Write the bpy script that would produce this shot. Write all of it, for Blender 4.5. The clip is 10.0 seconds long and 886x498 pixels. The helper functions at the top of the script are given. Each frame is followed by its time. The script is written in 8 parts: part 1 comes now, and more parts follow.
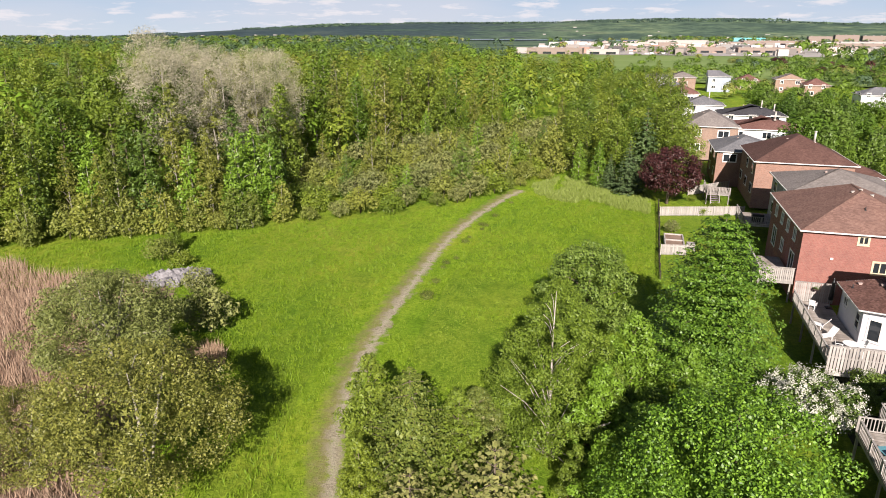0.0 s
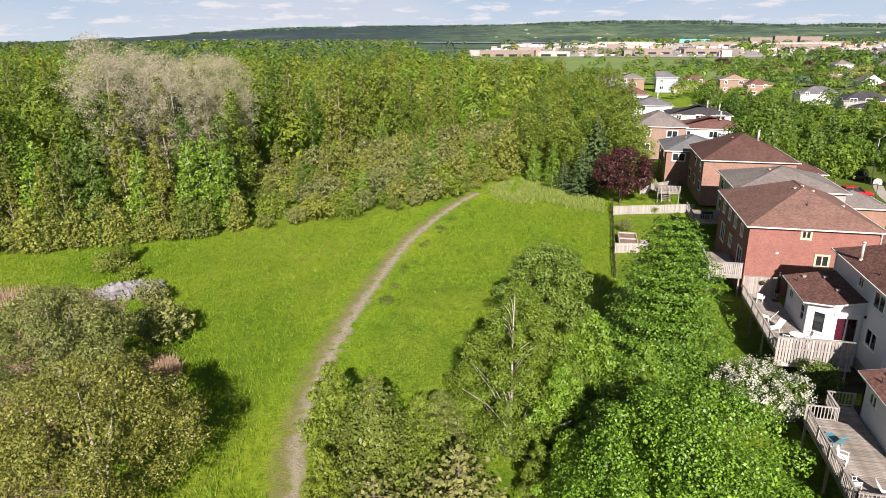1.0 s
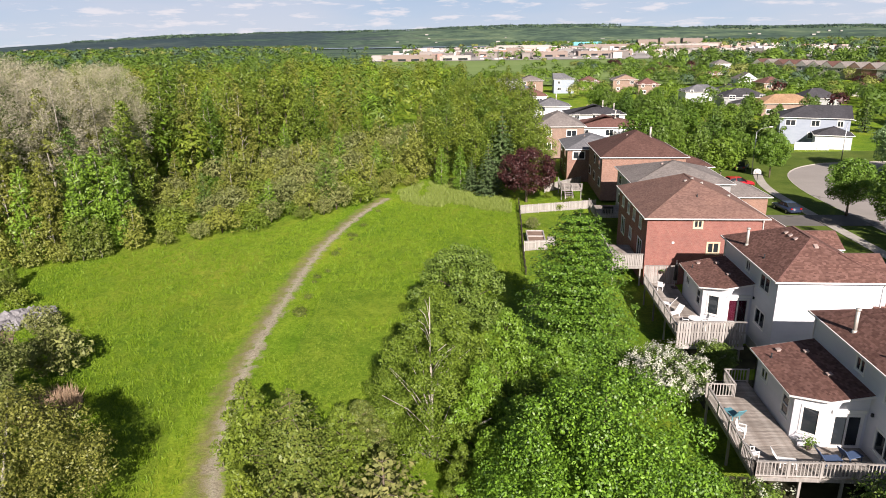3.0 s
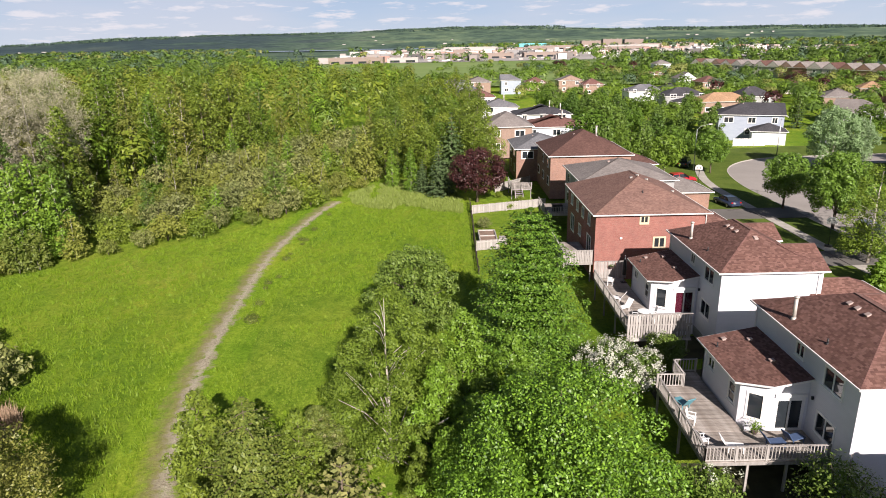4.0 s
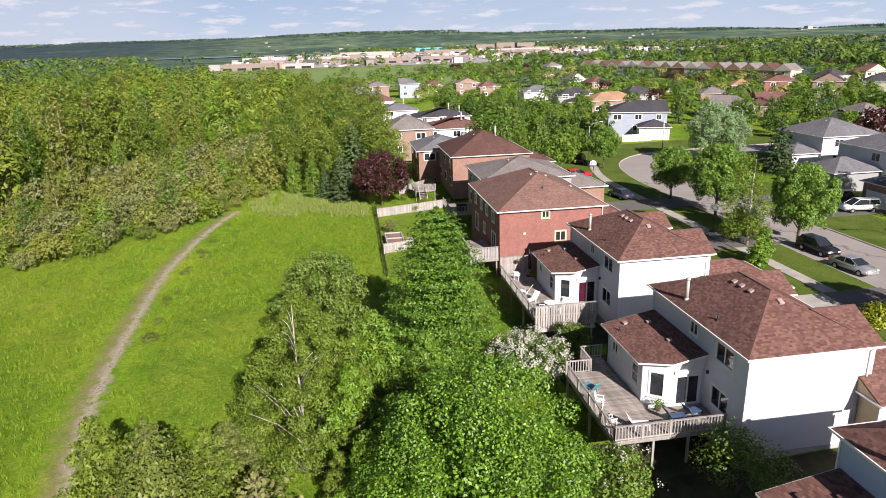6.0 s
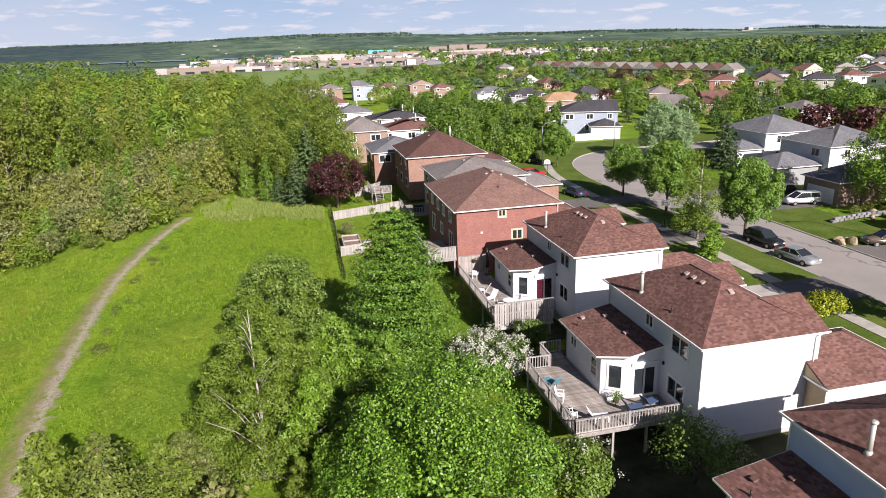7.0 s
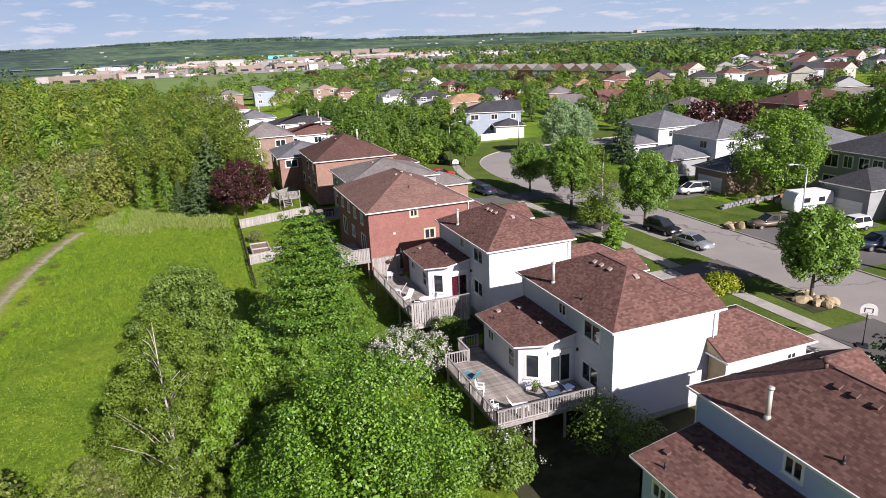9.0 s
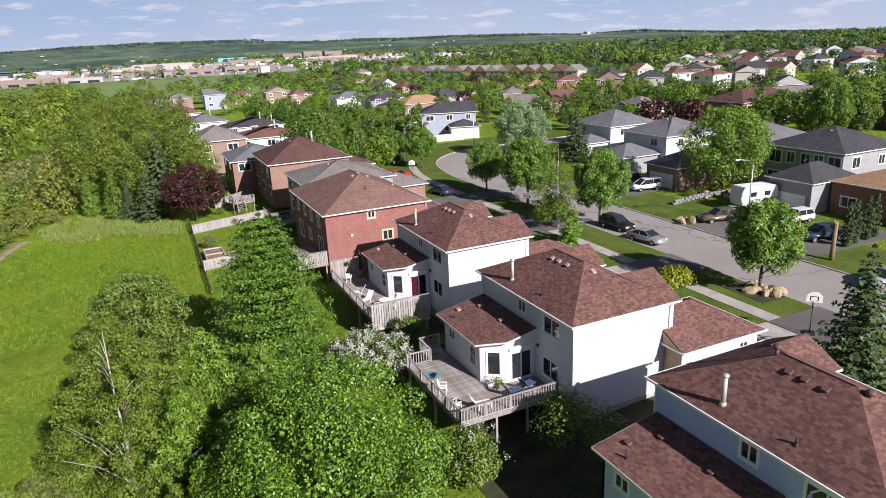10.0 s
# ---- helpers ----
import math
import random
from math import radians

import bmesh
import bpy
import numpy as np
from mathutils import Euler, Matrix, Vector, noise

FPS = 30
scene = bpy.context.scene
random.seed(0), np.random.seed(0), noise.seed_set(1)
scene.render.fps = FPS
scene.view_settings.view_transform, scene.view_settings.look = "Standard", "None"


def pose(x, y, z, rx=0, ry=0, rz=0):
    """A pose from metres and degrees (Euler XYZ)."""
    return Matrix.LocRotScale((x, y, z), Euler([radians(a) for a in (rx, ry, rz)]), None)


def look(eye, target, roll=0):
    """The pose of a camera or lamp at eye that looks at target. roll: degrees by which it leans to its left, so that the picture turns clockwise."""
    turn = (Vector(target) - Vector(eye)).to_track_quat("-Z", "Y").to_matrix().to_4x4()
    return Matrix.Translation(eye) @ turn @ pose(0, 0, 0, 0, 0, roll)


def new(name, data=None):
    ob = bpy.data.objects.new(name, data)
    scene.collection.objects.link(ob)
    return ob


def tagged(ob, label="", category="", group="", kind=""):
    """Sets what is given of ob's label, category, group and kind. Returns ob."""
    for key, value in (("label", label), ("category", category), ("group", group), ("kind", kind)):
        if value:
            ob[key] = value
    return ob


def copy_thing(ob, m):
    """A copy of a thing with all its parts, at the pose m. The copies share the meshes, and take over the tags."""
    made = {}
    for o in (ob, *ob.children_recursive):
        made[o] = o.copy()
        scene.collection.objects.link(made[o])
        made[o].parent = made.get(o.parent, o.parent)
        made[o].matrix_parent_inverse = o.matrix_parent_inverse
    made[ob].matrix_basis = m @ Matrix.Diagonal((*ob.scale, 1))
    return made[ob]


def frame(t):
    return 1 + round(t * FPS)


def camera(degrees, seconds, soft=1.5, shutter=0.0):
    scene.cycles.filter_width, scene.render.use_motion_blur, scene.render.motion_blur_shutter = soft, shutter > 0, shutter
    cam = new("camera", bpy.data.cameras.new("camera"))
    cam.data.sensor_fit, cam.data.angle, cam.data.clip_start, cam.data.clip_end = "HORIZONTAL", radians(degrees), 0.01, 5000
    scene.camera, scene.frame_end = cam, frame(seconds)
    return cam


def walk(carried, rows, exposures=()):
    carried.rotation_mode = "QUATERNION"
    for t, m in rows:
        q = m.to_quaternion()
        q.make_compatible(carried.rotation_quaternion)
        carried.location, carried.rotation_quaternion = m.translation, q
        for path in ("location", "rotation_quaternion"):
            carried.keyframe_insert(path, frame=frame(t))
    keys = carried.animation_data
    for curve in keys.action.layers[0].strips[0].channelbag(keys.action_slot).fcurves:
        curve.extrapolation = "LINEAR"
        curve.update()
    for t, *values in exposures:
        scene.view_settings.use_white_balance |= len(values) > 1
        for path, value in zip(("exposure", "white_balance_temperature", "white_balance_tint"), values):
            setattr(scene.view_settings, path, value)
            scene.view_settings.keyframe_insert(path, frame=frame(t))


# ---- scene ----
PATH = [
    (0, (0.178, 0.191, 24.66), (-13.067, 45.768, 8.933), 0.14),
    (0.5, (0.193, 0.174, 24.744), (-11.38, 46.243, 9.132), -0.04),
    (1, (0.205, 0.16, 24.804), (-9.984, 46.586, 9.287), -0.21),
    (1.5, (0.216, 0.149, 24.842), (-8.529, 46.895, 9.403), -0.39),
    (2, (0.224, 0.141, 24.861), (-6.718, 47.21, 9.488), -0.55),
    (2.5, (0.231, 0.135, 24.86), (-5.09, 47.434, 9.546), -0.72),
    (4, (0.236, 0.136, 24.764), (0.24, 47.78, 9.598), -1.17),
    (4.5, (0.234, 0.142, 24.706), (1.914, 47.77, 9.583), -1.32),
    (5, (0.23, 0.151, 24.637), (3.657, 47.698, 9.555), -1.46),
    (5.5, (0.223, 0.163, 24.56), (5.509, 47.551, 9.514), -1.59),
    (7, (0.191, 0.215, 24.291), (10.449, 46.808, 9.33), -1.98),
    (7.5, (0.176, 0.239, 24.195), (11.878, 46.496, 9.251), -2.10),
    (8, (0.159, 0.265, 24.098), (13.285, 46.142, 9.165), -2.22),
    (8.5, (0.14, 0.294, 24.002), (14.924, 45.665, 9.074), -2.34),
    (9, (0.118, 0.326, 23.909), (16.779, 45.042, 8.98), -2.45),
    (9.5, (0.095, 0.361, 23.82), (18.333, 44.456, 8.886), -2.56),
    (10, (0.069, 0.398, 23.736), (19.7, 43.889, 8.796), -2.66),
]
cam = camera(68.30, 10.0, soft=0.95)
walk(cam, [(t, look(eye, target, roll)) for t, eye, target, roll in PATH],
     exposures=[(0, 1.03, 6720, 18.5), (3, 0.99, 6640, 19), (6, 0.95, 6440, 20.5), (8, 0.90, 6240, 21.5), (10, 0.76, 6100, 22)])

# ---- world, sun, sky ----
SUN_DIR = Vector((0.45, -1.69, 1.0)).normalized()      # towards the sun
world = bpy.data.worlds.new("world")
scene.world = world
world.use_nodes = True
wn = world.node_tree
wn.nodes.clear()
w_out = wn.nodes.new("ShaderNodeOutputWorld")
w_bg = wn.nodes.new("ShaderNodeBackground")
w_sky = wn.nodes.new("ShaderNodeTexSky")
w_sky.sky_type, w_sky.sun_disc = "NISHITA", False
w_sky.sun_elevation = math.asin(SUN_DIR.z)
w_sky.sun_rotation = math.atan2(SUN_DIR.x, SUN_DIR.y)
w_bg.inputs["Strength"].default_value = 0.033
wn.links.new(w_sky.outputs["Color"], w_bg.inputs["Color"])
wn.links.new(w_bg.outputs["Background"], w_out.inputs["Surface"])
sun_data = bpy.data.lights.new("sun", "SUN")
sun_data.energy, sun_data.angle, sun_data.color = 5.0, radians(0.5), (1.0, 0.945, 0.84)
sun = new("sun", sun_data)
sun.matrix_world = look(SUN_DIR * 100, (0, 0, 0))

# ---- materials ----
def nodes_of(name):
    m = bpy.data.materials.new(name)
    m.use_nodes = True
    nt = m.node_tree
    return m, nt, nt.nodes["Principled BSDF"], nt.nodes["Material Output"]


def tex_noise(nt, coord, scale, detail=4.0, rough=0.55, stretch=None):
    if stretch:
        mp = nt.nodes.new("ShaderNodeMapping")
        mp.inputs["Scale"].default_value = stretch
        nt.links.new(coord, mp.inputs["Vector"])
        coord = mp.outputs["Vector"]
    n = nt.nodes.new("ShaderNodeTexNoise")
    n.inputs["Scale"].default_value, n.inputs["Detail"].default_value, n.inputs["Roughness"].default_value = scale, detail, rough
    nt.links.new(coord, n.inputs["Vector"])
    return n.outputs["Fac"]


def ramp(nt, fac, stops):
    r = nt.nodes.new("ShaderNodeValToRGB")
    el = r.color_ramp.elements
    while len(el) < len(stops):
        el.new(0.5)
    for e, (p, c) in zip(el, stops):
        e.position, e.color = p, (*c, 1)
    nt.links.new(fac, r.inputs["Fac"])
    return r.outputs["Color"]


def mix(nt, a, b, fac, kind="MIX"):
    m = nt.nodes.new("ShaderNodeMix")
    m.data_type, m.blend_type = "RGBA", kind
    for sock, v in ((m.inputs[0], fac), (m.inputs[6], a), (m.inputs[7], b)):
        if isinstance(v, (int, float)):
            sock.default_value = v
        elif isinstance(v, tuple):
            sock.default_value = (*v, 1)
        else:
            nt.links.new(v, sock)
    return m.outputs[2]


def math_node(nt, op, a, b=0.0):
    m = nt.nodes.new("ShaderNodeMath")
    m.operation = op
    for sock, v in zip(m.inputs, (a, b)):
        if isinstance(v, (int, float)):
            sock.default_value = v
        else:
            nt.links.new(v, sock)
    return m.outputs[0]


def bump(nt, bsdf, height, strength=0.4, dist=0.02):
    b = nt.nodes.new("ShaderNodeBump")
    b.inputs["Strength"].default_value, b.inputs["Distance"].default_value = strength, dist
    nt.links.new(height, b.inputs["Height"])
    nt.links.new(b.outputs["Normal"], bsdf.inputs["Normal"])


def coords(nt, which="Object"):
    return nt.nodes.new("ShaderNodeTexCoord").outputs[which]


def rough_mat(name, c1, c2, scale=2.0, rough=0.8, fine=12.0, fine_amt=0.25, bump_amt=0.3, metal=0.0, spec=0.3, stretch=None, vary=0.0):
    """Two colours in large noise, a finer grain on top, and a little relief."""
    m, nt, bsdf, out = nodes_of(name)
    co = coords(nt)
    big = tex_noise(nt, co, scale, 3, 0.6, stretch)
    small = tex_noise(nt, co, scale * fine, 4, 0.6, stretch)
    col = ramp(nt, big, [(0.3, c1), (0.7, c2)])
    col = mix(nt, col, ramp(nt, small, [(0.25, (0.35, 0.35, 0.35)), (0.75, (1.0, 1.0, 1.0))]), fine_amt, "MULTIPLY")
    if vary:
        rnd = nt.nodes.new("ShaderNodeObjectInfo").outputs["Random"]
        col = mix(nt, col, ramp(nt, rnd, [(0, (1 - vary,) * 3), (1, (1, 1, 1))]), 1.0, "MULTIPLY")
    nt.links.new(col, bsdf.inputs["Base Color"])
    bsdf.inputs["Roughness"].default_value, bsdf.inputs["Metallic"].default_value = rough, metal
    bsdf.inputs["Specular IOR Level"].default_value = spec
    if bump_amt:
        bump(nt, bsdf, small, bump_amt, 0.02)
    return m


LEAF_GAIN = (1.76, 1.24, 1.3)
LUSH = (1.62, 1.17, 1.1)


def leaf_mat(name, dark, mid, light, gloss=0.35, trans=0.3, tree_vary=0.25, gain=LEAF_GAIN, even=0.3):
    """Leaves: each one its own tone, each tree too; light comes through."""
    m, nt, bsdf, out = nodes_of(name)
    dark, mid, light = (tuple(v * g for v, g in zip(c, gain)) for c in (dark, mid, light))
    dark, light = (tuple(a + (b - a) * even for a, b in zip(c, mid)) for c in (dark, light))
    isl = nt.nodes.new("ShaderNodeNewGeometry").outputs["Random Per Island"]
    col = ramp(nt, isl, [(0.0, dark), (0.5, mid), (1.0, light)])
    rnd = nt.nodes.new("ShaderNodeObjectInfo").outputs["Random"]
    col = mix(nt, col, ramp(nt, rnd, [(0, (1 - tree_vary, 1 - tree_vary * 0.7, 1 - tree_vary)), (0.5, (1, 1, 1)), (1, (1 + tree_vary * 0.3, 1.08, 0.95))]), 1.0, "MULTIPLY")
    nt.links.new(col, bsdf.inputs["Base Color"])
    bsdf.inputs["Roughness"].default_value = 0.48
    bsdf.inputs["Specular IOR Level"].default_value = gloss
    tr = nt.nodes.new("ShaderNodeBsdfTranslucent")
    nt.links.new(mix(nt, col, (1.1, 1.2, 0.5), 1.0, "MULTIPLY"), tr.inputs["Color"])
    ms = nt.nodes.new("ShaderNodeMixShader")
    ms.inputs["Fac"].default_value = trans * 0.62
    nt.links.new(bsdf.outputs["BSDF"], ms.inputs[1])
    nt.links.new(tr.outputs["BSDF"], ms.inputs[2])
    nt.links.new(ms.outputs["Shader"], out.inputs["Surface"])
    return m


def shingle_mat(name, base, dark, light, tab=(0.27, 0.14)):
    """Asphalt shingles: courses of tabs with granules, by the roof's own metres."""
    m, nt, bsdf, out = nodes_of(name)
    uv = coords(nt, "UV")
    br = nt.nodes.new("ShaderNodeTexBrick")
    br.offset, br.squash = 0.5, 1.0
    br.inputs["Scale"].default_value = 1.0
    br.inputs["Brick Width"].default_value, br.inputs["Row Height"].default_value = tab
    br.inputs["Mortar Size"].default_value, br.inputs["Mortar Smooth"].default_value = 0.012, 0.3
    br.inputs["Bias"].default_value = 0.0
    br.inputs["Color1"].default_value, br.inputs["Color2"].default_value = (*dark, 1), (*light, 1)
    br.inputs["Mortar"].default_value = (base[0] * 0.6, base[1] * 0.6, base[2] * 0.6, 1)
    nt.links.new(uv, br.inputs["Vector"])
    patch = tex_noise(nt, uv, 1.6, 4, 0.7)
    grain = tex_noise(nt, uv, 60, 3)
    stain = tex_noise(nt, uv, 0.35, 4, 0.6, (1.0, 0.35, 1.0))
    col = mix(nt, br.outputs["Color"], base, 0.2)
    col = mix(nt, col, ramp(nt, patch, [(0.3, (0.75, 0.75, 0.76)), (0.7, (1.15, 1.1, 1.07))]), 0.6, "MULTIPLY")
    col = mix(nt, col, ramp(nt, stain, [(0.35, (0.8, 0.8, 0.8)), (0.65, (1.1, 1.1, 1.1))]), 0.8, "MULTIPLY")
    col = mix(nt, col, ramp(nt, grain, [(0.2, (0.6, 0.6, 0.6)), (0.8, (1.2, 1.2, 1.2))]), 0.5, "MULTIPLY")
    nt.links.new(col, bsdf.inputs["Base Color"])
    bsdf.inputs["Roughness"].default_value, bsdf.inputs["Specular IOR Level"].default_value = 0.9, 0.15
    bump(nt, bsdf, math_node(nt, "ADD", math_node(nt, "MULTIPLY", br.outputs["Fac"], -1.0), grain), 0.5, 0.01)
    return m


def siding_mat(name, c1, c2, lap=0.11):
    """Horizontal lap siding: a shallow step at every lap."""
    m, nt, bsdf, out = nodes_of(name)
    co = coords(nt)
    sep = nt.nodes.new("ShaderNodeSeparateXYZ")
    nt.links.new(co, sep.inputs[0])
    saw = math_node(nt, "FRACT", math_node(nt, "DIVIDE", sep.outputs["Z"], lap))
    big = tex_noise(nt, co, 0.6, 4, 0.6, (1, 1, 2.5))
    col = ramp(nt, big, [(0.3, c1), (0.7, c2)])
    col = mix(nt, col, ramp(nt, saw, [(0.0, (0.72, 0.72, 0.74)), (0.1, (1, 1, 1))]), 0.6, "MULTIPLY")
    nt.links.new(col, bsdf.inputs["Base Color"])
    bsdf.inputs["Roughness"].default_value, bsdf.inputs["Specular IOR Level"].default_value = 0.6, 0.3
    bump(nt, bsdf, saw, 0.5, 0.012)
    return m


def brick_mat(name, c1, c2, mortar):
    m, nt, bsdf, out = nodes_of(name)
    co = coords(nt)
    sep = nt.nodes.new("ShaderNodeSeparateXYZ")
    nt.links.new(co, sep.inputs[0])
    cmb = nt.nodes.new("ShaderNodeCombineXYZ")
    nt.links.new(math_node(nt, "ADD", sep.outputs["X"], sep.outputs["Y"]), cmb.inputs["X"])
    nt.links.new(sep.outputs["Z"], cmb.inputs["Y"])
    br = nt.nodes.new("ShaderNodeTexBrick")
    br.inputs["Scale"].default_value = 1.0
    br.inputs["Brick Width"].default_value, br.inputs["Row Height"].default_value = 0.23, 0.075
    br.inputs["Mortar Size"].default_value = 0.008
    br.inputs["Color1"].default_value, br.inputs["Color2"].default_value, br.inputs["Mortar"].default_value = (*c1, 1), (*c2, 1), (*mortar, 1)
    nt.links.new(cmb.outputs[0], br.inputs["Vector"])
    big = tex_noise(nt, co, 0.9, 4, 0.65)
    col = mix(nt, br.outputs["Color"], ramp(nt, big, [(0.3, (0.8, 0.8, 0.82)), (0.7, (1.1, 1.08, 1.05))]), 0.8, "MULTIPLY")
    nt.links.new(col, bsdf.inputs["Base Color"])
    bsdf.inputs["Roughness"].default_value, bsdf.inputs["Specular IOR Level"].default_value = 0.85, 0.2
    bump(nt, bsdf, math_node(nt, "MULTIPLY", br.outputs["Fac"], -1.0), 0.4, 0.01)
    return m


def glass_mat(name, tint=(0.02, 0.025, 0.03)):
    m, nt, bsdf, out = nodes_of(name)
    bsdf.inputs["Base Color"].default_value = (*tint, 1)
    bsdf.inputs["Roughness"].default_value, bsdf.inputs["IOR"].default_value = 0.04, 1.5
    bsdf.inputs["Specular IOR Level"].default_value = 0.7
    return m


def clear_glass(name):
    m, nt, bsdf, out = nodes_of(name)
    gl = nt.nodes.new("ShaderNodeBsdfGlossy")
    gl.inputs["Roughness"].default_value = 0.03
    tp = nt.nodes.new("ShaderNodeBsdfTransparent")
    tp.inputs["Color"].default_value = (0.8, 0.85, 0.85, 1)
    ms = nt.nodes.new("ShaderNodeMixShader")
    fr = nt.nodes.new("ShaderNodeFresnel")
    fr.inputs["IOR"].default_value = 1.5
    nt.links.new(fr.outputs[0], ms.inputs["Fac"])
    nt.links.new(tp.outputs[0], ms.inputs[1])
    nt.links.new(gl.outputs[0], ms.inputs[2])
    nt.links.new(ms.outputs[0], out.inputs["Surface"])
    return m


def plain_mat(name, c, rough=0.5, metal=0.0, spec=0.4):
    return rough_mat(name, tuple(v * 0.92 for v in c), c, 1.5, rough, 10, 0.12, 0.1, metal, spec)


def meadow_colour(nt, co):
    """Fresh rough grass: yellower and paler patches, swathes and clumps. Returns the colour and its relief."""
    big = tex_noise(nt, co, 0.035, 5, 0.6)
    mid = tex_noise(nt, co, 0.22, 5, 0.65, (1.0, 0.5, 1.0))
    tuft = tex_noise(nt, co, 1.1, 4, 0.7, (1.0, 0.7, 1.0))
    fine = tex_noise(nt, co, 3.4, 5, 0.75)
    blade = tex_noise(nt, co, 14.0, 3, 0.7, (1.0, 0.6, 1.0))
    col = ramp(nt, big, [(0.3, (0.115, 0.21, 0.011)), (0.46, (0.172, 0.278, 0.018)), (0.6, (0.215, 0.292, 0.025)), (0.72, (0.285, 0.31, 0.055))])
    col = mix(nt, col, ramp(nt, mid, [(0.3, (0.68, 0.82, 0.7)), (0.5, (1.0, 1.0, 1.0)), (0.68, (1.3, 1.14, 1.25))]), 1.0, "MULTIPLY")
    col = mix(nt, col, ramp(nt, tuft, [(0.32, (0.66, 0.74, 0.6)), (0.5, (1.0, 1.0, 1.0)), (0.66, (1.22, 1.16, 1.4))]), 0.9, "MULTIPLY")
    col = mix(nt, col, ramp(nt, fine, [(0.28, (0.5, 0.6, 0.45)), (0.7, (1.28, 1.22, 1.35))]), 1.0, "MULTIPLY")
    col = mix(nt, col, ramp(nt, blade, [(0.2, (0.6, 0.62, 0.5)), (0.75, (1.2, 1.2, 1.2))]), 0.6, "MULTIPLY")
    return col, math_node(nt, "ADD", math_node(nt, "ADD", fine, blade), tuft)


def meadow_mat():
    m, nt, bsdf, out = nodes_of("meadow_grass")
    col, relief = meadow_colour(nt, coords(nt))
    nt.links.new(col, bsdf.inputs["Base Color"])
    bsdf.inputs["Roughness"].default_value, bsdf.inputs["Specular IOR Level"].default_value = 0.85, 0.15
    bump(nt, bsdf, relief, 1.0, 0.16)
    return m


def path_mat():
    """Trodden gravel in the middle of the strip, bare brown earth and worn grass beside it, the meadow at its edges (u runs across)."""
    m, nt, bsdf, out = nodes_of("trodden_path")
    uv = coords(nt, "UV")
    co = coords(nt)
    sep = nt.nodes.new("ShaderNodeSeparateXYZ")
    nt.links.new(uv, sep.inputs[0])
    across = math_node(nt, "ABSOLUTE", math_node(nt, "SUBTRACT", sep.outputs["X"], 0.5))
    aside = math_node(nt, "ABSOLUTE", math_node(nt, "SUBTRACT", sep.outputs["X"], 0.42))
    wob = tex_noise(nt, co, 0.8, 5, 0.7)
    fine = tex_noise(nt, co, 6, 5, 0.75)
    peb = tex_noise(nt, co, 20, 3, 0.7)
    rag = math_node(nt, "ADD", math_node(nt, "MULTIPLY", math_node(nt, "SUBTRACT", wob, 0.5), 0.5), math_node(nt, "MULTIPLY", math_node(nt, "SUBTRACT", fine, 0.5), 0.36))
    d = math_node(nt, "ADD", across, rag)
    w = math_node(nt, "ADD", aside, rag)
    gravel = ramp(nt, math_node(nt, "ADD", math_node(nt, "MULTIPLY", fine, 0.6), math_node(nt, "MULTIPLY", wob, 0.4)), [(0.36, (0.18, 0.155, 0.095)), (0.47, (0.34, 0.30, 0.22)), (0.62, (0.56, 0.515, 0.43))])
    gravel = mix(nt, gravel, ramp(nt, peb, [(0.3, (0.65, 0.65, 0.65)), (0.7, (1.2, 1.2, 1.2))]), 0.8, "MULTIPLY")
    earth = ramp(nt, fine, [(0.3, (0.15, 0.15, 0.04)), (0.5, (0.22, 0.19, 0.09)), (0.68, (0.30, 0.26, 0.165))])
    grass, relief = meadow_colour(nt, co)
    col = mix(nt, earth, grass, ramp(nt, w, [(0.02, (0.15, 0.15, 0.15)), (0.2, (1, 1, 1))]))
    col = mix(nt, gravel, col, ramp(nt, d, [(0.02, (0, 0, 0)), (0.10, (1, 1, 1))]))
    nt.links.new(col, bsdf.inputs["Base Color"])
    bsdf.inputs["Roughness"].default_value, bsdf.inputs["Specular IOR Level"].default_value = 0.95, 0.1
    bump(nt, bsdf, math_node(nt, "ADD", fine, relief), 0.9, 0.08)
    return m


def asphalt_mat(name, c1, c2):
    m, nt, bsdf, out = nodes_of(name)
    co = coords(nt)
    big = tex_noise(nt, co, 0.12, 5, 0.6)
    small = tex_noise(nt, co, 18, 4, 0.7)
    vor = nt.nodes.new("ShaderNodeTexVoronoi")
    vor.feature = "DISTANCE_TO_EDGE"
    vor.inputs["Scale"].default_value = 0.16
    warp = nt.nodes.new("ShaderNodeTexNoise")
    warp.inputs["Scale"].default_value = 0.5
    nt.links.new(co, warp.inputs["Vector"])
    nt.links.new(mix(nt, co, warp.outputs["Color"], 0.75), vor.inputs["Vector"])
    col = ramp(nt, big, [(0.3, c1), (0.7, c2)])
    col = mix(nt, col, ramp(nt, small, [(0.3, (0.75, 0.75, 0.75)), (0.7, (1.1, 1.1, 1.1))]), 0.6, "MULTIPLY")
    col = mix(nt, col, ramp(nt, vor.outputs["Distance"], [(0.0, (0.35, 0.35, 0.36)), (0.008, (1, 1, 1))]), 0.7, "MULTIPLY")
    nt.links.new(col, bsdf.inputs["Base Color"])
    bsdf.inputs["Roughness"].default_value, bsdf.inputs["Specular IOR Level"].default_value = 0.85, 0.25
    bump(nt, bsdf, small, 0.3, 0.01)
    return m


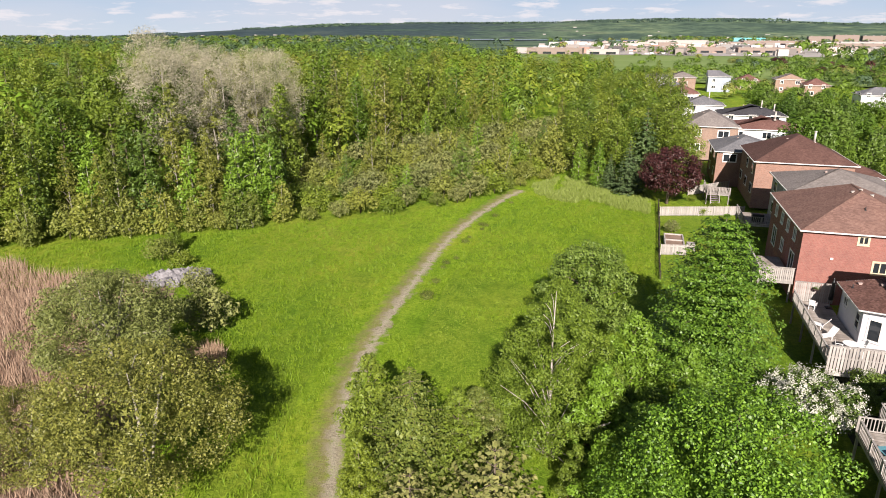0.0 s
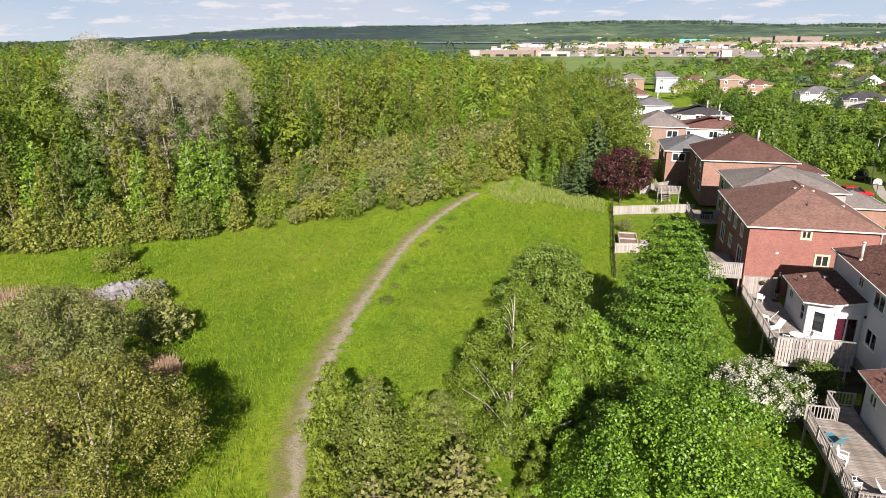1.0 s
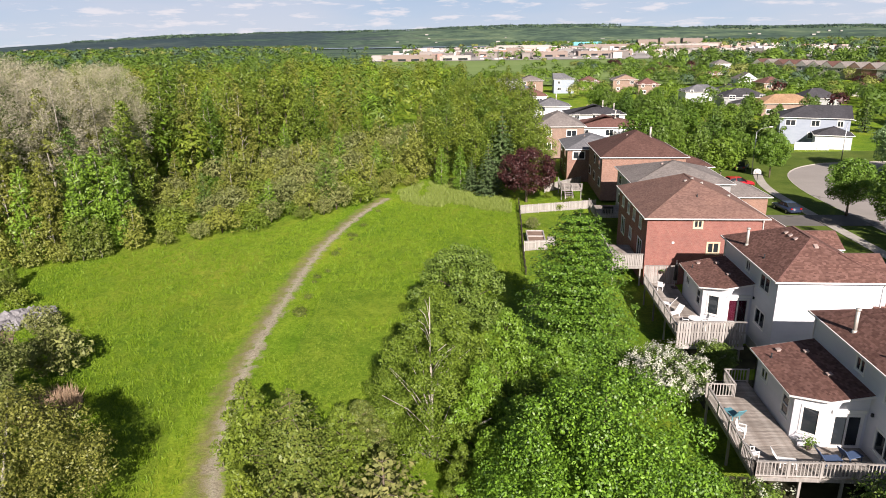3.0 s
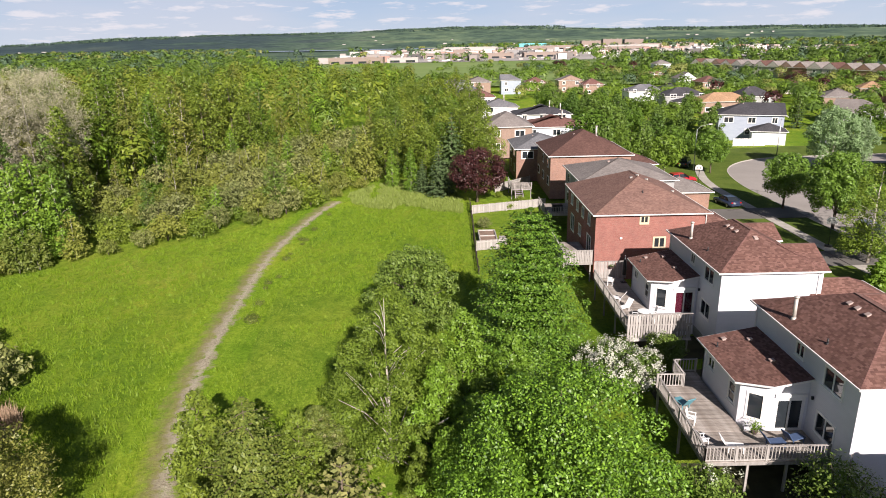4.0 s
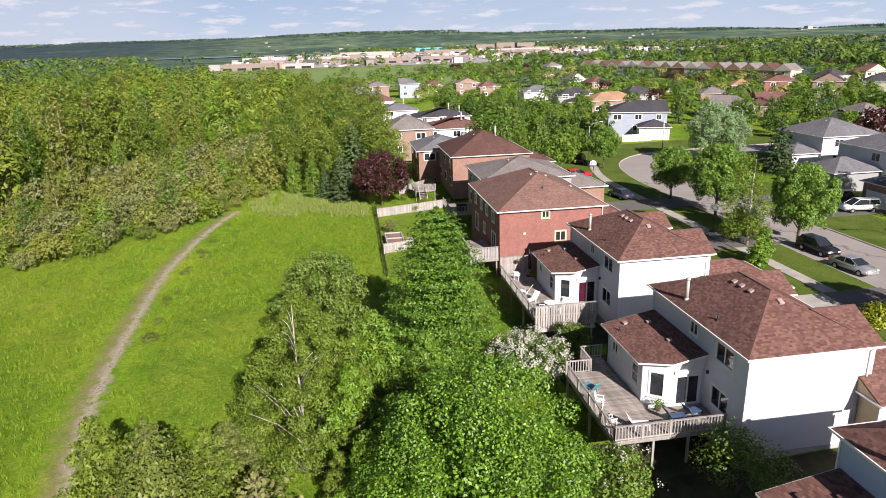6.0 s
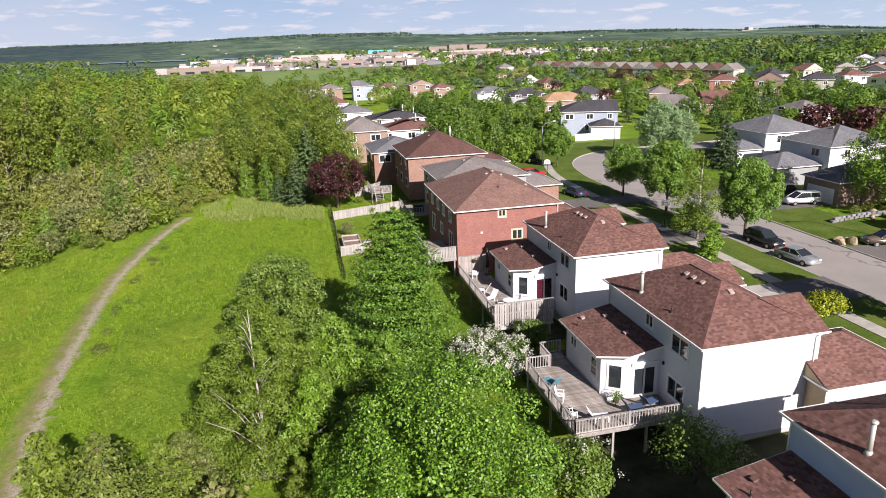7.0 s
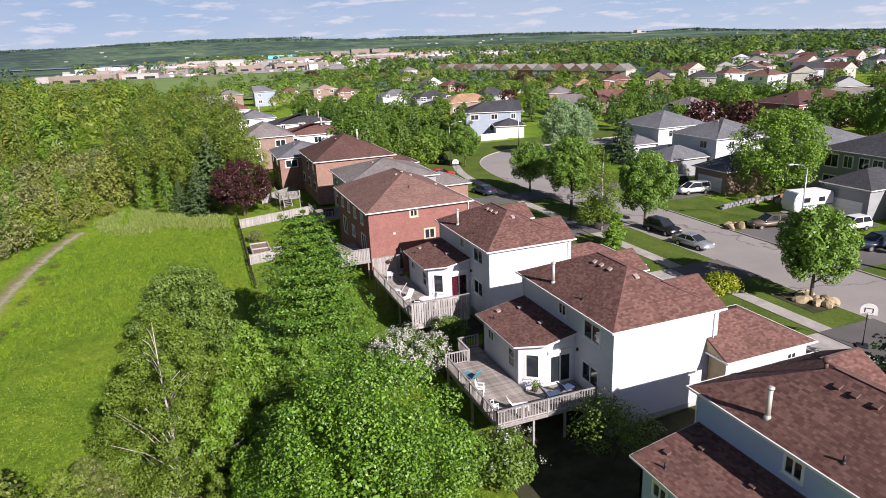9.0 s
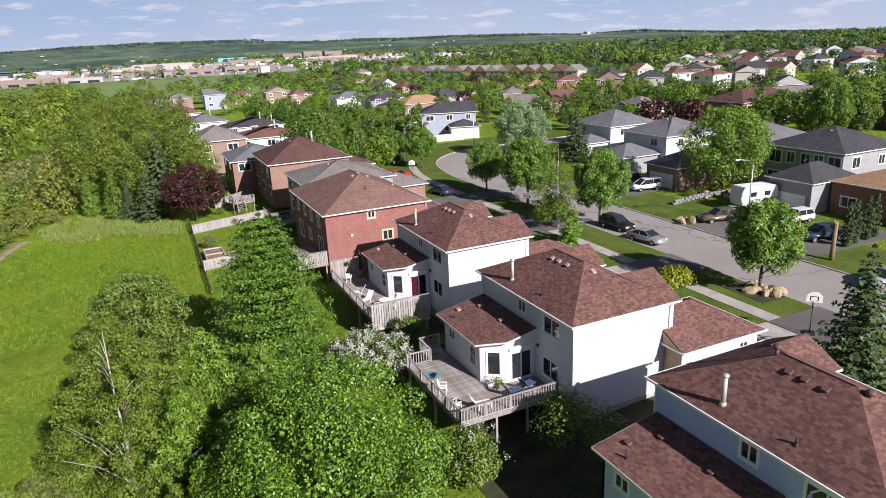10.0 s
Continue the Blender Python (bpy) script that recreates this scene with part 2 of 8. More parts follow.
def far_mat(name, stops, scale, fine):
    """Distant woods and suburbs on the hills, with blue haze put into their colours."""
    m, nt, bsdf, out = nodes_of(name)
    co = coords(nt)
    a = tex_noise(nt, co, scale, 6, 0.65)
    b = tex_noise(nt, co, fine, 4, 0.7)
    col = ramp(nt, a, stops)
    col = mix(nt, col, ramp(nt, b, [(0.32, (0.4, 0.46, 0.5)), (0.68, (1.4, 1.35, 1.25))]), 0.9, "MULTIPLY")
    # cloud shadow and blue haze painted dark over the western ridges
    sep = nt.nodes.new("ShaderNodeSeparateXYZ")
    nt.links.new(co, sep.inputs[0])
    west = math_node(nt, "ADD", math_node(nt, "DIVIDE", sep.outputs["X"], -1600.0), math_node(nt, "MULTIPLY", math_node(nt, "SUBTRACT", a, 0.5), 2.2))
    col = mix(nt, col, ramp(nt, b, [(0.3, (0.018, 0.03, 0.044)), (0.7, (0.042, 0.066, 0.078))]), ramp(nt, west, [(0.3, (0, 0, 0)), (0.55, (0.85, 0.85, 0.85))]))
    nt.links.new(col, bsdf.inputs["Base Color"])
    bsdf.inputs["Roughness"].default_value, bsdf.inputs["Specular IOR Level"].default_value = 0.95, 0.05
    return m


def sky_mat():
    """Hazy spring sky low over the horizon with small fair-weather clouds."""
    m, nt, bsdf, out = nodes_of("sky_glow")
    co = coords(nt)
    sep = nt.nodes.new("ShaderNodeSeparateXYZ")
    nt.links.new(co, sep.inputs[0])
    h = math_node(nt, "DIVIDE", sep.outputs["Z"], 700.0)
    col = ramp(nt, h, [(0.05, (0.62, 0.755, 0.86)), (0.35, (0.51, 0.675, 0.85)), (0.9, (0.36, 0.545, 0.79))])
    cl = tex_noise(nt, co, 0.0034, 6, 0.62, (1.0, 1.0, 6.0))
    veil = tex_noise(nt, co, 0.0006, 4, 0.6, (1.0, 1.0, 4.0))
    m1 = ramp(nt, cl, [(0.53, (0, 0, 0)), (0.64, (1, 1, 1))])
    col = mix(nt, col, (0.74, 0.79, 0.86), math_node(nt, "MULTIPLY", ramp(nt, veil, [(0.4, (0, 0, 0)), (0.65, (1, 1, 1))]), 0.45))
    col = mix(nt, col, (0.9, 0.92, 0.95), math_node(nt, "MULTIPLY", m1, 0.8))
    em = nt.nodes.new("ShaderNodeEmission")
    nt.links.new(col, em.inputs["Color"])
    em.inputs["Strength"].default_value = 0.46
    nt.links.new(em.outputs[0], out.inputs["Surface"])
    return m


M = {}
M["meadow"] = meadow_mat()
M["path"] = path_mat()
M["lawn"] = rough_mat("mown_lawn", (0.075, 0.125, 0.018), (0.135, 0.185, 0.035), 0.3, 0.9, 14, 0.75, 0.6, 0, 0.1)
M["asphalt"] = asphalt_mat("old_asphalt", (0.255, 0.235, 0.22), (0.32, 0.295, 0.275))
M["driveway"] = asphalt_mat("driveway_asphalt", (0.10, 0.095, 0.09), (0.16, 0.15, 0.14))
M["concrete"] = rough_mat("concrete", (0.33, 0.31, 0.28), (0.46, 0.43, 0.39), 0.8, 0.85, 20, 0.35, 0.3)
M["reeds"] = leaf_mat("dry_reeds", (0.24, 0.15, 0.11), (0.36, 0.245, 0.185), (0.48, 0.36, 0.285), 0.1, 0.1, 0.1, (1, 1, 1))
M["mud"] = rough_mat("marsh_ground", (0.15, 0.10, 0.075), (0.30, 0.21, 0.16), 0.5, 0.9, 16, 0.5, 0.7)
M["rock"] = rough_mat("grey_limestone", (0.20, 0.195, 0.21), (0.32, 0.31, 0.325), 2.5, 0.85, 9, 0.4, 0.6, vary=0.35)
M["boulder"] = rough_mat("tan_boulder", (0.34, 0.26, 0.15), (0.52, 0.43, 0.28), 2.0, 0.85, 9, 0.4, 0.6, vary=0.3)
M["bark"] = rough_mat("bark", (0.10, 0.08, 0.06), (0.20, 0.16, 0.12), 3, 0.95, 8, 0.5, 0.6, stretch=(1, 1, 0.25))
M["birch"] = rough_mat("birch_bark", (0.34, 0.30, 0.25), (0.56, 0.52, 0.47), 2.2, 0.8, 6, 0.6, 0.4, stretch=(0.6, 0.6, 2.0))
M["greybark"] = rough_mat("aspen_bark", (0.26, 0.24, 0.20), (0.44, 0.41, 0.35), 2.2, 0.9, 6, 0.5, 0.4)
M["wood"] = rough_mat("weathered_wood", (0.35, 0.325, 0.305), (0.53, 0.50, 0.475), 1.4, 0.85, 18, 0.45, 0.3, stretch=(6, 6, 0.8), vary=0.35)
M["deckwood"] = rough_mat("worn_deck_boards", (0.19, 0.145, 0.115), (0.58, 0.54, 0.50), 1.3, 0.8, 16, 0.6, 0.3, stretch=(1, 3, 1), vary=0.35)
M["darkwood"] = rough_mat("dark_stained_wood", (0.035, 0.03, 0.026), (0.07, 0.055, 0.045), 1.4, 0.85, 18, 0.4, 0.3, vary=0.3)
M["redwood"] = rough_mat("red_brown_wood", (0.26, 0.10, 0.05), (0.36, 0.16, 0.08), 1.4, 0.8, 14, 0.4, 0.3)
M["barewood"] = rough_mat("bare_barkless_wood", (0.22, 0.14, 0.08), (0.36, 0.25, 0.16), 2.0, 0.85, 10, 0.5, 0.5, stretch=(2, 2, 0.4))
M["cream"] = plain_mat("cream_trim", (0.56, 0.47, 0.33), 0.55)
M["white"] = plain_mat("white_trim", (0.8, 0.79, 0.77), 0.5)
# brown soil darkened in its colour to stand in for deep shade
M["soil"] = rough_mat("shade_darkened_soil", (0.032, 0.034, 0.016), (0.075, 0.075, 0.036), 0.8, 0.95, 14, 0.5, 0.8)
M["chair"] = plain_mat("white_plastic", (0.78, 0.78, 0.78), 0.35)
M["pipe"] = plain_mat("grey_flue_metal", (0.55, 0.52, 0.48), 0.45, 0.4)
M["vent"] = rough_mat("roof_vent_metal", (0.30, 0.22, 0.20), (0.45, 0.36, 0.33), 3, 0.6, 6, 0.3, 0.2)
M["black"] = plain_mat("black_paint", (0.02, 0.02, 0.022), 0.5)
M["steel"] = plain_mat("galvanised_steel", (0.50, 0.51, 0.52), 0.4, 0.6)
M["glass"] = glass_mat("dark_window_glass")
M["clear"] = clear_glass("clear_glass")
M["room"] = plain_mat("dim_room", (0.10, 0.09, 0.08), 0.9)
M["curtain"] = rough_mat("wine_red_curtain", (0.14, 0.01, 0.03), (0.22, 0.02, 0.05), 3, 0.9, 6, 0.4, 0.5, stretch=(12, 12, 0.5))
M["paleblind"] = plain_mat("pale_blind", (0.50, 0.48, 0.45), 0.8)
M["siding_white"] = siding_mat("white_siding", (0.60, 0.60, 0.65), (0.65, 0.65, 0.70))
M["siding_pale"] = siding_mat("pale_blue_siding", (0.40, 0.47, 0.68), (0.45, 0.52, 0.73))
M["stucco_tan"] = rough_mat("tan_stucco", (0.40, 0.31, 0.18), (0.47, 0.37, 0.23), 1.2, 0.85, 14, 0.3, 0.3)
M["vent_brown"] = rough_mat("brown_vent_metal", (0.11, 0.06, 0.05), (0.17, 0.10, 0.085), 3, 0.55, 6, 0.3, 0.2)
M["siding_grey"] = siding_mat("grey_siding", (0.26, 0.265, 0.27), (0.31, 0.315, 0.32))
M["siding_blue"] = siding_mat("blue_grey_siding", (0.27, 0.31, 0.38), (0.32, 0.36, 0.43))
M["siding_beige"] = siding_mat("beige_siding", (0.37, 0.35, 0.315), (0.43, 0.41, 0.37))
M["brick_red"] = brick_mat("red_brick", (0.225, 0.085, 0.07), (0.285, 0.115, 0.098), (0.27, 0.18, 0.155))
M["brick_buff"] = brick_mat("buff_brick", (0.235, 0.155, 0.12), (0.30, 0.21, 0.165), (0.28, 0.23, 0.20))
M["brick_dark"] = brick_mat("dark_brown_brick", (0.22, 0.12, 0.09), (0.30, 0.17, 0.13), (0.28, 0.22, 0.19))
M["parging"] = rough_mat("parged_foundation", (0.36, 0.36, 0.36), (0.46, 0.46, 0.45), 0.7, 0.9, 20, 0.35, 0.3)
M["roof_brown"] = shingle_mat("brown_shingles", (0.182, 0.096, 0.083), (0.14, 0.07, 0.06), (0.23, 0.13, 0.113))
def tab_mat(name, dark, mid, light):
    """Single shingle tabs, each its own tone, with mineral granules."""
    m, nt, bsdf, out = nodes_of(name)
    co = coords(nt)
    isl = nt.nodes.new("ShaderNodeNewGeometry").outputs["Random Per Island"]
    col = ramp(nt, isl, [(0.0, dark), (0.5, mid), (1.0, light)])
    col = mix(nt, col, ramp(nt, tex_noise(nt, co, 45, 3), [(0.25, (0.65, 0.65, 0.65)), (0.75, (1.2, 1.2, 1.2))]), 0.6, "MULTIPLY")
    col = mix(nt, col, ramp(nt, tex_noise(nt, co, 0.5, 4, 0.6), [(0.35, (0.82, 0.82, 0.83)), (0.65, (1.1, 1.08, 1.06))]), 0.8, "MULTIPLY")
    nt.links.new(col, bsdf.inputs["Base Color"])
    bsdf.inputs["Roughness"].default_value, bsdf.inputs["Specular IOR Level"].default_value = 0.9, 0.15
    return m


M["tab_brown"] = tab_mat("brown_shingle_tabs", (0.105, 0.055, 0.046), (0.15, 0.08, 0.066), (0.205, 0.115, 0.097))
M["tab_fawn"] = tab_mat("fawn_shingle_tabs", (0.16, 0.094, 0.078), (0.195, 0.118, 0.098), (0.235, 0.145, 0.122))
M["roof_fawn"] = shingle_mat("fawn_shingles", (0.195, 0.118, 0.098), (0.165, 0.098, 0.08), (0.23, 0.145, 0.12))
M["cap_brown"] = rough_mat("brown_ridge_shingles", (0.16, 0.088, 0.075), (0.21, 0.124, 0.105), 3.0, 0.9, 8, 0.4, 0.3)
M["roof_umber"] = shingle_mat("umber_shingles", (0.115, 0.064, 0.055), (0.09, 0.05, 0.043), (0.145, 0.082, 0.07))
M["roof_grey"] = shingle_mat("grey_shingles", (0.21, 0.19, 0.18), (0.17, 0.155, 0.15), (0.26, 0.24, 0.23))
M["roof_slate"] = shingle_mat("blue_grey_shingles", (0.17, 0.175, 0.19), (0.13, 0.135, 0.15), (0.21, 0.215, 0.23))
M["roof_dark"] = shingle_mat("charcoal_shingles", (0.065, 0.065, 0.075), (0.05, 0.05, 0.058), (0.09, 0.09, 0.10))
M["roof_tan"] = shingle_mat("tan_shingles", (0.38, 0.24, 0.14), (0.32, 0.20, 0.12), (0.46, 0.31, 0.20))
M["leaf_maple"] = leaf_mat("maple_leaves", (0.021, 0.071, 0.0085), (0.06, 0.165, 0.014), (0.108, 0.265, 0.026), 0.38, 0.13, 0.08, LUSH, 0.05)
M["leaf_linden"] = leaf_mat("linden_leaves", (0.025, 0.082, 0.009), (0.056, 0.155, 0.015), (0.098, 0.232, 0.027), 0.42, 0.13, 0.12, LUSH, 0.0)
M["leaf_birch"] = leaf_mat("birch_leaves", (0.040, 0.092, 0.011), (0.073, 0.158, 0.017), (0.118, 0.225, 0.032), 0.22, 0.36, 0.08)
M["leaf_street"] = leaf_mat("street_tree_leaves", (0.036, 0.105, 0.013), (0.066, 0.17, 0.019), (0.10, 0.235, 0.03), 0.35, 0.25, 0.15)
M["leaf_young"] = leaf_mat("young_leaves", (0.054, 0.138, 0.013), (0.08, 0.196, 0.019), (0.11, 0.25, 0.032), 0.35, 0.3, 0.15, LUSH)
M["leaf_olive"] = leaf_mat("olive_leaves", (0.03, 0.064, 0.013), (0.062, 0.115, 0.021), (0.115, 0.18, 0.04), 0.25, 0.22, 0.12)
M["leaf_willow"] = leaf_mat("willow_leaves", (0.055, 0.098, 0.024), (0.103, 0.165, 0.045), (0.16, 0.235, 0.08), 0.3, 0.3, 0.25, even=0.3)
M["leaf_forest"] = leaf_mat("forest_leaves", (0.036, 0.084, 0.011), (0.072, 0.145, 0.017), (0.112, 0.205, 0.028), 0.25, 0.28, 0.5, even=0.4)
M["leaf_forest_warm"] = leaf_mat("budding_leaves", (0.047, 0.083, 0.016), (0.08, 0.132, 0.024), (0.12, 0.182, 0.04), 0.25, 0.28, 0.45, even=0.55)
M["leaf_scrub"] = leaf_mat("scrub_leaves", (0.062, 0.108, 0.022), (0.10, 0.165, 0.033), (0.145, 0.22, 0.053), 0.25, 0.32, 0.38, even=0.55)
M["leaf_sage"] = leaf_mat("grey_green_leaves", (0.062, 0.102, 0.034), (0.10, 0.158, 0.052), (0.145, 0.21, 0.078), 0.25, 0.3, 0.2, even=0.3)
M["leaf_dark"] = leaf_mat("deep_green_leaves", (0.03, 0.08, 0.012), (0.05, 0.118, 0.018), (0.075, 0.155, 0.028), 0.3, 0.2, 0.35, even=0.5)
M["leaf_poplar"] = leaf_mat("fresh_poplar_leaves", (0.045, 0.12, 0.012), (0.08, 0.195, 0.018), (0.12, 0.265, 0.03), 0.35, 0.32, 0.22, even=0.3)
M["leaf_town"] = leaf_mat("garden_leaves", (0.045, 0.116, 0.015), (0.065, 0.154, 0.019), (0.082, 0.185, 0.026), 0.25, 0.3, 0.35, even=0.72)
M["leaf_town_deep"] = leaf_mat("deep_garden_leaves", (0.034, 0.088, 0.015), (0.05, 0.12, 0.02), (0.065, 0.148, 0.027), 0.25, 0.25, 0.35, even=0.72)
M["leaf_town_pale"] = leaf_mat("pale_garden_leaves", (0.085, 0.14, 0.035), (0.108, 0.172, 0.046), (0.13, 0.20, 0.058), 0.25, 0.3, 0.25, even=0.72)
M["leaf_grey"] = leaf_mat("grey_buds", (0.22, 0.21, 0.14), (0.34, 0.315, 0.235), (0.46, 0.425, 0.35), 0.1, 0.3, 0.12, (1, 1, 1), 0.0)
M["leaf_silver"] = leaf_mat("silvery_leaves", (0.13, 0.21, 0.085), (0.19, 0.28, 0.135), (0.26, 0.35, 0.20), 0.35, 0.3, 0.05, (1, 1, 1))
M["leaf_red"] = leaf_mat("wine_red_leaves", (0.026, 0.009, 0.010), (0.052, 0.016, 0.016), (0.085, 0.028, 0.026), 0.35, 0.15, 0.12, (1, 1, 1))
M["leaf_spruce"] = leaf_mat("spruce_needles", (0.022, 0.055, 0.022), (0.038, 0.085, 0.032), (0.06, 0.12, 0.046), 0.2, 0.1, 0.15)
M["leaf_pine"] = leaf_mat("pine_needles", (0.07, 0.115, 0.035), (0.11, 0.165, 0.05), (0.17, 0.23, 0.085), 0.25, 0.2, 0.1)
M["leaf_gold"] = leaf_mat("golden_leaves", (0.17, 0.20, 0.012), (0.24, 0.26, 0.016), (0.30, 0.32, 0.03), 0.3, 0.3, 0.05, (1, 1, 1))
M["petal"] = leaf_mat("white_petals", (0.40, 0.41, 0.33), (0.52, 0.52, 0.46), (0.62, 0.62, 0.57), 0.2, 0.2, 0.03, (1, 1, 1))
M["grassblade"] = leaf_mat("long_grass", (0.105, 0.185, 0.009), (0.152, 0.24, 0.016), (0.195, 0.28, 0.028), 0.15, 0.35, 0.0, (1, 1, 1), 0.0)
M["paleblade"] = leaf_mat("pale_short_grass", (0.17, 0.25, 0.02), (0.195, 0.268, 0.03), (0.23, 0.285, 0.05), 0.1, 0.4, 0.0, (1, 1, 1), 0.0)
M["leaf_pale"] = leaf_mat("pale_tall_grass", (0.08, 0.15, 0.03), (0.105, 0.19, 0.042), (0.13, 0.22, 0.058), 0.2, 0.3, 0.0)
# far leaf greens with bluish distance haze mixed into the base colour
M["leaf_far"] = leaf_mat("hazed_far_wood_leaves", (0.062, 0.10, 0.062), (0.074, 0.118, 0.07), (0.086, 0.134, 0.078), 0.05, 0.1, 0.0, (1, 1, 1))
M["leaf_hazy"] = leaf_mat("hazed_blue_green_leaves", (0.032, 0.056, 0.046), (0.042, 0.07, 0.056), (0.05, 0.082, 0.064), 0.05, 0.1, 0.0, (1, 1, 1))
M["shop_tan"] = plain_mat("tan_shop_wall", (0.24, 0.19, 0.165), 0.8)
M["shop_grey"] = plain_mat("grey_shop_wall", (0.24, 0.235, 0.235), 0.8)
M["shop_pale"] = plain_mat("pale_shop_wall", (0.36, 0.34, 0.32), 0.8)
M["leaf_alder"] = leaf_mat("alder_leaves", (0.04, 0.064, 0.014), (0.082, 0.122, 0.025), (0.135, 0.185, 0.045), 0.3, 0.2, 0.1, even=0.15)
M["water"] = plain_mat("lake_water", (0.17, 0.22, 0.29), 0.25)
# wooded slopes whose greens carry painted aerial haze
M["hills"] = far_mat("hazed_wooded_hills", [(0.42, (0.055, 0.09, 0.072)), (0.5, (0.082, 0.128, 0.09)), (0.57, (0.12, 0.172, 0.108)), (0.65, (0.2, 0.24, 0.145))], 0.0032, 0.022)
M["sky"] = sky_mat()

M["leaf_crab"] = leaf_mat("small_dense_leaves", (0.036, 0.092, 0.016), (0.068, 0.15, 0.024), (0.108, 0.212, 0.04), 0.25, 0.26, 0.12)
# ---- building helpers ----
def part(name, bm, material, parent=None, label=""):
    """Link a bmesh as one mesh object under a thing or a part."""
    me = bpy.data.meshes.new(name)
    bm.to_mesh(me)
    bm.free()
    me.materials.append(M[material])
    ob = new(name, me)
    if parent:
        ob.parent = parent
    return tagged(ob, label)


def share(name, src, parent, m):
    """One more piece on the mesh of an alike piece."""
    ob = new(name, src.data)
    ob.parent = parent
    ob.matrix_basis = m
    return ob


def thing(name, at, label, category, group="", kind="", rz=0.0):
    ob = new(name)
    ob.matrix_basis = pose(*at, 0, 0, rz)
    ob.empty_display_size = 0.3
    return tagged(ob, label, category, group, kind)


def box(bm, x0, x1, y0, y1, z0, z1):
    v = [bm.verts.new(p) for p in ((x0, y0, z0), (x1, y0, z0), (x1, y1, z0), (x0, y1, z0), (x0, y0, z1), (x1, y0, z1), (x1, y1, z1), (x0, y1, z1))]
    for f in ((0, 3, 2, 1), (4, 5, 6, 7), (0, 1, 5, 4), (1, 2, 6, 5), (2, 3, 7, 6), (3, 0, 4, 7)):
        bm.faces.new([v[i] for i in f])
    return v


def boxes(*dims, bevel=0.0):
    bm = bmesh.new()
    for d in dims:
        box(bm, *d)
    if bevel:
        bmesh.ops.bevel(bm, geom=bm.edges[:], offset=bevel, segments=1, affect="EDGES")
    return bm


def beam(bm, a, b, w, h=None):
    """A squared bar from a to b."""
    a, b = Vector(a), Vector(b)
    h = h or w
    d = (b - a).normalized()
    side = d.cross(Vector((0, 0, 1)))
    side = side.normalized() if side.length > 1e-3 else Vector((1, 0, 0))
    up = side.cross(d)
    v = [bm.verts.new(p + side * sx * w / 2 + up * sz * h / 2) for p in (a, b) for sx, sz in ((-1, -1), (1, -1), (1, 1), (-1, 1))]
    for f in ((0, 3, 2, 1), (4, 5, 6, 7), (0, 1, 5, 4), (1, 2, 6, 5), (2, 3, 7, 6), (3, 0, 4, 7)):
        bm.faces.new([v[i] for i in f])


def tube(bm, pts, radii, seg=7, cap=True):
    """A tapered round limb through pts."""
    rings = []
    for i, (p, r) in enumerate(zip(pts, radii)):
        p = Vector(p)
        d = (Vector(pts[min(i + 1, len(pts) - 1)]) - Vector(pts[max(i - 1, 0)])).normalized()
        a = d.orthogonal().normalized()
        b = d.cross(a)
        rings.append([bm.verts.new(p + (a * math.cos(k * math.tau / seg) + b * math.sin(k * math.tau / seg)) * r) for k in range(seg)])
    for lo, hi in zip(rings, rings[1:]):
        # keep the rings from twisting against each other
        s = min(range(seg), key=lambda k: (hi[k].co - lo[0].co).length)
        hi[:] = hi[s:] + hi[:s]
        for k in range(seg):
            f = bm.faces.new((lo[k], lo[(k + 1) % seg], hi[(k + 1) % seg], hi[k]))
            f.smooth = True
    if cap:
        bm.faces.new(rings[0][::-1])
        bm.faces.new(rings[-1])


def smooth(a, b, x):
    t = min(max((x - a) / (b - a), 0.0), 1.0)
    return t * t * (3 - 2 * t)


def hill(x, y):
    """Height of the far ridges, by bearing."""
    r = math.hypot(x, y)
    if r < 1500:
        return 0.0
    n = noise.noise((x * 0.0012, y * 0.0012, 3.1)) + 0.5 * noise.noise((x * 0.003, y * 0.003, 1.7))
    az = math.degrees(math.atan2(x, y))
    top = float(np.interp(az, (-60, -49, -44, -36.7, -30, -26, -21, -13, -8, -3, 2, 6, 10, 14, 17, 21, 30, 36, 41, 47, 53, 58, 70), (-18, -18, -14, 20, 47, 64, 74, 74, 80, 90, 97, 93, 88, 78, 70, 66, 58, 42, 48, 20, 8, -12, -12)))
    return smooth(2300, 4000, r) * (top + 4 * n) + smooth(1500, 2600, r) * 3 * n


def gz(x, y):
    """Ground height: meadow and back yards at 0, street side about a metre higher, a shallow marsh, far hills."""
    z = 0.86 * smooth(18.0, 27.0, x)
    z -= 0.35 * smooth(-30, -38, x) * smooth(18, 30, y) * smooth(58, 48, y)
    z += 0.12 * noise.noise((x * 0.06, y * 0.06, 0.4)) * smooth(16, 10, x)
    return z + hill(x, y)


def sheet(name, material, rows, label="", kind="structure", category="ground", parent=None):
    """A skin over rows of points, with u across and v along."""
    bm = bmesh.new()
    uv = bm.loops.layers.uv.new("UVMap")
    vs = [[bm.verts.new(p) for p in row] for row in rows]
    n = len(rows[0]) - 1
    for j in range(len(rows) - 1):
        for i in range(n):
            f = bm.faces.new((vs[j][i], vs[j][i + 1], vs[j + 1][i + 1], vs[j + 1][i]))
            for lp, (a, b) in zip(f.loops, ((i, j), (i + 1, j), (i + 1, j + 1), (i, j + 1))):
                lp[uv].uv = (a / n, b)
            f.smooth = True
    bmesh.ops.recalc_face_normals(bm, faces=bm.faces)
    ob = part(name, bm, material, parent)
    if ob.data.polygons[0].normal.z < 0:
        ob.data.flip_normals()
    return tagged(ob, label, category, "", kind)


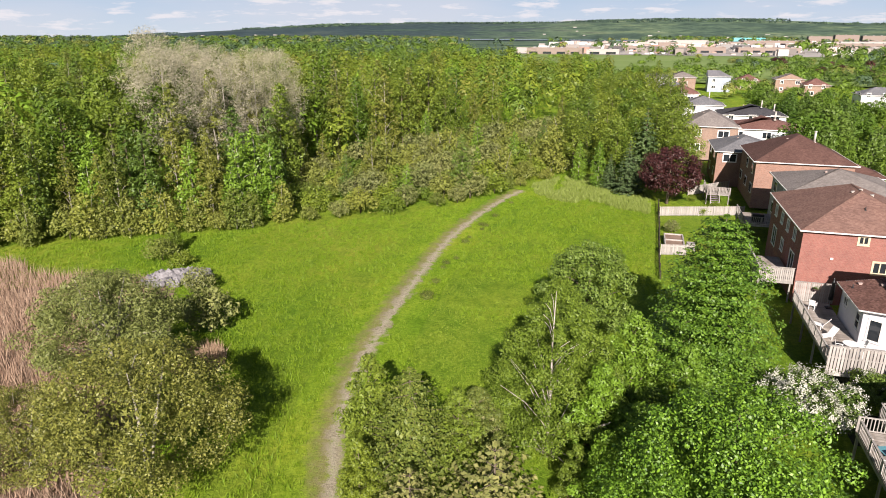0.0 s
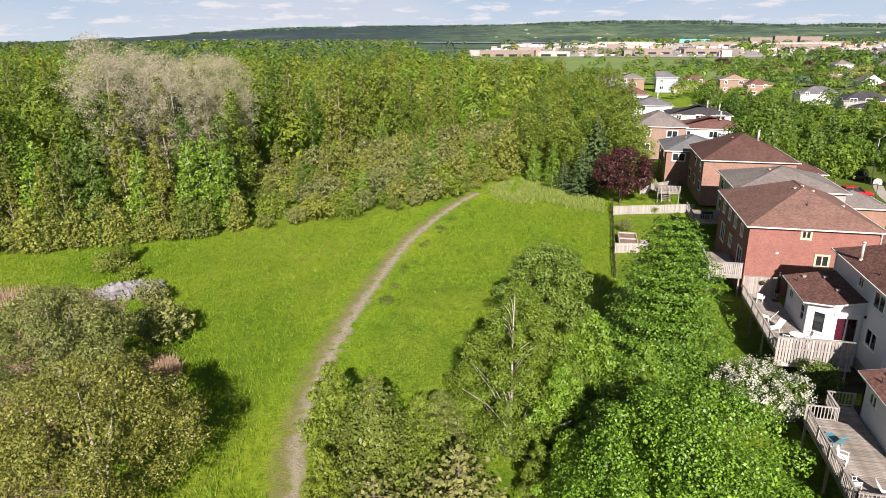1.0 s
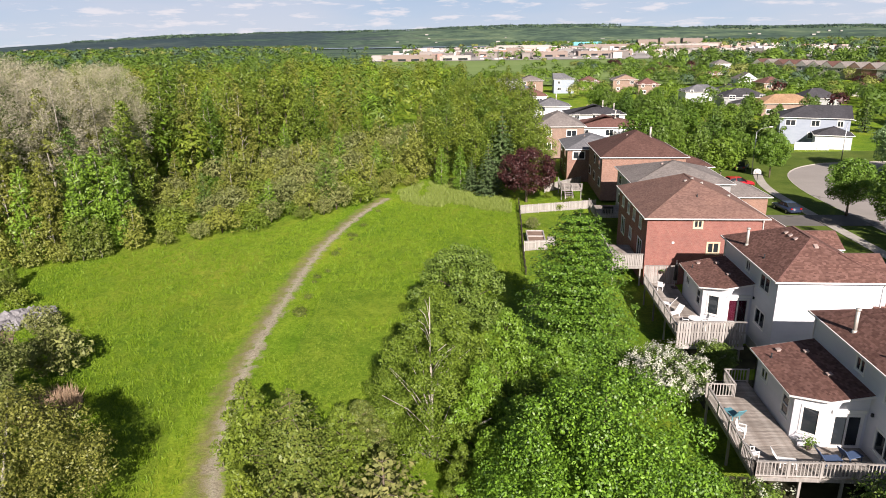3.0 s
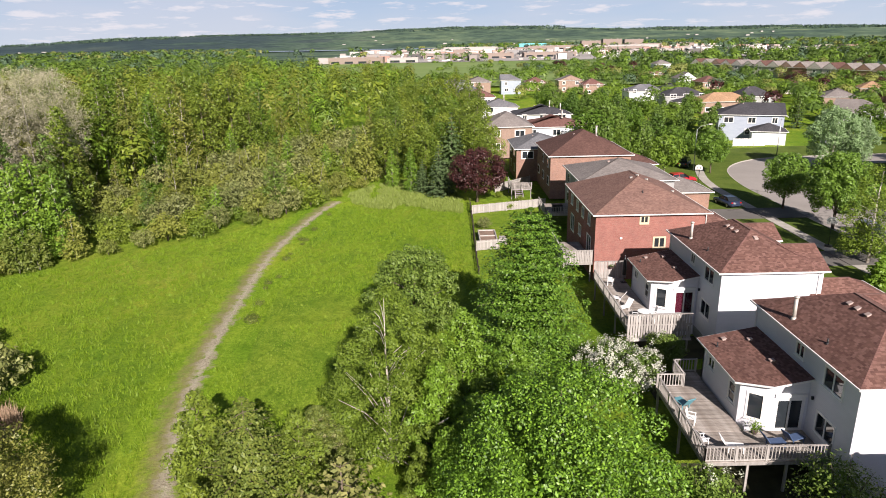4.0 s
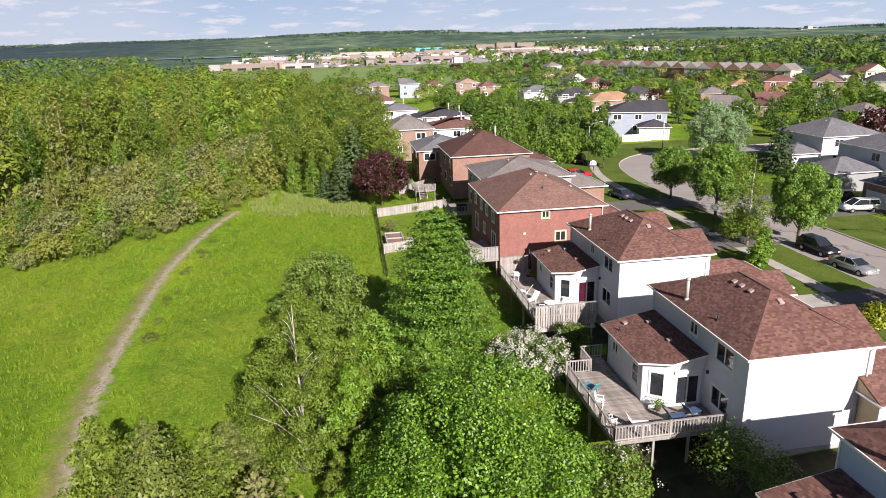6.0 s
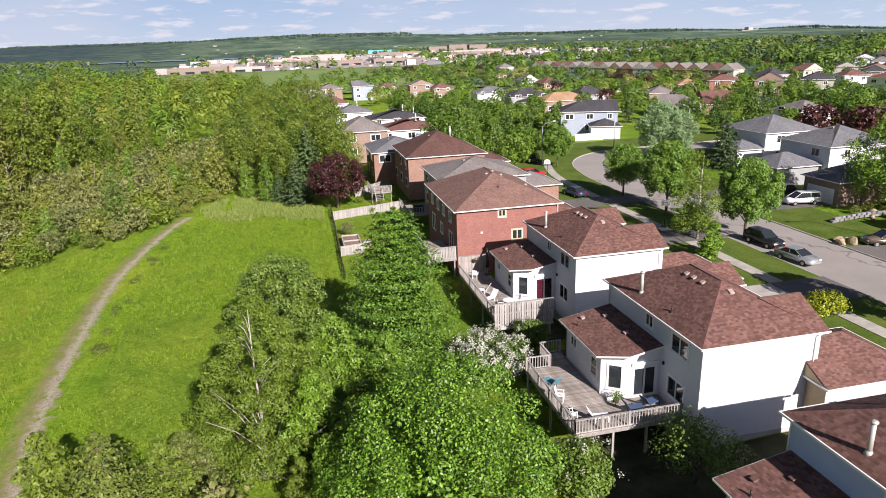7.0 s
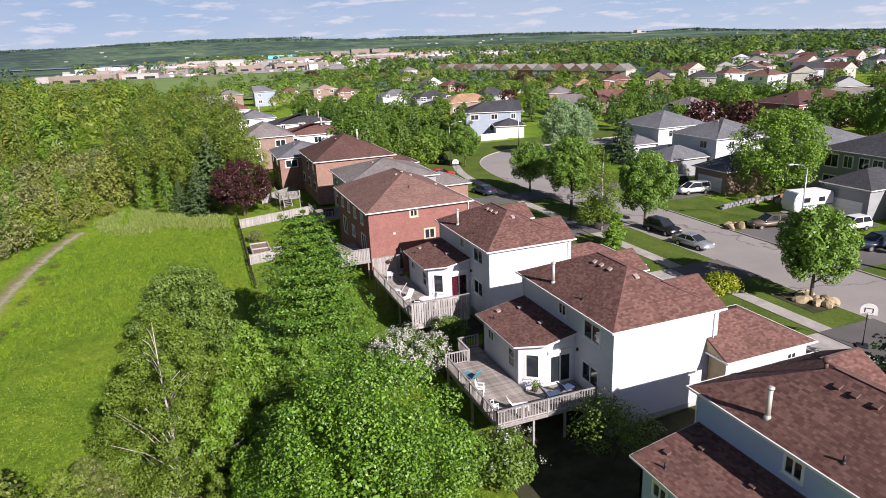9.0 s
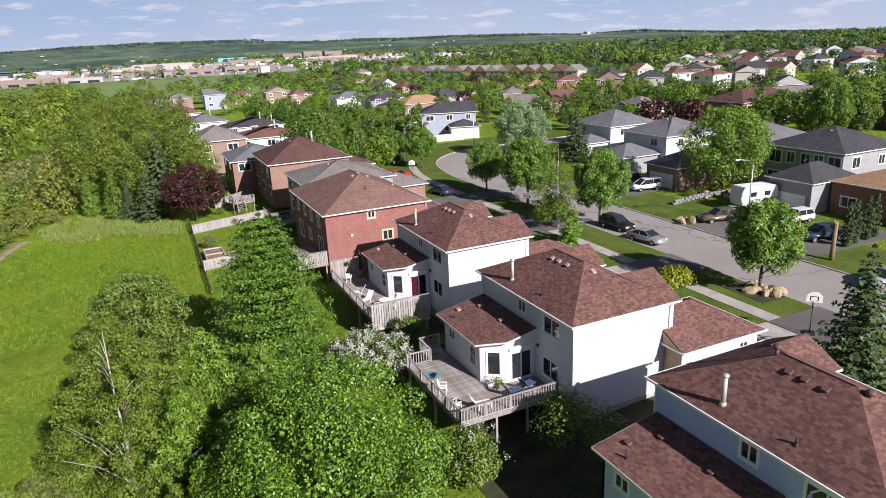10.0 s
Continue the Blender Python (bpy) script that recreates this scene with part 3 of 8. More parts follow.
# ---- ground ----
def spaced(lo, hi, fine, grow, centre):
    out, p, s = [centre], centre, fine
    while p < hi:
        p += s
        s = s * grow if abs(p - centre) > 110 else fine
        out.append(min(p, hi))
    p, s, back = centre, fine, []
    while p > lo:
        p -= s
        s = s * grow if abs(p - centre) > 110 else fine
        back.append(max(p, lo))
    return back[::-1] + out


gx, gy = spaced(-4800, 4800, 2.2, 1.16, 0), spaced(-600, 4850, 2.2, 1.16, 70)
bm = bmesh.new()
gv = [[bm.verts.new((x, y, gz(x, y))) for x in gx] for y in gy]
for j in range(len(gy) - 1):
    for i in range(len(gx) - 1):
        f = bm.faces.new((gv[j][i], gv[j][i + 1], gv[j + 1][i + 1], gv[j + 1][i]))
        f.smooth = True
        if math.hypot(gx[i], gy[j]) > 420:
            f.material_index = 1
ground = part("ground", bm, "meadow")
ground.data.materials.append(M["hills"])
tagged(ground, "rough green meadow running out to wooded hills", "ground", "", "structure")

# trodden path winding over the meadow
PATH_LINE = [(-10.6, 18), (-12.9, 24.5), (-14.4, 28.0), (-16.0, 31.6), (-17.1, 35.0), (-18.3, 40.2), (-19.15, 45.6), (-19.75, 51.7), (-20.35, 60), (-20.85, 69), (-20.85, 78), (-20.0, 87.5), (-18.9, 95.2), (-17.6, 101.2), (-16.6, 104.5)]


def along(line, step=0.8):
    """Points along a smooth line through the given ones, with the way across."""
    pts = [Vector((*p, 0)) for p in line]
    out = []
    for i in range(len(pts) - 1):
        p0, p1, p2, p3 = pts[max(i - 1, 0)], pts[i], pts[i + 1], pts[min(i + 2, len(pts) - 1)]
        n = max(2, int((p2 - p1).length / step))
        for k in range(n):
            t = k / n
            out.append(0.5 * ((2 * p1) + (p2 - p0) * t + (2 * p0 - 5 * p1 + 4 * p2 - p3) * t * t + (3 * p1 - p0 - 3 * p2 + p3) * t ** 3))
    out.append(pts[-1])
    dirs = [(out[min(i + 1, len(out) - 1)] - out[max(i - 1, 0)]).normalized() for i in range(len(out))]
    return [(p, Vector((d.y, -d.x, 0))) for p, d in zip(out, dirs)]


def strip(line, offs, z, step=0.8):
    rows = []
    for p, s in along(line, step):
        rows.append([((p + s * o).x, (p + s * o).y, (z if not callable(z) else z((p + s * o).x, (p + s * o).y))) for o in offs])
    return rows


sheet("path", "path", strip(PATH_LINE, [-3.4, -1.7, 0, 1.7, 3.4], lambda x, y: gz(x, y) + 0.03), "trodden dirt and gravel footpath across the meadow", category="path")
MARSH = [(-36, 18), (-40, 26), (-44, 34), (-50, 42), (-55, 50)]
sheet("marsh", "mud", strip(MARSH, [-14, -9, -4, 0, 4, 8, 11], lambda x, y: gz(x, y) + 0.05, 2.0), "brown marshy ground with dead reeds", category="ground")

# ---- street ----
STREET = [(54.7, -40), (54.7, 20), (54.7, 60), (54.7, 95), (55.3, 108), (58.0, 118.3), (63.6, 124.8), (71.5, 127.2), (95, 128.8), (130, 129), (190, 126)]
sheet("road", "asphalt", strip(STREET, [-4.75, -2.4, 0, 2.4, 4.75], 0.90, 2.0), "pale worn asphalt street with hairline cracks", category="road")


def kerb(side):
    bm = bmesh.new()
    prof = [(4.75, 0.84), (4.77, 1.0), (4.93, 1.02), (4.95, 0.84)]
    rows = [[bm.verts.new(((p + s * side * o).x, (p + s * side * o).y, z)) for o, z in prof] for p, s in along(STREET, 2.0)]
    for a, b in zip(rows, rows[1:]):
        for i in range(3):
            bm.faces.new((a[i], a[i + 1], b[i + 1], b[i]))
    bmesh.ops.recalc_face_normals(bm, faces=bm.faces)
    tagged(part("kerb", bm, "concrete"), "low concrete kerb along the street", "kerb", "", "structure")


kerb(-1)
kerb(1)
sheet("lawn", "lawn", strip(STREET, [-4.94, -8, -12, -17], lambda x, y: 1.0, 2.0), "mown green front lawns along the street", category="lawn")
sheet("lawn", "lawn", strip(STREET, [4.94, 8, 11, 14.5], lambda x, y: 1.0, 2.0), "mown green front lawns across the street", category="lawn")
bm = bmesh.new()
pv = along(STREET[:6], 1.5)
for (p, s), (q, t) in zip(pv, pv[1:]):
    v = []
    for z in (0.92, 1.05):
        q2 = p + (q - p) * 0.985
        v += [bm.verts.new((*(p - s * 9.2).xy, z)), bm.verts.new((*(p - s * 10.7).xy, z)), bm.verts.new((*(q2 - t * 10.7).xy, z)), bm.verts.new((*(q2 - t * 9.2).xy, z))]
    for f in ((4, 5, 6, 7), (0, 1, 5, 4), (1, 2, 6, 5), (2, 3, 7, 6), (3, 0, 4, 7)):
        bm.faces.new([v[i] for i in f])
bmesh.ops.recalc_face_normals(bm, faces=bm.faces)
tagged(part("pavement", bm, "concrete"), "concrete slab footway beside the street", "pavement", "", "structure")


def driveway(x0, x1, y0, y1, mat="driveway", z=1.012):
    bm = bmesh.new()
    box(bm, x0, x1, y0, y1, z - 0.05, z)
    tagged(part("driveway", bm, mat), "asphalt driveway from garage to street", "driveway", "", "structure")


for y0, y1 in ((28.4, 34.0), (45.8, 51.4), (9.4, 15.0), (85.5, 91.0), (66.0, 71.0)):
    driveway(35.2, 45.4, y0, y1, "concrete" if y0 in (28.4, 45.8) else "driveway")
    driveway(43.9, 50.0, y0, y1, "driveway", 1.062)
for y0, y1 in ((75.2, 81.2), (84.8, 89), (52.4, 58.6), (42.8, 48.0)):
    driveway(59.5, 76.0, y0, y1)

# soil sheets with painted shade, laid beside houses, decks and a street tree
def shade_soil_patch(x0, x1, y0, y1):
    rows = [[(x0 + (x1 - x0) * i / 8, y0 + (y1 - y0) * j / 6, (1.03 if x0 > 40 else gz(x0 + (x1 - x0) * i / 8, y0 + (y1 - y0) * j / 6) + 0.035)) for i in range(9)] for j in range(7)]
    sheet("soil", "soil", rows, "soil and sparse grass beside houses, shade in its dark colour", category="ground")


shade_soil_patch(14.0, 35.0, 20.4, 29.6)
shade_soil_patch(46.9, 49.7, 36.8, 41.4)
shade_soil_patch(13.6, 21.55, 29.62, 33.9)
shade_soil_patch(15.2, 28.4, 41.2, 45.4)
shade_soil_patch(15.3, 21.5, 47.0, 51.0)

# ---- far sky ----
bm = bmesh.new()
arc = [radians(a) for a in range(-70, 251, 4)]
lo = [bm.verts.new((4780 * math.cos(a), 4780 * math.sin(a), -60)) for a in arc]
hi = [bm.verts.new((4780 * math.cos(a), 4780 * math.sin(a), 720)) for a in arc]
for i in range(len(arc) - 1):
    bm.faces.new((lo[i], lo[i + 1], hi[i + 1], hi[i]))
sky_ob = part("backdrop", bm, "sky")
tagged(sky_ob, "pale blue hazy sky with small white clouds", "sky", "", "structure")

# ---- trees ----
def leaf_mesh(name, c, n, size, rng, slim=0.55, fold=0.14, tri=False, wild=0.36):
    """Small folded leaves (or sprays) at places c, facing about n."""
    k = len(c)
    n = n + rng.normal(0, wild, (k, 3))
    n /= np.linalg.norm(n, axis=1, keepdims=True) + 1e-9
    t = np.cross(n, rng.normal(0, 1, (k, 3)))
    t /= np.linalg.norm(t, axis=1, keepdims=True) + 1e-9
    b = np.cross(n, t)
    s = np.asarray(size).reshape(-1, 1) * np.ones((k, 1))
    m = 3 if tri else 4
    v = np.stack([c - t * s * 0.62 - b * s * slim * 0.4, c - t * s * 0.1 + b * s * slim * 0.85, c + t * s * 0.72 - b * s * slim * 0.4], 1).reshape(-1, 3) if tri else np.stack([c - t * s * 0.5, c + b * s * slim * 0.5 + n * s * fold, c + t * s * 0.5, c - b * s * slim * 0.5 + n * s * fold], 1).reshape(-1, 3)
    me = bpy.data.meshes.new(name)
    me.vertices.add(m * k)
    me.vertices.foreach_set("co", v.astype(np.float32).ravel())
    me.loops.add(m * k)
    me.loops.foreach_set("vertex_index", np.arange(m * k, dtype=np.int32))
    me.polygons.add(k)
    me.polygons.foreach_set("loop_start", np.arange(0, m * k, m, dtype=np.int32))
    me.update(calc_edges=True)
    return me


def shell(blobs, count, rng, lower=0.5, deep=0.5):
    """Points in the outer layers of the blobs, thinner underneath."""
    w = np.array([b[3] * b[4] + b[3] * b[5] for b in blobs]) ** 0.9
    pick = rng.choice(len(blobs), count, p=w / w.sum())
    B = np.array(blobs)[pick]
    d = rng.normal(0, 1, (count, 3))
    d /= np.linalg.norm(d, axis=1, keepdims=True)
    flip = (d[:, 2] < -0.15) & (rng.random(count) > lower)
    d[flip, 2] *= -1
    r = 1 - deep * rng.random(count) ** 1.7 + rng.normal(0, 0.09 * deep, count)
    return B[:, :3] + d * B[:, 3:] * r[:, None], d * 0.8 + np.array((0, 0, 0.35))


def crown_blobs(kind, h, w, base, rng, count):
    """Clumps that make up a crown: (x, y, z, rx, ry, rz)."""
    out = []
    ch = h - base
    s0 = w * 0.76 / math.sqrt(count) + ch * 0.018
    for i in range(count):
        a = i * 2.39996 + rng.normal(0, 0.35)
        f = (i + 0.5) / count
        s = s0 * (0.6 + 0.8 * rng.random())
        deep = 1 - 0.35 * rng.random() ** 2
        if kind == "round":
            zz = 1 - 1.8 * f
            rad = math.sqrt(max(0.0, 1 - abs(zz) ** 2.1)) * deep
            z = base + ch * 0.5 + (ch * 0.5 - s * 0.8) * zz * (0.92 + 0.12 * rng.random())
        elif kind in ("tall", "cone"):
            f = f ** 1.15 if kind == "tall" else 1 - (1 - f) ** 0.62
            rad = 0.62 + 1.25 * f if f < 0.3 else max(0.0, (1 - f) / 0.7) ** (0.72 if kind == "tall" else 0.95)
            rad *= deep
            s *= 1.15 - 0.55 * f
            z = base + s * 0.5 + (ch - s * 1.2) * f
        else:                                       # low, spreading
            rad = math.sqrt(rng.random()) * 0.95
            z = base + ch * (0.78 - 0.5 * rad ** 2 + rng.normal(0, 0.08)) - s * 0.4
        rad *= (w / 2 - s * 0.75) * (0.86 + 0.26 * rng.random())
        out.append((rad * math.cos(a), rad * math.sin(a), max(z, s * 0.5), s, s, s * (0.7 + 0.2 * rng.random())))
    return out


def core_points(kind, h, w, base, count, rng):
    """Darker inner foliage, so that no sky shows straight through the crown."""
    d = rng.normal(0, 1, (count, 3))
    d /= np.linalg.norm(d, axis=1, keepdims=True)
    r = 0.45 + 0.55 * rng.random(count)
    f = (d[:, 2] * r + 1) / 2
    wide = np.where(f > 0.35, ((1 - f) / 0.65) ** 0.8, 1.0) if kind in ("tall", "cone") else np.ones(count)
    ch = h - base
    return np.stack([d[:, 0] * r * w * 0.27 * wide, d[:, 1] * r * w * 0.27 * wide, base + ch * (0.46 + 0.31 * d[:, 2] * r)], 1), d


def tree_proto(name, kind, h, w, base, leaves, size, leaf, bark, seed, clumps=16, trunk_r=None, lower=0.5, slim=0.55, limbs=True, top=0.92, stems=1, core=300, shift=(0.0, 0.0), seg=6, split=False, tri=False, twigs=10, wild=None, steep=0.35, deep=0.5):
    """A tree at the origin: an Empty with trunk and crown."""
    rng = np.random.default_rng(seed)
    ob = new(name)
    ob.empty_display_size = 0.3
    blobs = crown_blobs(kind, h, w, base, rng, clumps)
    pts, nor = shell(blobs, leaves, rng, lower, deep)
    keep = pts[:, 2] > max(0.12, base * 0.4)
    pts, nor = pts[keep], nor[keep]
    sz = size * (0.65 + 0.7 * rng.random(len(pts)))
    if core:
        cp, cn = core_points(kind, h, w, base, core, rng)
        pts, nor, sz = np.concatenate([pts, cp]), np.concatenate([nor, cn]), np.concatenate([sz, np.full(core, min(w * (0.05 if leaves > 5000 else 0.085), 0.3 if leaves > 5000 else 0.7))])
    pts = pts + np.array((*shift, 0.0))
    me = leaf_mesh("crown", pts, nor, sz, rng, slim, tri=tri, wild=wild or 0.4)
    me.materials.append(M[leaf])
    cr = new("crown", me)
    cr.parent = ob
    bm = bmesh.new()
    r = trunk_r or h * 0.016 + 0.04
    for s in range(stems):
        a = s * 2.1 + seed
        lean = (0.0 if stems == 1 else 0.22) * h
        way = [(0 + lean * math.cos(a) * f ** 1.3 + rng.normal(0, 0.012) * h * f, lean * math.sin(a) * f ** 1.3 + rng.normal(0, 0.012) * h * f, h * top * f - 0.15 * (f == 0)) for f in (0, 0.2, 0.45, 0.7, 1.0)]
        tube(bm, way, [r * 1.25, r, r * 0.75, r * 0.5, r * 0.12], seg)
    tr = None
    if split:
        tr = part("trunk", bm, bark, ob)
    if limbs:
        for b in blobs[:: max(1, len(blobs) // twigs)]:
            z0 = max(base * 0.7, b[2] - steep * math.hypot(b[0], b[1]) - 0.08 * h)
            f = min(0.95, z0 / (h * top))
            if split:
                bm = bmesh.new()
            tube(bm, [(0, 0, z0), (b[0] * 0.5, b[1] * 0.5, (z0 + b[2]) / 2 + 0.03 * h), (b[0], b[1], b[2])], [r * (1 - f) * 0.6 + 0.02, r * 0.28 * (1 - f) + 0.015, 0.012], max(3, seg - 2))
            if split:
                part("branch", bm, bark, ob)
    if not split:
        part("trunk", bm, bark, ob)
    return ob


def spruce_proto(name, h, w, leaf, seed, whorls=13, per=9, size=0.34, clear=0.3, sag=0.22, sprays=34, bark="bark", core=0, slim=0.6, shape=0.85, tri=False, fan=0.13):
    """A conifer: whorls of drooping boughs set with short sprays."""
    rng = np.random.default_rng(seed)
    ob = new(name)
    c, n = [], []
    bm = bmesh.new()
    tube(bm, [(0, 0, -0.1), (0, 0, h * 0.5), (0, 0, h * 0.98)], [h * 0.018 + 0.04, h * 0.011 + 0.02, 0.01], 7)
    for k in range(whorls):
        f = k / (whorls - 1)
        z = clear + (h * 0.97 - clear) * f
        reach = (w / 2) * ((1 - f) ** shape * 0.97 + 0.03) * (0.85 + 0.3 * rng.random())
        num = max(4, int(per * (1 - 0.5 * f)))
        for i in range(num):
            a = i * math.tau / num + k * 0.7 + rng.normal(0, 0.12)
            ln = reach * (0.8 + 0.35 * rng.random() if fan < 0.2 else 0.9 + 0.16 * rng.random())
            m = max(6, int(sprays * max(0.45, ln / (w / 2)) if sprays > 60 else sprays * ln / (w / 2)))
            u = rng.random(m) ** 0.75
            side = rng.normal(0, fan, m) * ln * (1.1 - 0.6 * u)
            x = u * ln * math.cos(a) - side * math.sin(a)
            y = u * ln * math.sin(a) + side * math.cos(a)
            zz = z - sag * ln * u ** 1.4 + 0.10 * ln * (u > 0.85) - np.abs(rng.normal(0, 0.06, m))
            c.append(np.stack([x, y, zz], 1))
            n.append(np.stack([np.cos(a) * 0.4 * np.ones(m), np.sin(a) * 0.4 * np.ones(m), np.ones(m)], 1))
            if k % 2 == 0 and i % 2 == 0:
                tube(bm, [(0, 0, z), (ln * 0.9 * math.cos(a), ln * 0.9 * math.sin(a), z - sag * ln * 0.9)], [0.03, 0.008], 4, False)
    c, n = np.concatenate(c), np.concatenate(n)
    sz = size * (0.6 + 0.8 * rng.random(len(c)))
    if core:
        cp, cn = core_points("cone", h, w, clear, core, rng)
        c, n, sz = np.concatenate([c, cp]), np.concatenate([n, cn]), np.concatenate([sz, np.full(core, w * 0.05)])
    me = leaf_mesh("crown", c, n, sz, rng, slim, 0.1, tri)
    me.materials.append(M[leaf])
    cr = new("crown", me)
    cr.parent = ob
    part("trunk", bm, bark, ob)
    return ob


def plant(proto, x, y, scale, label, category, rz=0.0, z=None, group="", wide=1.0, first=False):
    """Set a tree in the ground; the first one is the proto itself."""
    m = pose(x, y, (gz(x, y) if z is None else z) - 0.02, 0, 0, rz)
    if first:
        proto.matrix_basis = m
        ob = proto
    else:
        ob = copy_thing(proto, m)
    ob.scale = (scale * wide, scale * wide, scale)
    return tagged(ob, label, category, group)


PLANTED = set()


def place(proto, *a, **k):
    first = proto.name not in PLANTED
    PLANTED.add(proto.name)
    return plant(proto, *a, first=first, **k)

# ---- houses ----
def wall(bm, p, u, length, z0, z1, th, holes=()):
    """A wall with thickness along u from p; holes (a0, a1, bottom, top) go through it. Outside lies to the right of u."""
    p, u = Vector((*p, 0)), Vector((*u, 0)).normalized()
    inn = Vector((-u.y, u.x, 0)) * th
    us = sorted({0.0, length, *(a for h in holes for a in h[:2])})
    zs = sorted({z0, z1, *(z for h in holes for z in h[2:])})

    def at(a, z, deep):
        return bm.verts.new(p + u * a + inn * deep + Vector((0, 0, z)))

    for a0, a1 in zip(us, us[1:]):
        for b0, b1 in zip(zs, zs[1:]):
            am, bmid = (a0 + a1) / 2, (b0 + b1) / 2
            if any(h[0] < am < h[1] and h[2] < bmid < h[3] for h in holes):
                continue
            bm.faces.new((at(a0, b0, 0), at(a1, b0, 0), at(a1, b1, 0), at(a0, b1, 0)))
            bm.faces.new((at(a0, b1, 1), at(a1, b1, 1), at(a1, b0, 1), at(a0, b0, 1)))
    for a0, a1, b0, b1 in (*holes, (0.0, length, z0, z1)):
        for (c0, d0), (c1, d1) in (((a0, b0), (a1, b0)), ((a1, b0), (a1, b1)), ((a1, b1), (a0, b1)), ((a0, b1), (a0, b0))):
            bm.faces.new((at(c0, d0, 0), at(c0, d0, 1), at(c1, d1, 1), at(c1, d1, 0)))


def window(parent, p, u, a0, a1, z0, z1, mullions=(0.5,), bars=(), name="window", trim="white", pane="glass", curtain="", proud=0.03, deep=0.07, wide=0.085, sill=True):
    """A framed window in an opening: frame with mullions, one pane a light, a sill."""
    p, u = Vector((*p, 0)), Vector((*u, 0)).normalized()
    ang = math.degrees(math.atan2(u.y, u.x))
    base = p + u * a0
    w, h = a1 - a0, z1 - z0
    bm = bmesh.new()
    f = wide
    box(bm, -f * 0.5, f, -proud, deep, -f * 0.5, h + f * 0.5)
    box(bm, w - f, w + f * 0.5, -proud, deep, -f * 0.5, h + f * 0.5)
    box(bm, f, w - f, -proud, deep, -f * 0.5, f)
    box(bm, f, w - f, -proud, deep, h - f, h + f * 0.5)
    cuts = [f, *(w * m for m in mullions), w - f]
    for m in mullions:
        box(bm, w * m - f * 0.45, w * m + f * 0.45, -proud + 0.01, deep - 0.01, f, h - f)
    for b in bars:
        box(bm, f, w - f, -proud + 0.012, deep - 0.012, h * b - f * 0.4, h * b + f * 0.4)
    ob = part(name, bm, trim, parent)
    ob.matrix_basis = pose(base.x, base.y, z0, 0, 0, ang)
    if sill:
        part("sill", boxes((-0.08, w + 0.08, -proud - 0.05, -proud - 0.002, -f * 0.5 - 0.03, -f * 0.5 + 0.02)), trim, ob)
    for c0, c1 in zip(cuts, cuts[1:]):
        part("pane", boxes((c0 - 0.01, c1 + 0.01, deep * 0.4, deep * 0.4 + 0.012, f - 0.01, h - f + 0.01)), pane, ob)
    if curtain:
        part("curtain", boxes((f, w - f, deep + 0.04, deep + 0.07, f, h - f)), curtain, ob)
    return ob


def roof_faces(bm, polys):
    """Roof slopes with u, v in metres along and up each slope, thickened by a skirt."""
    uv = bm.loops.layers.uv.verify()
    for poly in polys:
        vs = [bm.verts.new(q) for q in poly]
        f = bm.faces.new(vs)
        f.normal_update()
        if f.normal.z < 0:
            f.normal_flip()
        nrm = f.normal
        e = Vector((0, 0, 1)).cross(nrm)
        e = e.normalized() if e.length > 1e-4 else Vector((1, 0, 0))
        up = nrm.cross(e)
        for lp in f.loops:
            lp[uv].uv = (lp.vert.co.dot(e), lp.vert.co.dot(up))


def hip_polys(x0, x1, y0, y1, ze, rise, axis="y", gable=(), run=None):
    """Slopes of a hip roof; the ends named in gable ('lo', 'hi' along the ridge) stand upright."""
    if axis == "y":
        half, xm = (x1 - x0) / 2, (x0 + x1) / 2
        ya = y0 if "lo" in gable else y0 + (run or half)
        yb = y1 if "hi" in gable else y1 - (run or half)
        r0, r1 = (xm, ya, ze + rise), (xm, yb, ze + rise)
        a, b, c, d = (x0, y0, ze), (x1, y0, ze), (x1, y1, ze), (x0, y1, ze)
        polys = [[d, a, r0, r1], [b, c, r1, r0]]
        if "lo" not in gable:
            polys.append([a, b, r0])
        if "hi" not in gable:
            polys.append([c, d, r1])
        ends = [[a, b, r0]] * ("lo" in gable) + [[c, d, r1]] * ("hi" in gable)
    else:
        half, ym = (y1 - y0) / 2, (y0 + y1) / 2
        xa = x0 if "lo" in gable else x0 + half
        xb = x1 if "hi" in gable else x1 - half
        r0, r1 = (xa, ym, ze + rise), (xb, ym, ze + rise)
        a, b, c, d = (x0, y0, ze), (x1, y0, ze), (x1, y1, ze), (x0, y1, ze)
        polys = [[a, b, r1, r0], [c, d, r0, r1]]
        if "lo" not in gable:
            polys.append([d, a, r0])
        if "hi" not in gable:
            polys.append([b, c, r1])
        ends = [[d, a, r0]] * ("lo" in gable) + [[b, c, r1]] * ("hi" in gable)
    return polys, ends


def ridge_caps(bm, polys, w=0.12, t=0.016):
    """Cap shingles along hips and ridges: edges that two slopes share above the eaves."""
    seen = {}
    for poly in polys:
        for a, b in zip(poly, poly[1:] + poly[:1]):
            key = tuple(sorted((tuple(round(v, 3) for v in a), tuple(round(v, 3) for v in b))))
            seen[key] = seen.get(key, 0) + 1
    for (a, b), n in seen.items():
        if n == 2 and abs(a[2] - b[2]) < 0.01 and (a[2] > min(p[2] for p in polys[0]) + 0.01 or b[2] > min(p[2] for p in polys[0]) + 0.01):
            a, b = Vector(a), Vector(b)
            k = 1
            for i in range(k):
                beam(bm, a + (b - a) * (i / k) + Vector((0, 0, 0.0)), a + (b - a) * ((i + 1.0) / k) + Vector((0, 0, 0.008)), w * 1.6, t)


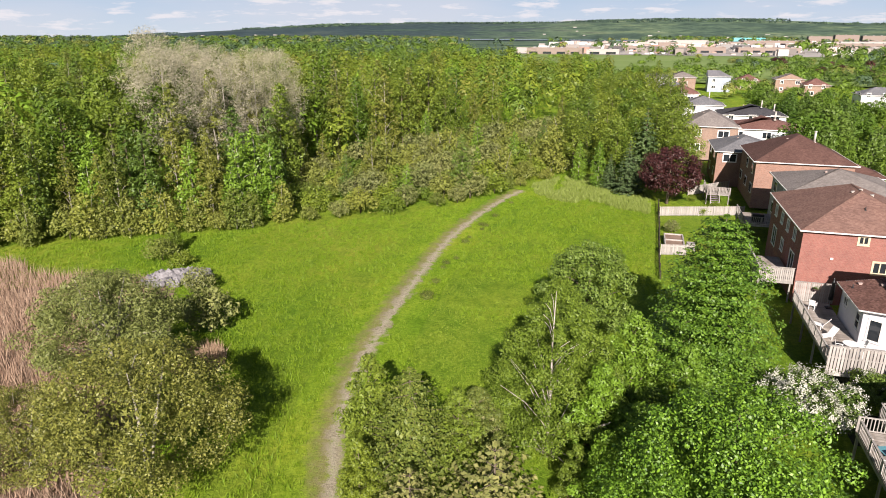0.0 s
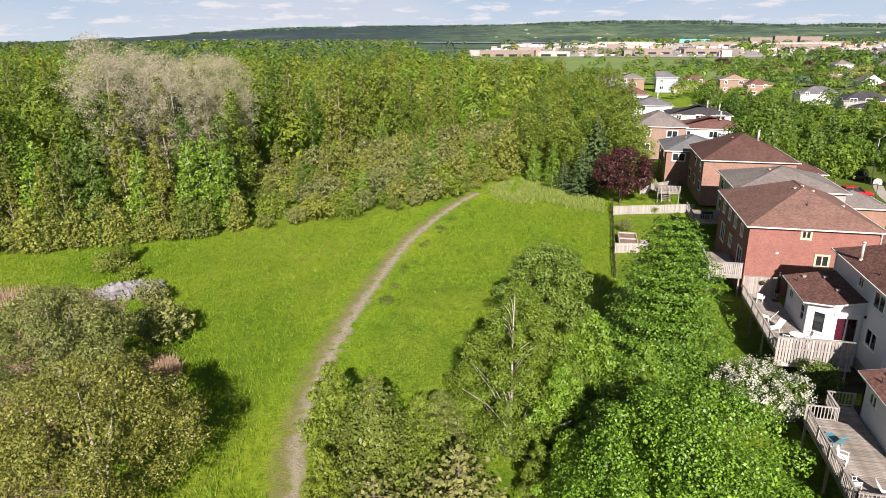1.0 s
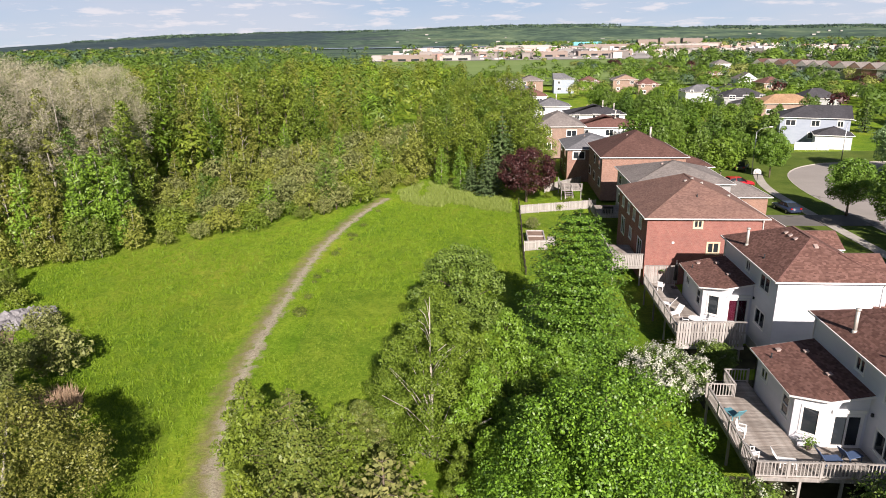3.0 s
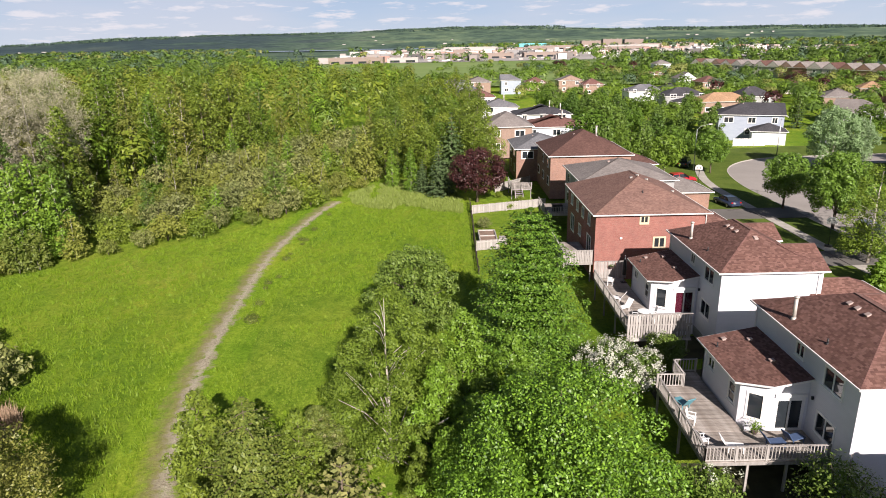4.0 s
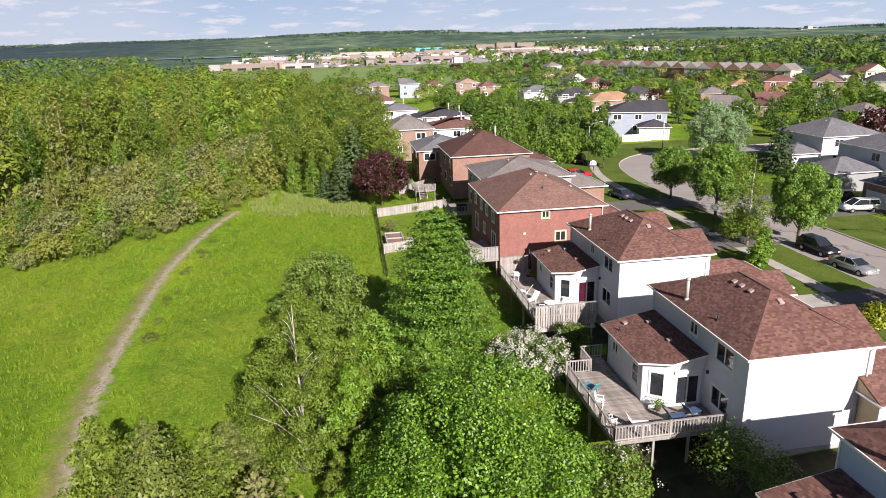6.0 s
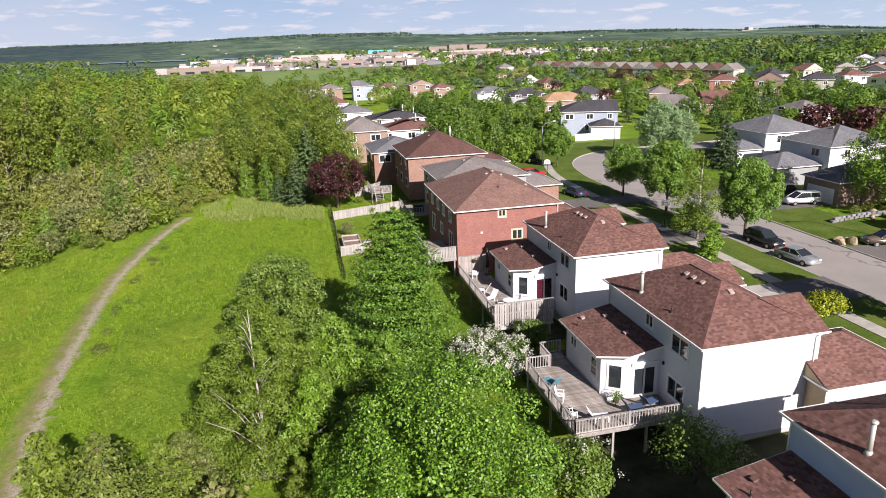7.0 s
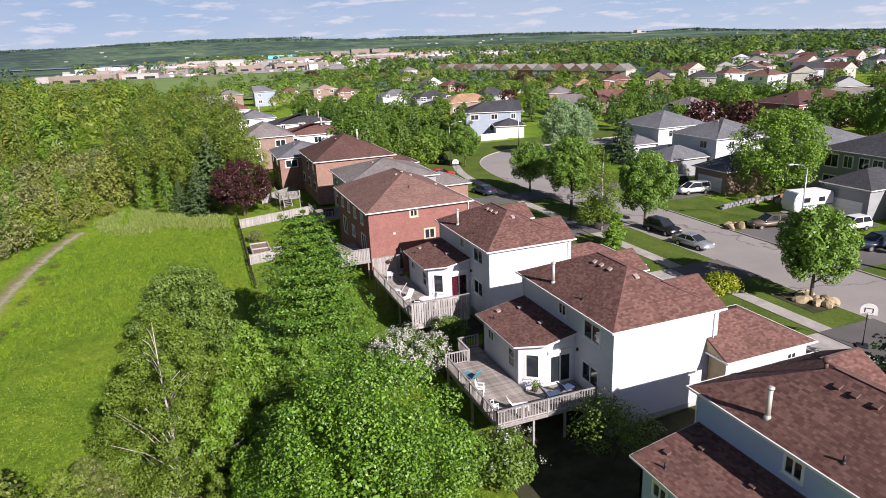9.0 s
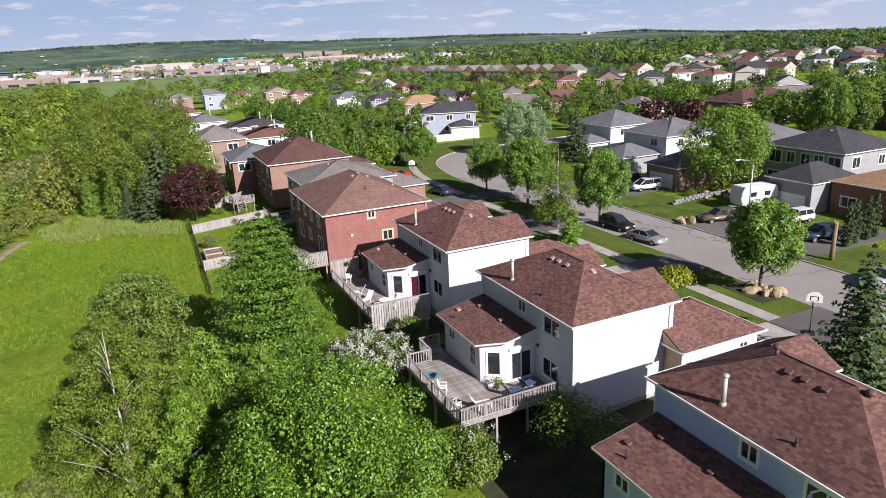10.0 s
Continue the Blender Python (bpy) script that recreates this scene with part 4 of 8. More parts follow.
def shingle_tabs(parent, polys, mat, seed=5, tab=0.23, course=0.14):
    """Overlapping shingle tabs laid course by course on roof slopes, each with its own lift."""
    rg = random.Random(seed)
    verts, faces = [], []
    for poly in polys:
        ps = [Vector(q) for q in poly]
        nrm = (ps[1] - ps[0]).cross(ps[2] - ps[0]).normalized()
        if nrm.z < 0:
            nrm = -nrm
        e = Vector((0, 0, 1)).cross(nrm).normalized()
        up = nrm.cross(e)
        o = ps[0]
        q2 = [((p - o).dot(e), (p - o).dot(up)) for p in ps]
        area = sum(a[0] * b[1] - b[0] * a[1] for a, b in zip(q2, q2[1:] + q2[:1]))
        sgn = 1 if area > 0 else -1

        def inside(u, v):
            return all(sgn * ((b[0] - a[0]) * (v - a[1]) - (b[1] - a[1]) * (u - a[0])) > -0.004 for a, b in zip(q2, q2[1:] + q2[:1]))

        us, vs = [q[0] for q in q2], [q[1] for q in q2]
        v, row = min(vs) + 0.01, 0
        while v < max(vs):
            u = min(us) - rg.random() * tab
            while u < max(us):
                w = tab * rg.uniform(0.75, 1.2)
                u0, u1, v1 = u + 0.006, u + w, v + course * 1.02
                if inside(u0, v) and inside(u1, v) and inside(u0, v1) and inside(u1, v1):
                    lift = rg.uniform(0.006, 0.013)
                    k = len(verts)
                    for uu, vv, hh in ((u0, v, lift), (u1, v, lift), (u1, v1, 0.006), (u0, v1, 0.006), (u0, v, 0.002), (u1, v, 0.002)):
                        verts.append(o + e * uu + up * vv + nrm * hh)
                    faces += [(k, k + 1, k + 2, k + 3), (k + 4, k + 5, k + 1, k)]
                u += w
            v += course
            row += 1
    me = bpy.data.meshes.new("shingles")
    me.from_pydata(verts, [], faces)
    me.materials.append(M[mat])
    ob = new("shingles", me)
    ob.parent = parent
    return tagged(ob, "overlapping asphalt shingle tabs", "", "", "stuff")


def hip_roof(parent, x0, x1, y0, y1, ze, rise, mat, axis="y", gable=(), wall_mat="siding_white", over=0.35, name="roof", fascia=True, caps=True, run=None):
    polys, ends = hip_polys(x0, x1, y0, y1, ze, rise, axis, gable, run)
    bm = bmesh.new()
    roof_faces(bm, polys)
    ob = part(name, bm, mat, parent)
    if "tab_" + mat[5:] in M and caps:
        shingle_tabs(ob, polys, "tab_" + mat[5:])
    if caps:
        bm = bmesh.new()
        ridge_caps(bm, polys)
        if bm.verts:
            part("ridge_cap", bm, "cap_" + mat[5:] if "cap_" + mat[5:] in M else mat, ob)
        else:
            bm.free()
    bm = bmesh.new()
    box(bm, x0 + 0.02, x1 - 0.02, y0 + 0.02, y1 - 0.02, ze - 0.04, ze - 0.015)
    part("soffit", bm, "white", ob)
    if fascia:
        g = 0.07
        for b in ((x0 - g, x0, y0 - g, y1 + g), (x1, x1 + g, y0 - g, y1 + g), (x0, x1, y0 - g, y0), (x0, x1, y1, y1 + g)):
            part("gutter", boxes((*b, ze - 0.10, ze + 0.012)), "white", ob)
    for e in ends:
        bm = bmesh.new()
        c = sum((Vector(q) for q in e), Vector()) / 3
        vs = [Vector(q) + (c - Vector(q)) * 0.1 for q in e]
        nrm = (vs[1] - vs[0]).cross(vs[2] - vs[0]).normalized() * 0.1
        f0, f1 = [bm.verts.new(q) for q in vs], [bm.verts.new(q - nrm) for q in vs]
        bm.faces.new(f0), bm.faces.new(f1[::-1])
        for i in range(3):
            bm.faces.new((f0[i], f1[i], f1[(i + 1) % 3], f0[(i + 1) % 3]))
        part("gable_wall", bm, wall_mat, ob)
    return ob


def roof_z(x, y, x0, x1, y0, y1, ze, rise):
    """Height of a hip roof at x, y."""
    half = min(x1 - x0, y1 - y0) / 2
    return ze + rise * min(1.0, min(x - x0, x1 - x, y - y0, y1 - y) / half)


def flue(parent, x, y, z, h=1.35, r=0.11):
    bm = bmesh.new()
    tube(bm, [(0, 0, -0.2), (0, 0, h)], [r, r], 10)
    ob = part("flue", bm, "pipe", parent)
    ob.location = (x, y, z)
    bm = bmesh.new()
    tube(bm, [(0, 0, h - 0.02), (0, 0, h + 0.04), (0, 0, h + 0.10), (0, 0, h + 0.16)], [r * 1.05, r * 1.5, r * 1.5, r * 0.6], 10)
    part("flue_cap", bm, "pipe", ob)
    bm = bmesh.new()
    tube(bm, [(0, 0, -0.12), (0, 0, 0.10)], [r * 2.0, r * 1.15], 10)
    part("flashing", bm, "pipe", ob)


def roof_vent(parent, x, y, z, mat="vent", rise=0.5):
    ob = part("roof_vent", boxes((-0.12, 0.12, -0.12, 0.12, -0.10, 0.10), (-0.16, 0.16, -0.16, 0.16, 0.09, 0.13), bevel=0.01), mat, parent)
    ob.matrix_basis = pose(x, y, z, 0, -math.degrees(math.atan(rise)) * 0.8, 0)


def plumbing_vent(parent, x, y, z):
    bm = bmesh.new()
    tube(bm, [(0, 0, -0.1), (0, 0, 0.30)], [0.05, 0.05], 8)
    tube(bm, [(0, 0, -0.08), (0, 0, 0.06)], [0.16, 0.06], 8)
    ob = part("vent_stack", bm, "black", parent)
    ob.location = (x, y, z)


def turbine_vent(parent, x, y, z):
    bm = bmesh.new()
    tube(bm, [(0, 0, -0.15), (0, 0, 0.18)], [0.1, 0.1], 12)
    tube(bm, [(0, 0, 0.16), (0, 0, 0.22), (0, 0, 0.32), (0, 0, 0.4), (0, 0, 0.43)], [0.12, 0.19, 0.21, 0.15, 0.05], 14)
    ob = part("turbine_vent", bm, "vent_brown", parent)
    ob.location = (x, y, z)


def front_roof(h, polys, profile, x0, x1, wallm, seed):
    """A roof that runs out to the street over a bay of the given upright profile."""
    bm = bmesh.new()
    roof_faces(bm, polys)
    fr = part("front_roof", bm, "roof_brown", h)
    shingle_tabs(fr, polys, "tab_brown", seed)
    bm = bmesh.new()
    ridge_caps(bm, polys)
    part("ridge_cap", bm, "cap_brown", fr)
    bm = bmesh.new()
    va, vb = ([bm.verts.new((x, y, z)) for y, z in profile] for x in (x0, x1))
    bm.faces.new(va), bm.faces.new(vb[::-1])
    for k in range(len(profile)):
        m = (k + 1) % len(profile)
        bm.faces.new((va[k], vb[k], vb[m], va[m]))
    bmesh.ops.recalc_face_normals(bm, faces=bm.faces)
    part("front_bay", bm, wallm, fr)
    for a, b in ((a, b) for poly in polys for a, b in zip(poly, poly[1:] + poly[:1]) if min(a[0], b[0]) > x0 + 0.1 and max(a[2], b[2]) < polys[0][0][2] + 0.01):
        bm = bmesh.new()
        beam(bm, (*a[:2], a[2] - 0.05), (*b[:2], b[2] - 0.05), 0.06, 0.11)
        part("gutter", bm, "white", fr)


def siding_house(at, label, curtain="", group="houses of one model along the meadow", wallm="siding_white", vent="vent"):
    """Two-storey house with a one-storey rear wing, patio door, garage and hip roof. Origin: rear south corner at ground level."""
    D, L = 7.55, 11.45                   # depth from the rear wall, length along the row
    h = thing("house", at, label, "house", group)
    W = bmesh.new()
    wall(W, (0, L), (0, -1), L, 0, 7.46, 0.2, [(L - b, L - a, z0, z1) for a, b, z0, z1 in ((1.35, 3.2, 5.8, 7.05), (5.35, 6.3, 6.2, 7.1), (1.45, 3.3, 2.75, 4.1))])
    wall(W, (0.2, 0), (1, 0), D - 0.4, 0, 7.46, 0.2)
    wall(W, (D, 0), (0, 1), L, 0, 7.46, 0.2, [(1.2, 3.0, 5.6, 6.9), (7.2, 9.2, 5.6, 6.9)])
    wall(W, (D - 0.2, L), (-1, 0), D - 0.4, 0, 7.46, 0.2)
    part("wall", W, wallm, h)
    for a, b, z0, z1 in ((1.35, 3.2, 5.8, 7.05), (5.35, 6.3, 6.2, 7.1), (1.45, 3.3, 2.75, 4.1)):
        window(h, (0, L), (0, -1), L - b, L - a, z0, z1, curtain="paleblind" if z0 == 2.75 else "")
    for a in (1.2, 7.2):
        window(h, (D, 0), (0, 1), a, a + 1.8, 5.6, 6.9)
    part("foundation", boxes((-0.03, D + 0.03, -0.03, L + 0.03, -0.3, 1.15)), "parging", h)
    part("corner_trim", boxes((-0.015, 0.09, -0.018, 0.0, 1.15, 7.4), (-0.018, 0.0, 0, 0.09, 1.15, 7.4)), wallm, h)
    o, ze, rise, RUN = 0.34, 7.5, 2.15, 4.4
    hip_roof(h, -o, D + o, -o, L + o, ze, rise, "roof_brown", run=RUN)
    rz = lambda x, y: ze + rise * max(0.0, min((x + o) / (D / 2 + o), (D + o - x) / (D / 2 + o), (y + o) / RUN, (L + o - y) / RUN, 1.0))
    # two front gables running out of the street slope
    sl = rise / (D / 2 + o)
    for y0, hw, xr, low in ((-o, 2.7, D + o + 0.25, 4.6), (7.69, 2.05, D + o + 0.6, 0.0)):
        yc, top, xh = y0 + hw, ze + hw * sl, D + o - hw
        front_roof(h, [[(D + o, y0, ze), (xr, y0, ze), (xr, yc, top), (xh, yc, top)], [(xr, y0 + 2 * hw, ze), (D + o, y0 + 2 * hw, ze), (xh, yc, top), (xr, yc, top)]],
                   [(y0 + 0.36, low), (y0 + 2 * hw - 0.36, low), (y0 + 2 * hw - 0.36, ze - 0.03), (yc, top - 0.2), (y0 + 0.36, ze - 0.03)], D + 0.004, xr - 0.3, wallm, 7)
    flue(h, 0.4, 7.7, rz(0.4, 7.7))
    plumbing_vent(h, 0.45, 4.1, rz(0.45, 4.1))
    for y in (6.6, 5.8, 4.85):
        roof_vent(h, 3.0, y, rz(3.0, y), vent)
    if vent == "vent":
        ob = part("roof_vent", boxes((-0.16, 0.16, -0.2, 0.2, -0.1, 0.12), bevel=0.02), "vent", h)
        ob.matrix_basis = pose(3.75, 3.1, rz(3.75, 3.1), 22, 0, 0)
    # rear wing with a cut corner and a lean-to roof
    foot = [(0, 10.9), (-3.6, 10.9), (-3.6, 5.3), (-2.1, 4.25), (0, 4.25)]
    W = bmesh.new()
    wins = {0: [], 1: [(0.9, 1.9, 3.55, 4.35), (4.15, 5.1, 3.0, 4.35)], 2: [(0.45, 1.4, 2.65, 4.4)], 3: [(0.22, 1.86, 2.2, 4.28)]}
    wing = new("rear_wing")
    wing.parent = h
    for i in range(4):
        a, b = Vector(foot[i]), Vector(foot[i + 1])
        wall(W, a, b - a, (b - a).length, 0, 4.9, 0.18, wins[i])
    lean = lambda x: 4.98 + 0.19 * (x + 4.0)
    for a, b in zip(foot, foot[1:]):
        if abs(a[0] - b[0]) > 0.1:
            vs = [W.verts.new(q) for q in ((*a, 4.9), (*b, 4.9), (*b, lean(b[0]) - 0.05), (*a, lean(a[0]) - 0.05))]
            W.faces.new(vs)
    bpy.data.objects.remove(wing)
    wing = part("rear_wing", W, wallm, h)
    a = foot[1]
    window(wing, foot[1], (0, -1), 0.9, 1.9, 3.55, 4.35)
    window(wing, foot[1], (0, -1), 4.15, 5.1, 3.0, 4.35, (), (0.5,))
    d = Vector(foot[3]) - Vector(foot[2])
    window(wing, foot[2], d, 0.45, 1.4, 2.65, 4.4, (), (), curtain="room")
    door = window(wing, foot[3], (1, 0), 0.22, 1.86, 2.2, 4.28, (0.5,), (), name="patio_door", pane="clear" if curtain else "glass", curtain=curtain or "room", sill=False, wide=0.11)
    tagged(door, "white-framed sliding glass patio door")
    part("awning_rail", boxes((-2.0, -0.15, 4.13, 4.24, 4.42, 4.62)), "white", wing)
    eave = [(0.0, 11.25), (-4.0, 11.25), (-4.0, 5.15), (-2.3, 3.9), (0.0, 3.9)]
    bm = bmesh.new()
    roof_faces(bm, [[(x, y, lean(x)) for x, y in eave]])
    wr = part("wing_roof", bm, "roof_brown", wing)
    shingle_tabs(wr, [[(x, y, lean(x)) for x, y in eave]], "tab_brown", 9)
    bm = bmesh.new()
    bm.free()
    for (xa, ya), (xb, yb) in zip(eave, eave[1:]):
        bm = bmesh.new()
        beam(bm, (xa, ya, lean(xa) - 0.06), (xb, yb, lean(xb) - 0.06), 0.06, 0.10)
        part("gutter", bm, "white", wr)
    bm = bmesh.new()
    vs = [bm.verts.new((x, y, lean(x) - 0.14)) for x, y in eave]
    bm.faces.new(vs)
    part("soffit", bm, "white", wr)
    for x, y in ((-2.6, 10.3), (-1.2, 9.6), (-1.2, 6.6)):
        roof_vent(wing, x, y, lean(x) + 0.02, vent, rise=0.19)
    plumbing_vent(wing, -3.3, 9.6, lean(-3.3))
    # downpipes
    bm = bmesh.new()
    tube(bm, [(D + 0.25, -0.25, 7.4), (D - 0.08, -0.06, 7.1), (D - 0.08, -0.06, 1.0)], [0.045] * 3, 6)
    part("downpipe", bm, "white", h)
    bm = bmesh.new()
    tube(bm, [(-0.2, 11.3, 7.4), (-0.05, 11.4, 7.1), (-0.05, 11.42, 0.6)], [0.045] * 3, 6)
    part("downpipe", bm, "white", h)
    lamp = part("wall_lamp", boxes((-0.16, -0.02, 0.5, 0.62, 4.5, 4.72), bevel=0.02), "black", h)
    lamp.location = (0, 3.2, 0.0)
    # garage towards the street
    gx0, gx1, gy0, gy1 = D, 13.9, -1.55, 4.6
    W = bmesh.new()
    wall(W, (gx0 - 0.3, gy0), (1, 0), gx1 - gx0 + 0.3, 0.3, 4.6, 0.2, [(5.0, 5.8, 3.3, 4.0)])
    wall(W, (gx1, gy0 + 0.2), (0, 1), gy1 - gy0 - 0.2, 0.3, 4.6, 0.2, [(0.5, 5.3, 0.9, 3.2)])
    wall(W, (gx1 - 0.2, gy1), (-1, 0), gx1 - gx0 - 0.2, 0.3, 4.6, 0.2)
    garage = part("garage", W, wallm, h)
    W = bmesh.new()
    wall(W, (gx0 - 0.31, -0.04), (0, -1), 1.5, 0.3, 4.58, 0.2)
    part("side_wall", W, "stucco_tan", garage)
    window(garage, (gx0 - 0.3, gy0), (1, 0), 5.0, 5.8, 3.3, 4.0)
    part("garage_door", boxes(*[(gx1 - 0.12, gx1 - 0.06, gy0 + 0.7, gy1 - 0.85, 0.92 + i * 0.57, 0.92 + i * 0.57 + 0.55) for i in range(4)], bevel=0.012), "white", garage)
    hip_roof(garage, gx0 - 0.55, gx1 + 0.4, gy0 - 0.35, gy1 + 0.35, 4.62, 1.65, "roof_brown", axis="x", gable=("lo",), wall_mat="stucco_tan", name="garage_roof")
    return h


siding_house((21.6, 29.75, 0), "white-sided two-storey house, brown shingles, wooden rear deck")
house_c = siding_house((21.28, 11.0, 0), "pale blue-sided two-storey house with brown shingle roof", wallm="siding_pale", vent="vent_brown")
turbine_vent(house_c, 3.6, 7.75, 9.6)
turbine_vent(house_c, 3.75, 3.5, 9.3)
siding_house((21.6, 47.12, 0), "white-sided two-storey house with wine-red patio curtains", curtain="curtain")


def brick_house():
    """Large red-brick house with a hip roof, square to the meadow."""
    h = thing("house", (16.2, 65.65, 0), "large red-brick two-storey house with brown hip roof", "house", "houses along the meadow")
    D, L, ze = 11.55, 15.0, 7.33
    W = bmesh.new()
    back = [(2.0, 3.2, 5.4, 6.6), (5.2, 6.4, 5.4, 6.6), (8.2, 9.4, 5.4, 6.6), (11.4, 12.6, 5.4, 6.6), (2.2, 4.2, 2.2, 4.3), (6.8, 8.2, 2.9, 4.2), (11.2, 13.2, 2.2, 4.3)]
    south = [(4.6, 5.5, 6.25, 7.1), (6.15, 7.4, 3.55, 4.75)]
    wall(W, (0, L), (0, -1), L, 0, ze, 0.25, back)
    wall(W, (0.25, 0), (1, 0), D - 0.5, 0, ze, 0.25, [(a - 0.25, b - 0.25, c, d) for a, b, c, d in south])
    wall(W, (D, 0), (0, 1), L, 0, ze, 0.25)
    wall(W, (D - 0.25, L), (-1, 0), D - 0.5, 0, ze, 0.25)
    part("wall", W, "brick_red", h)
    for a, b, c, d in back:
        window(h, (0, L), (0, -1), a, b, c, d, name="patio_door" if c == 2.2 else "window", trim="white", sill=c != 2.2)
    for a, b, c, d in south:
        window(h, (0, 0), (1, 0), a, b, c, d, trim="cream", wide=0.12, proud=0.05)
    hip_roof(h, -0.35, D + 0.4, -0.38, L + 0.35, ze, 2.75, "roof_fawn")
    rz = lambda x, y: roof_z(x, y, -0.35, D + 0.4, -0.38, L + 0.35, ze, 2.75)
    for x, y in ((5.2, 6.2), (5.9, 6.3), (6.9, 6.1), (9.6, 5.2)):
        roof_vent(h, x, y, rz(x, y), "pipe", 0.3)
    plumbing_vent(h, 5.6, 3.0, rz(5.6, 3.0))
    part("dryer_vent", boxes((2.6, 2.85, -0.1, -0.002, 4.6, 4.8), bevel=0.02), "white", h)
    bm = bmesh.new()
    tube(bm, [(D - 0.2, -0.3, ze - 0.1), (D - 0.1, -0.06, ze - 0.5), (D - 0.1, -0.06, 1.0)], [0.05] * 3, 6)
    part("downpipe", bm, "white", h)
    W = bmesh.new()
    box(W, D, D + 5.5, 5.5, 12, 0.5, 4.1)
    g = part("garage", W, "brick_red", h)
    hip_roof(g, D - 0.2, D + 5.9, 5.2, 12.3, 4.1, 1.6, "roof_brown", axis="x", gable=("lo",), name="garage_roof")


brick_house()


def plain_house(x, y, w, d, eave, rise, wallm, roofm, label, rz=0.0, axis="y", gable=(), z=None, garage=None, flues=0, face="sw", storeys=2, group="houses of the suburb", over=0.4, extra=()):
    """A house seen from afar: walls, windows with frames and panes, hip or gable roof, garage. x, y: the middle; eave above the ground."""
    z = gz(x, y) if z is None else z
    h = thing("house", (x, y, z - 0.2), label, "house", group, "", rz)
    x0, x1, y0, y1 = -w / 2, w / 2, -d / 2, d / 2
    W = bmesh.new()
    box(W, x0, x1, y0, y1, 0, eave)
    part("wall", W, wallm, h)
    rg = random.Random(int(x * 7 + y * 13))

    def flat_window(side, a, zz, ww, hh):
        bm = bmesh.new()
        box(bm, -ww / 2 - 0.17, ww / 2 + 0.17, -0.06, -0.002, -0.17, hh + 0.17)
        ob = part("window", bm, "white", h)
        part("pane", boxes((-ww / 2, -0.05, -0.075, -0.062, 0, hh), (0.05, ww / 2, -0.075, -0.062, 0, hh)), "glass", ob)
        px, py, ang = {"s": (a, y0, 0), "w": (x0, a, -90), "n": (a, y1, 180), "e": (x1, a, 90)}[side]
        ob.matrix_basis = pose(px, py, zz, 0, 0, ang)

    for side, ln in (("s", w), ("w", d), ("e", d)):
        if side not in face:
            continue
        n = max(1, int(ln / 4.2))
        for s in range(storeys):
            for i in range(n):
                if rg.random() < 0.82:
                    flat_window(side, -ln / 2 + (i + 0.5) * ln / n + rg.uniform(-0.4, 0.4), 1.3 + s * 2.75 + max(0, eave - 5.6) * 0.6, rg.choice((1.0, 1.5, 1.9)), 1.15)
    for spec in extra:
        flat_window(*spec)
    hip_roof(h, x0 - over, x1 + over, y0 - over, y1 + over, eave, rise, roofm, axis, gable, wallm, caps=False)
    for i in range(flues):
        fx = w * (0.15 + 0.2 * i)
        flue(h, fx, -d * 0.12, roof_z(fx, -d * 0.12, x0, x1, y0, y1, eave, rise), 1.5, 0.16)
    roof_vent(h, -w * 0.12, -d * 0.05, roof_z(-w * 0.12, -d * 0.05, x0, x1, y0, y1, eave, rise))
    if garage:
        gx, gy, gw, gd, gh, gr, gm, door, gax = garage
        W = bmesh.new()
        box(W, gx - gw / 2, gx + gw / 2, gy - gd / 2, gy + gd / 2, 0, gh)
        g = part("garage", W, gm, h)
        hip_roof(g, gx - gw / 2 - 0.4, gx + gw / 2 + 0.4, gy - gd / 2 - 0.4, gy + gd / 2 + 0.4, gh, gr, roofm, gax, (), gm, name="garage_roof", caps=False)
        s = 1 if "e" in door else -1
        if door in "ew":
            part("garage_door", boxes(*[(gx + s * (gw / 2 + 0.06), gx + s * (gw / 2 + 0.004), gy - gd * 0.38, gy + gd * 0.38, 0.25 + i * 0.56, 0.78 + i * 0.56) if s < 0 else (gx + gw / 2 + 0.004, gx + gw / 2 + 0.06, gy - gd * 0.38, gy + gd * 0.38, 0.25 + i * 0.56, 0.78 + i * 0.56) for i in range(4)]), "white", g)
        else:
            part("garage_door", boxes(*[(gx - gw * 0.38, gx + gw * 0.38, gy - gd / 2 - 0.06, gy - gd / 2 - 0.004, 0.25 + i * 0.56, 0.78 + i * 0.56) for i in range(4)]), "white", g)
    return h


# the row along the meadow, going on past the brick house
plain_house(24.6, 89.5, 12.0, 11.5, 6.6, 2.0, "siding_grey", "roof_grey", "grey-sided house with weathered grey hip roof", z=0.6, garage=(9.0, 1.0, 6.5, 6.5, 4.1, 1.5, "brick_dark", "e", "x"))
plain_house(23.7, 108.8, 12.6, 14.0, 6.9, 3.2, "brick_dark", "roof_umber", "brown-brick house with dark umber hip roof", z=0.6, face="w", flues=1, garage=(9.2, 3, 6.5, 6.5, 4.1, 1.5, "brick_buff", "e", "x"))
plain_house(18.6, 123.5, 9.5, 12.0, 5.9, 2.0, "brick_dark", "roof_slate", "brown-brick house with slate-grey roof and rear gable", z=0.3)
plain_house(25.2, 149.0, 14.5, 10.5, 6.1, 2.0, "siding_white", "roof_brown", "white-sided house with brown hip roof", z=0.6, flues=1)
plain_house(14.8, 147.0, 10.0, 13.0, 6.7, 2.6, "brick_buff", "roof_grey", "buff-brick house with brown-grey hip roof", z=0.6)
plain_house(28.0, 184.0, 15.0, 11.0, 5.2, 2.2, "siding_white", "roof_dark", "white-sided house with charcoal roof", z=0.4, flues=2)
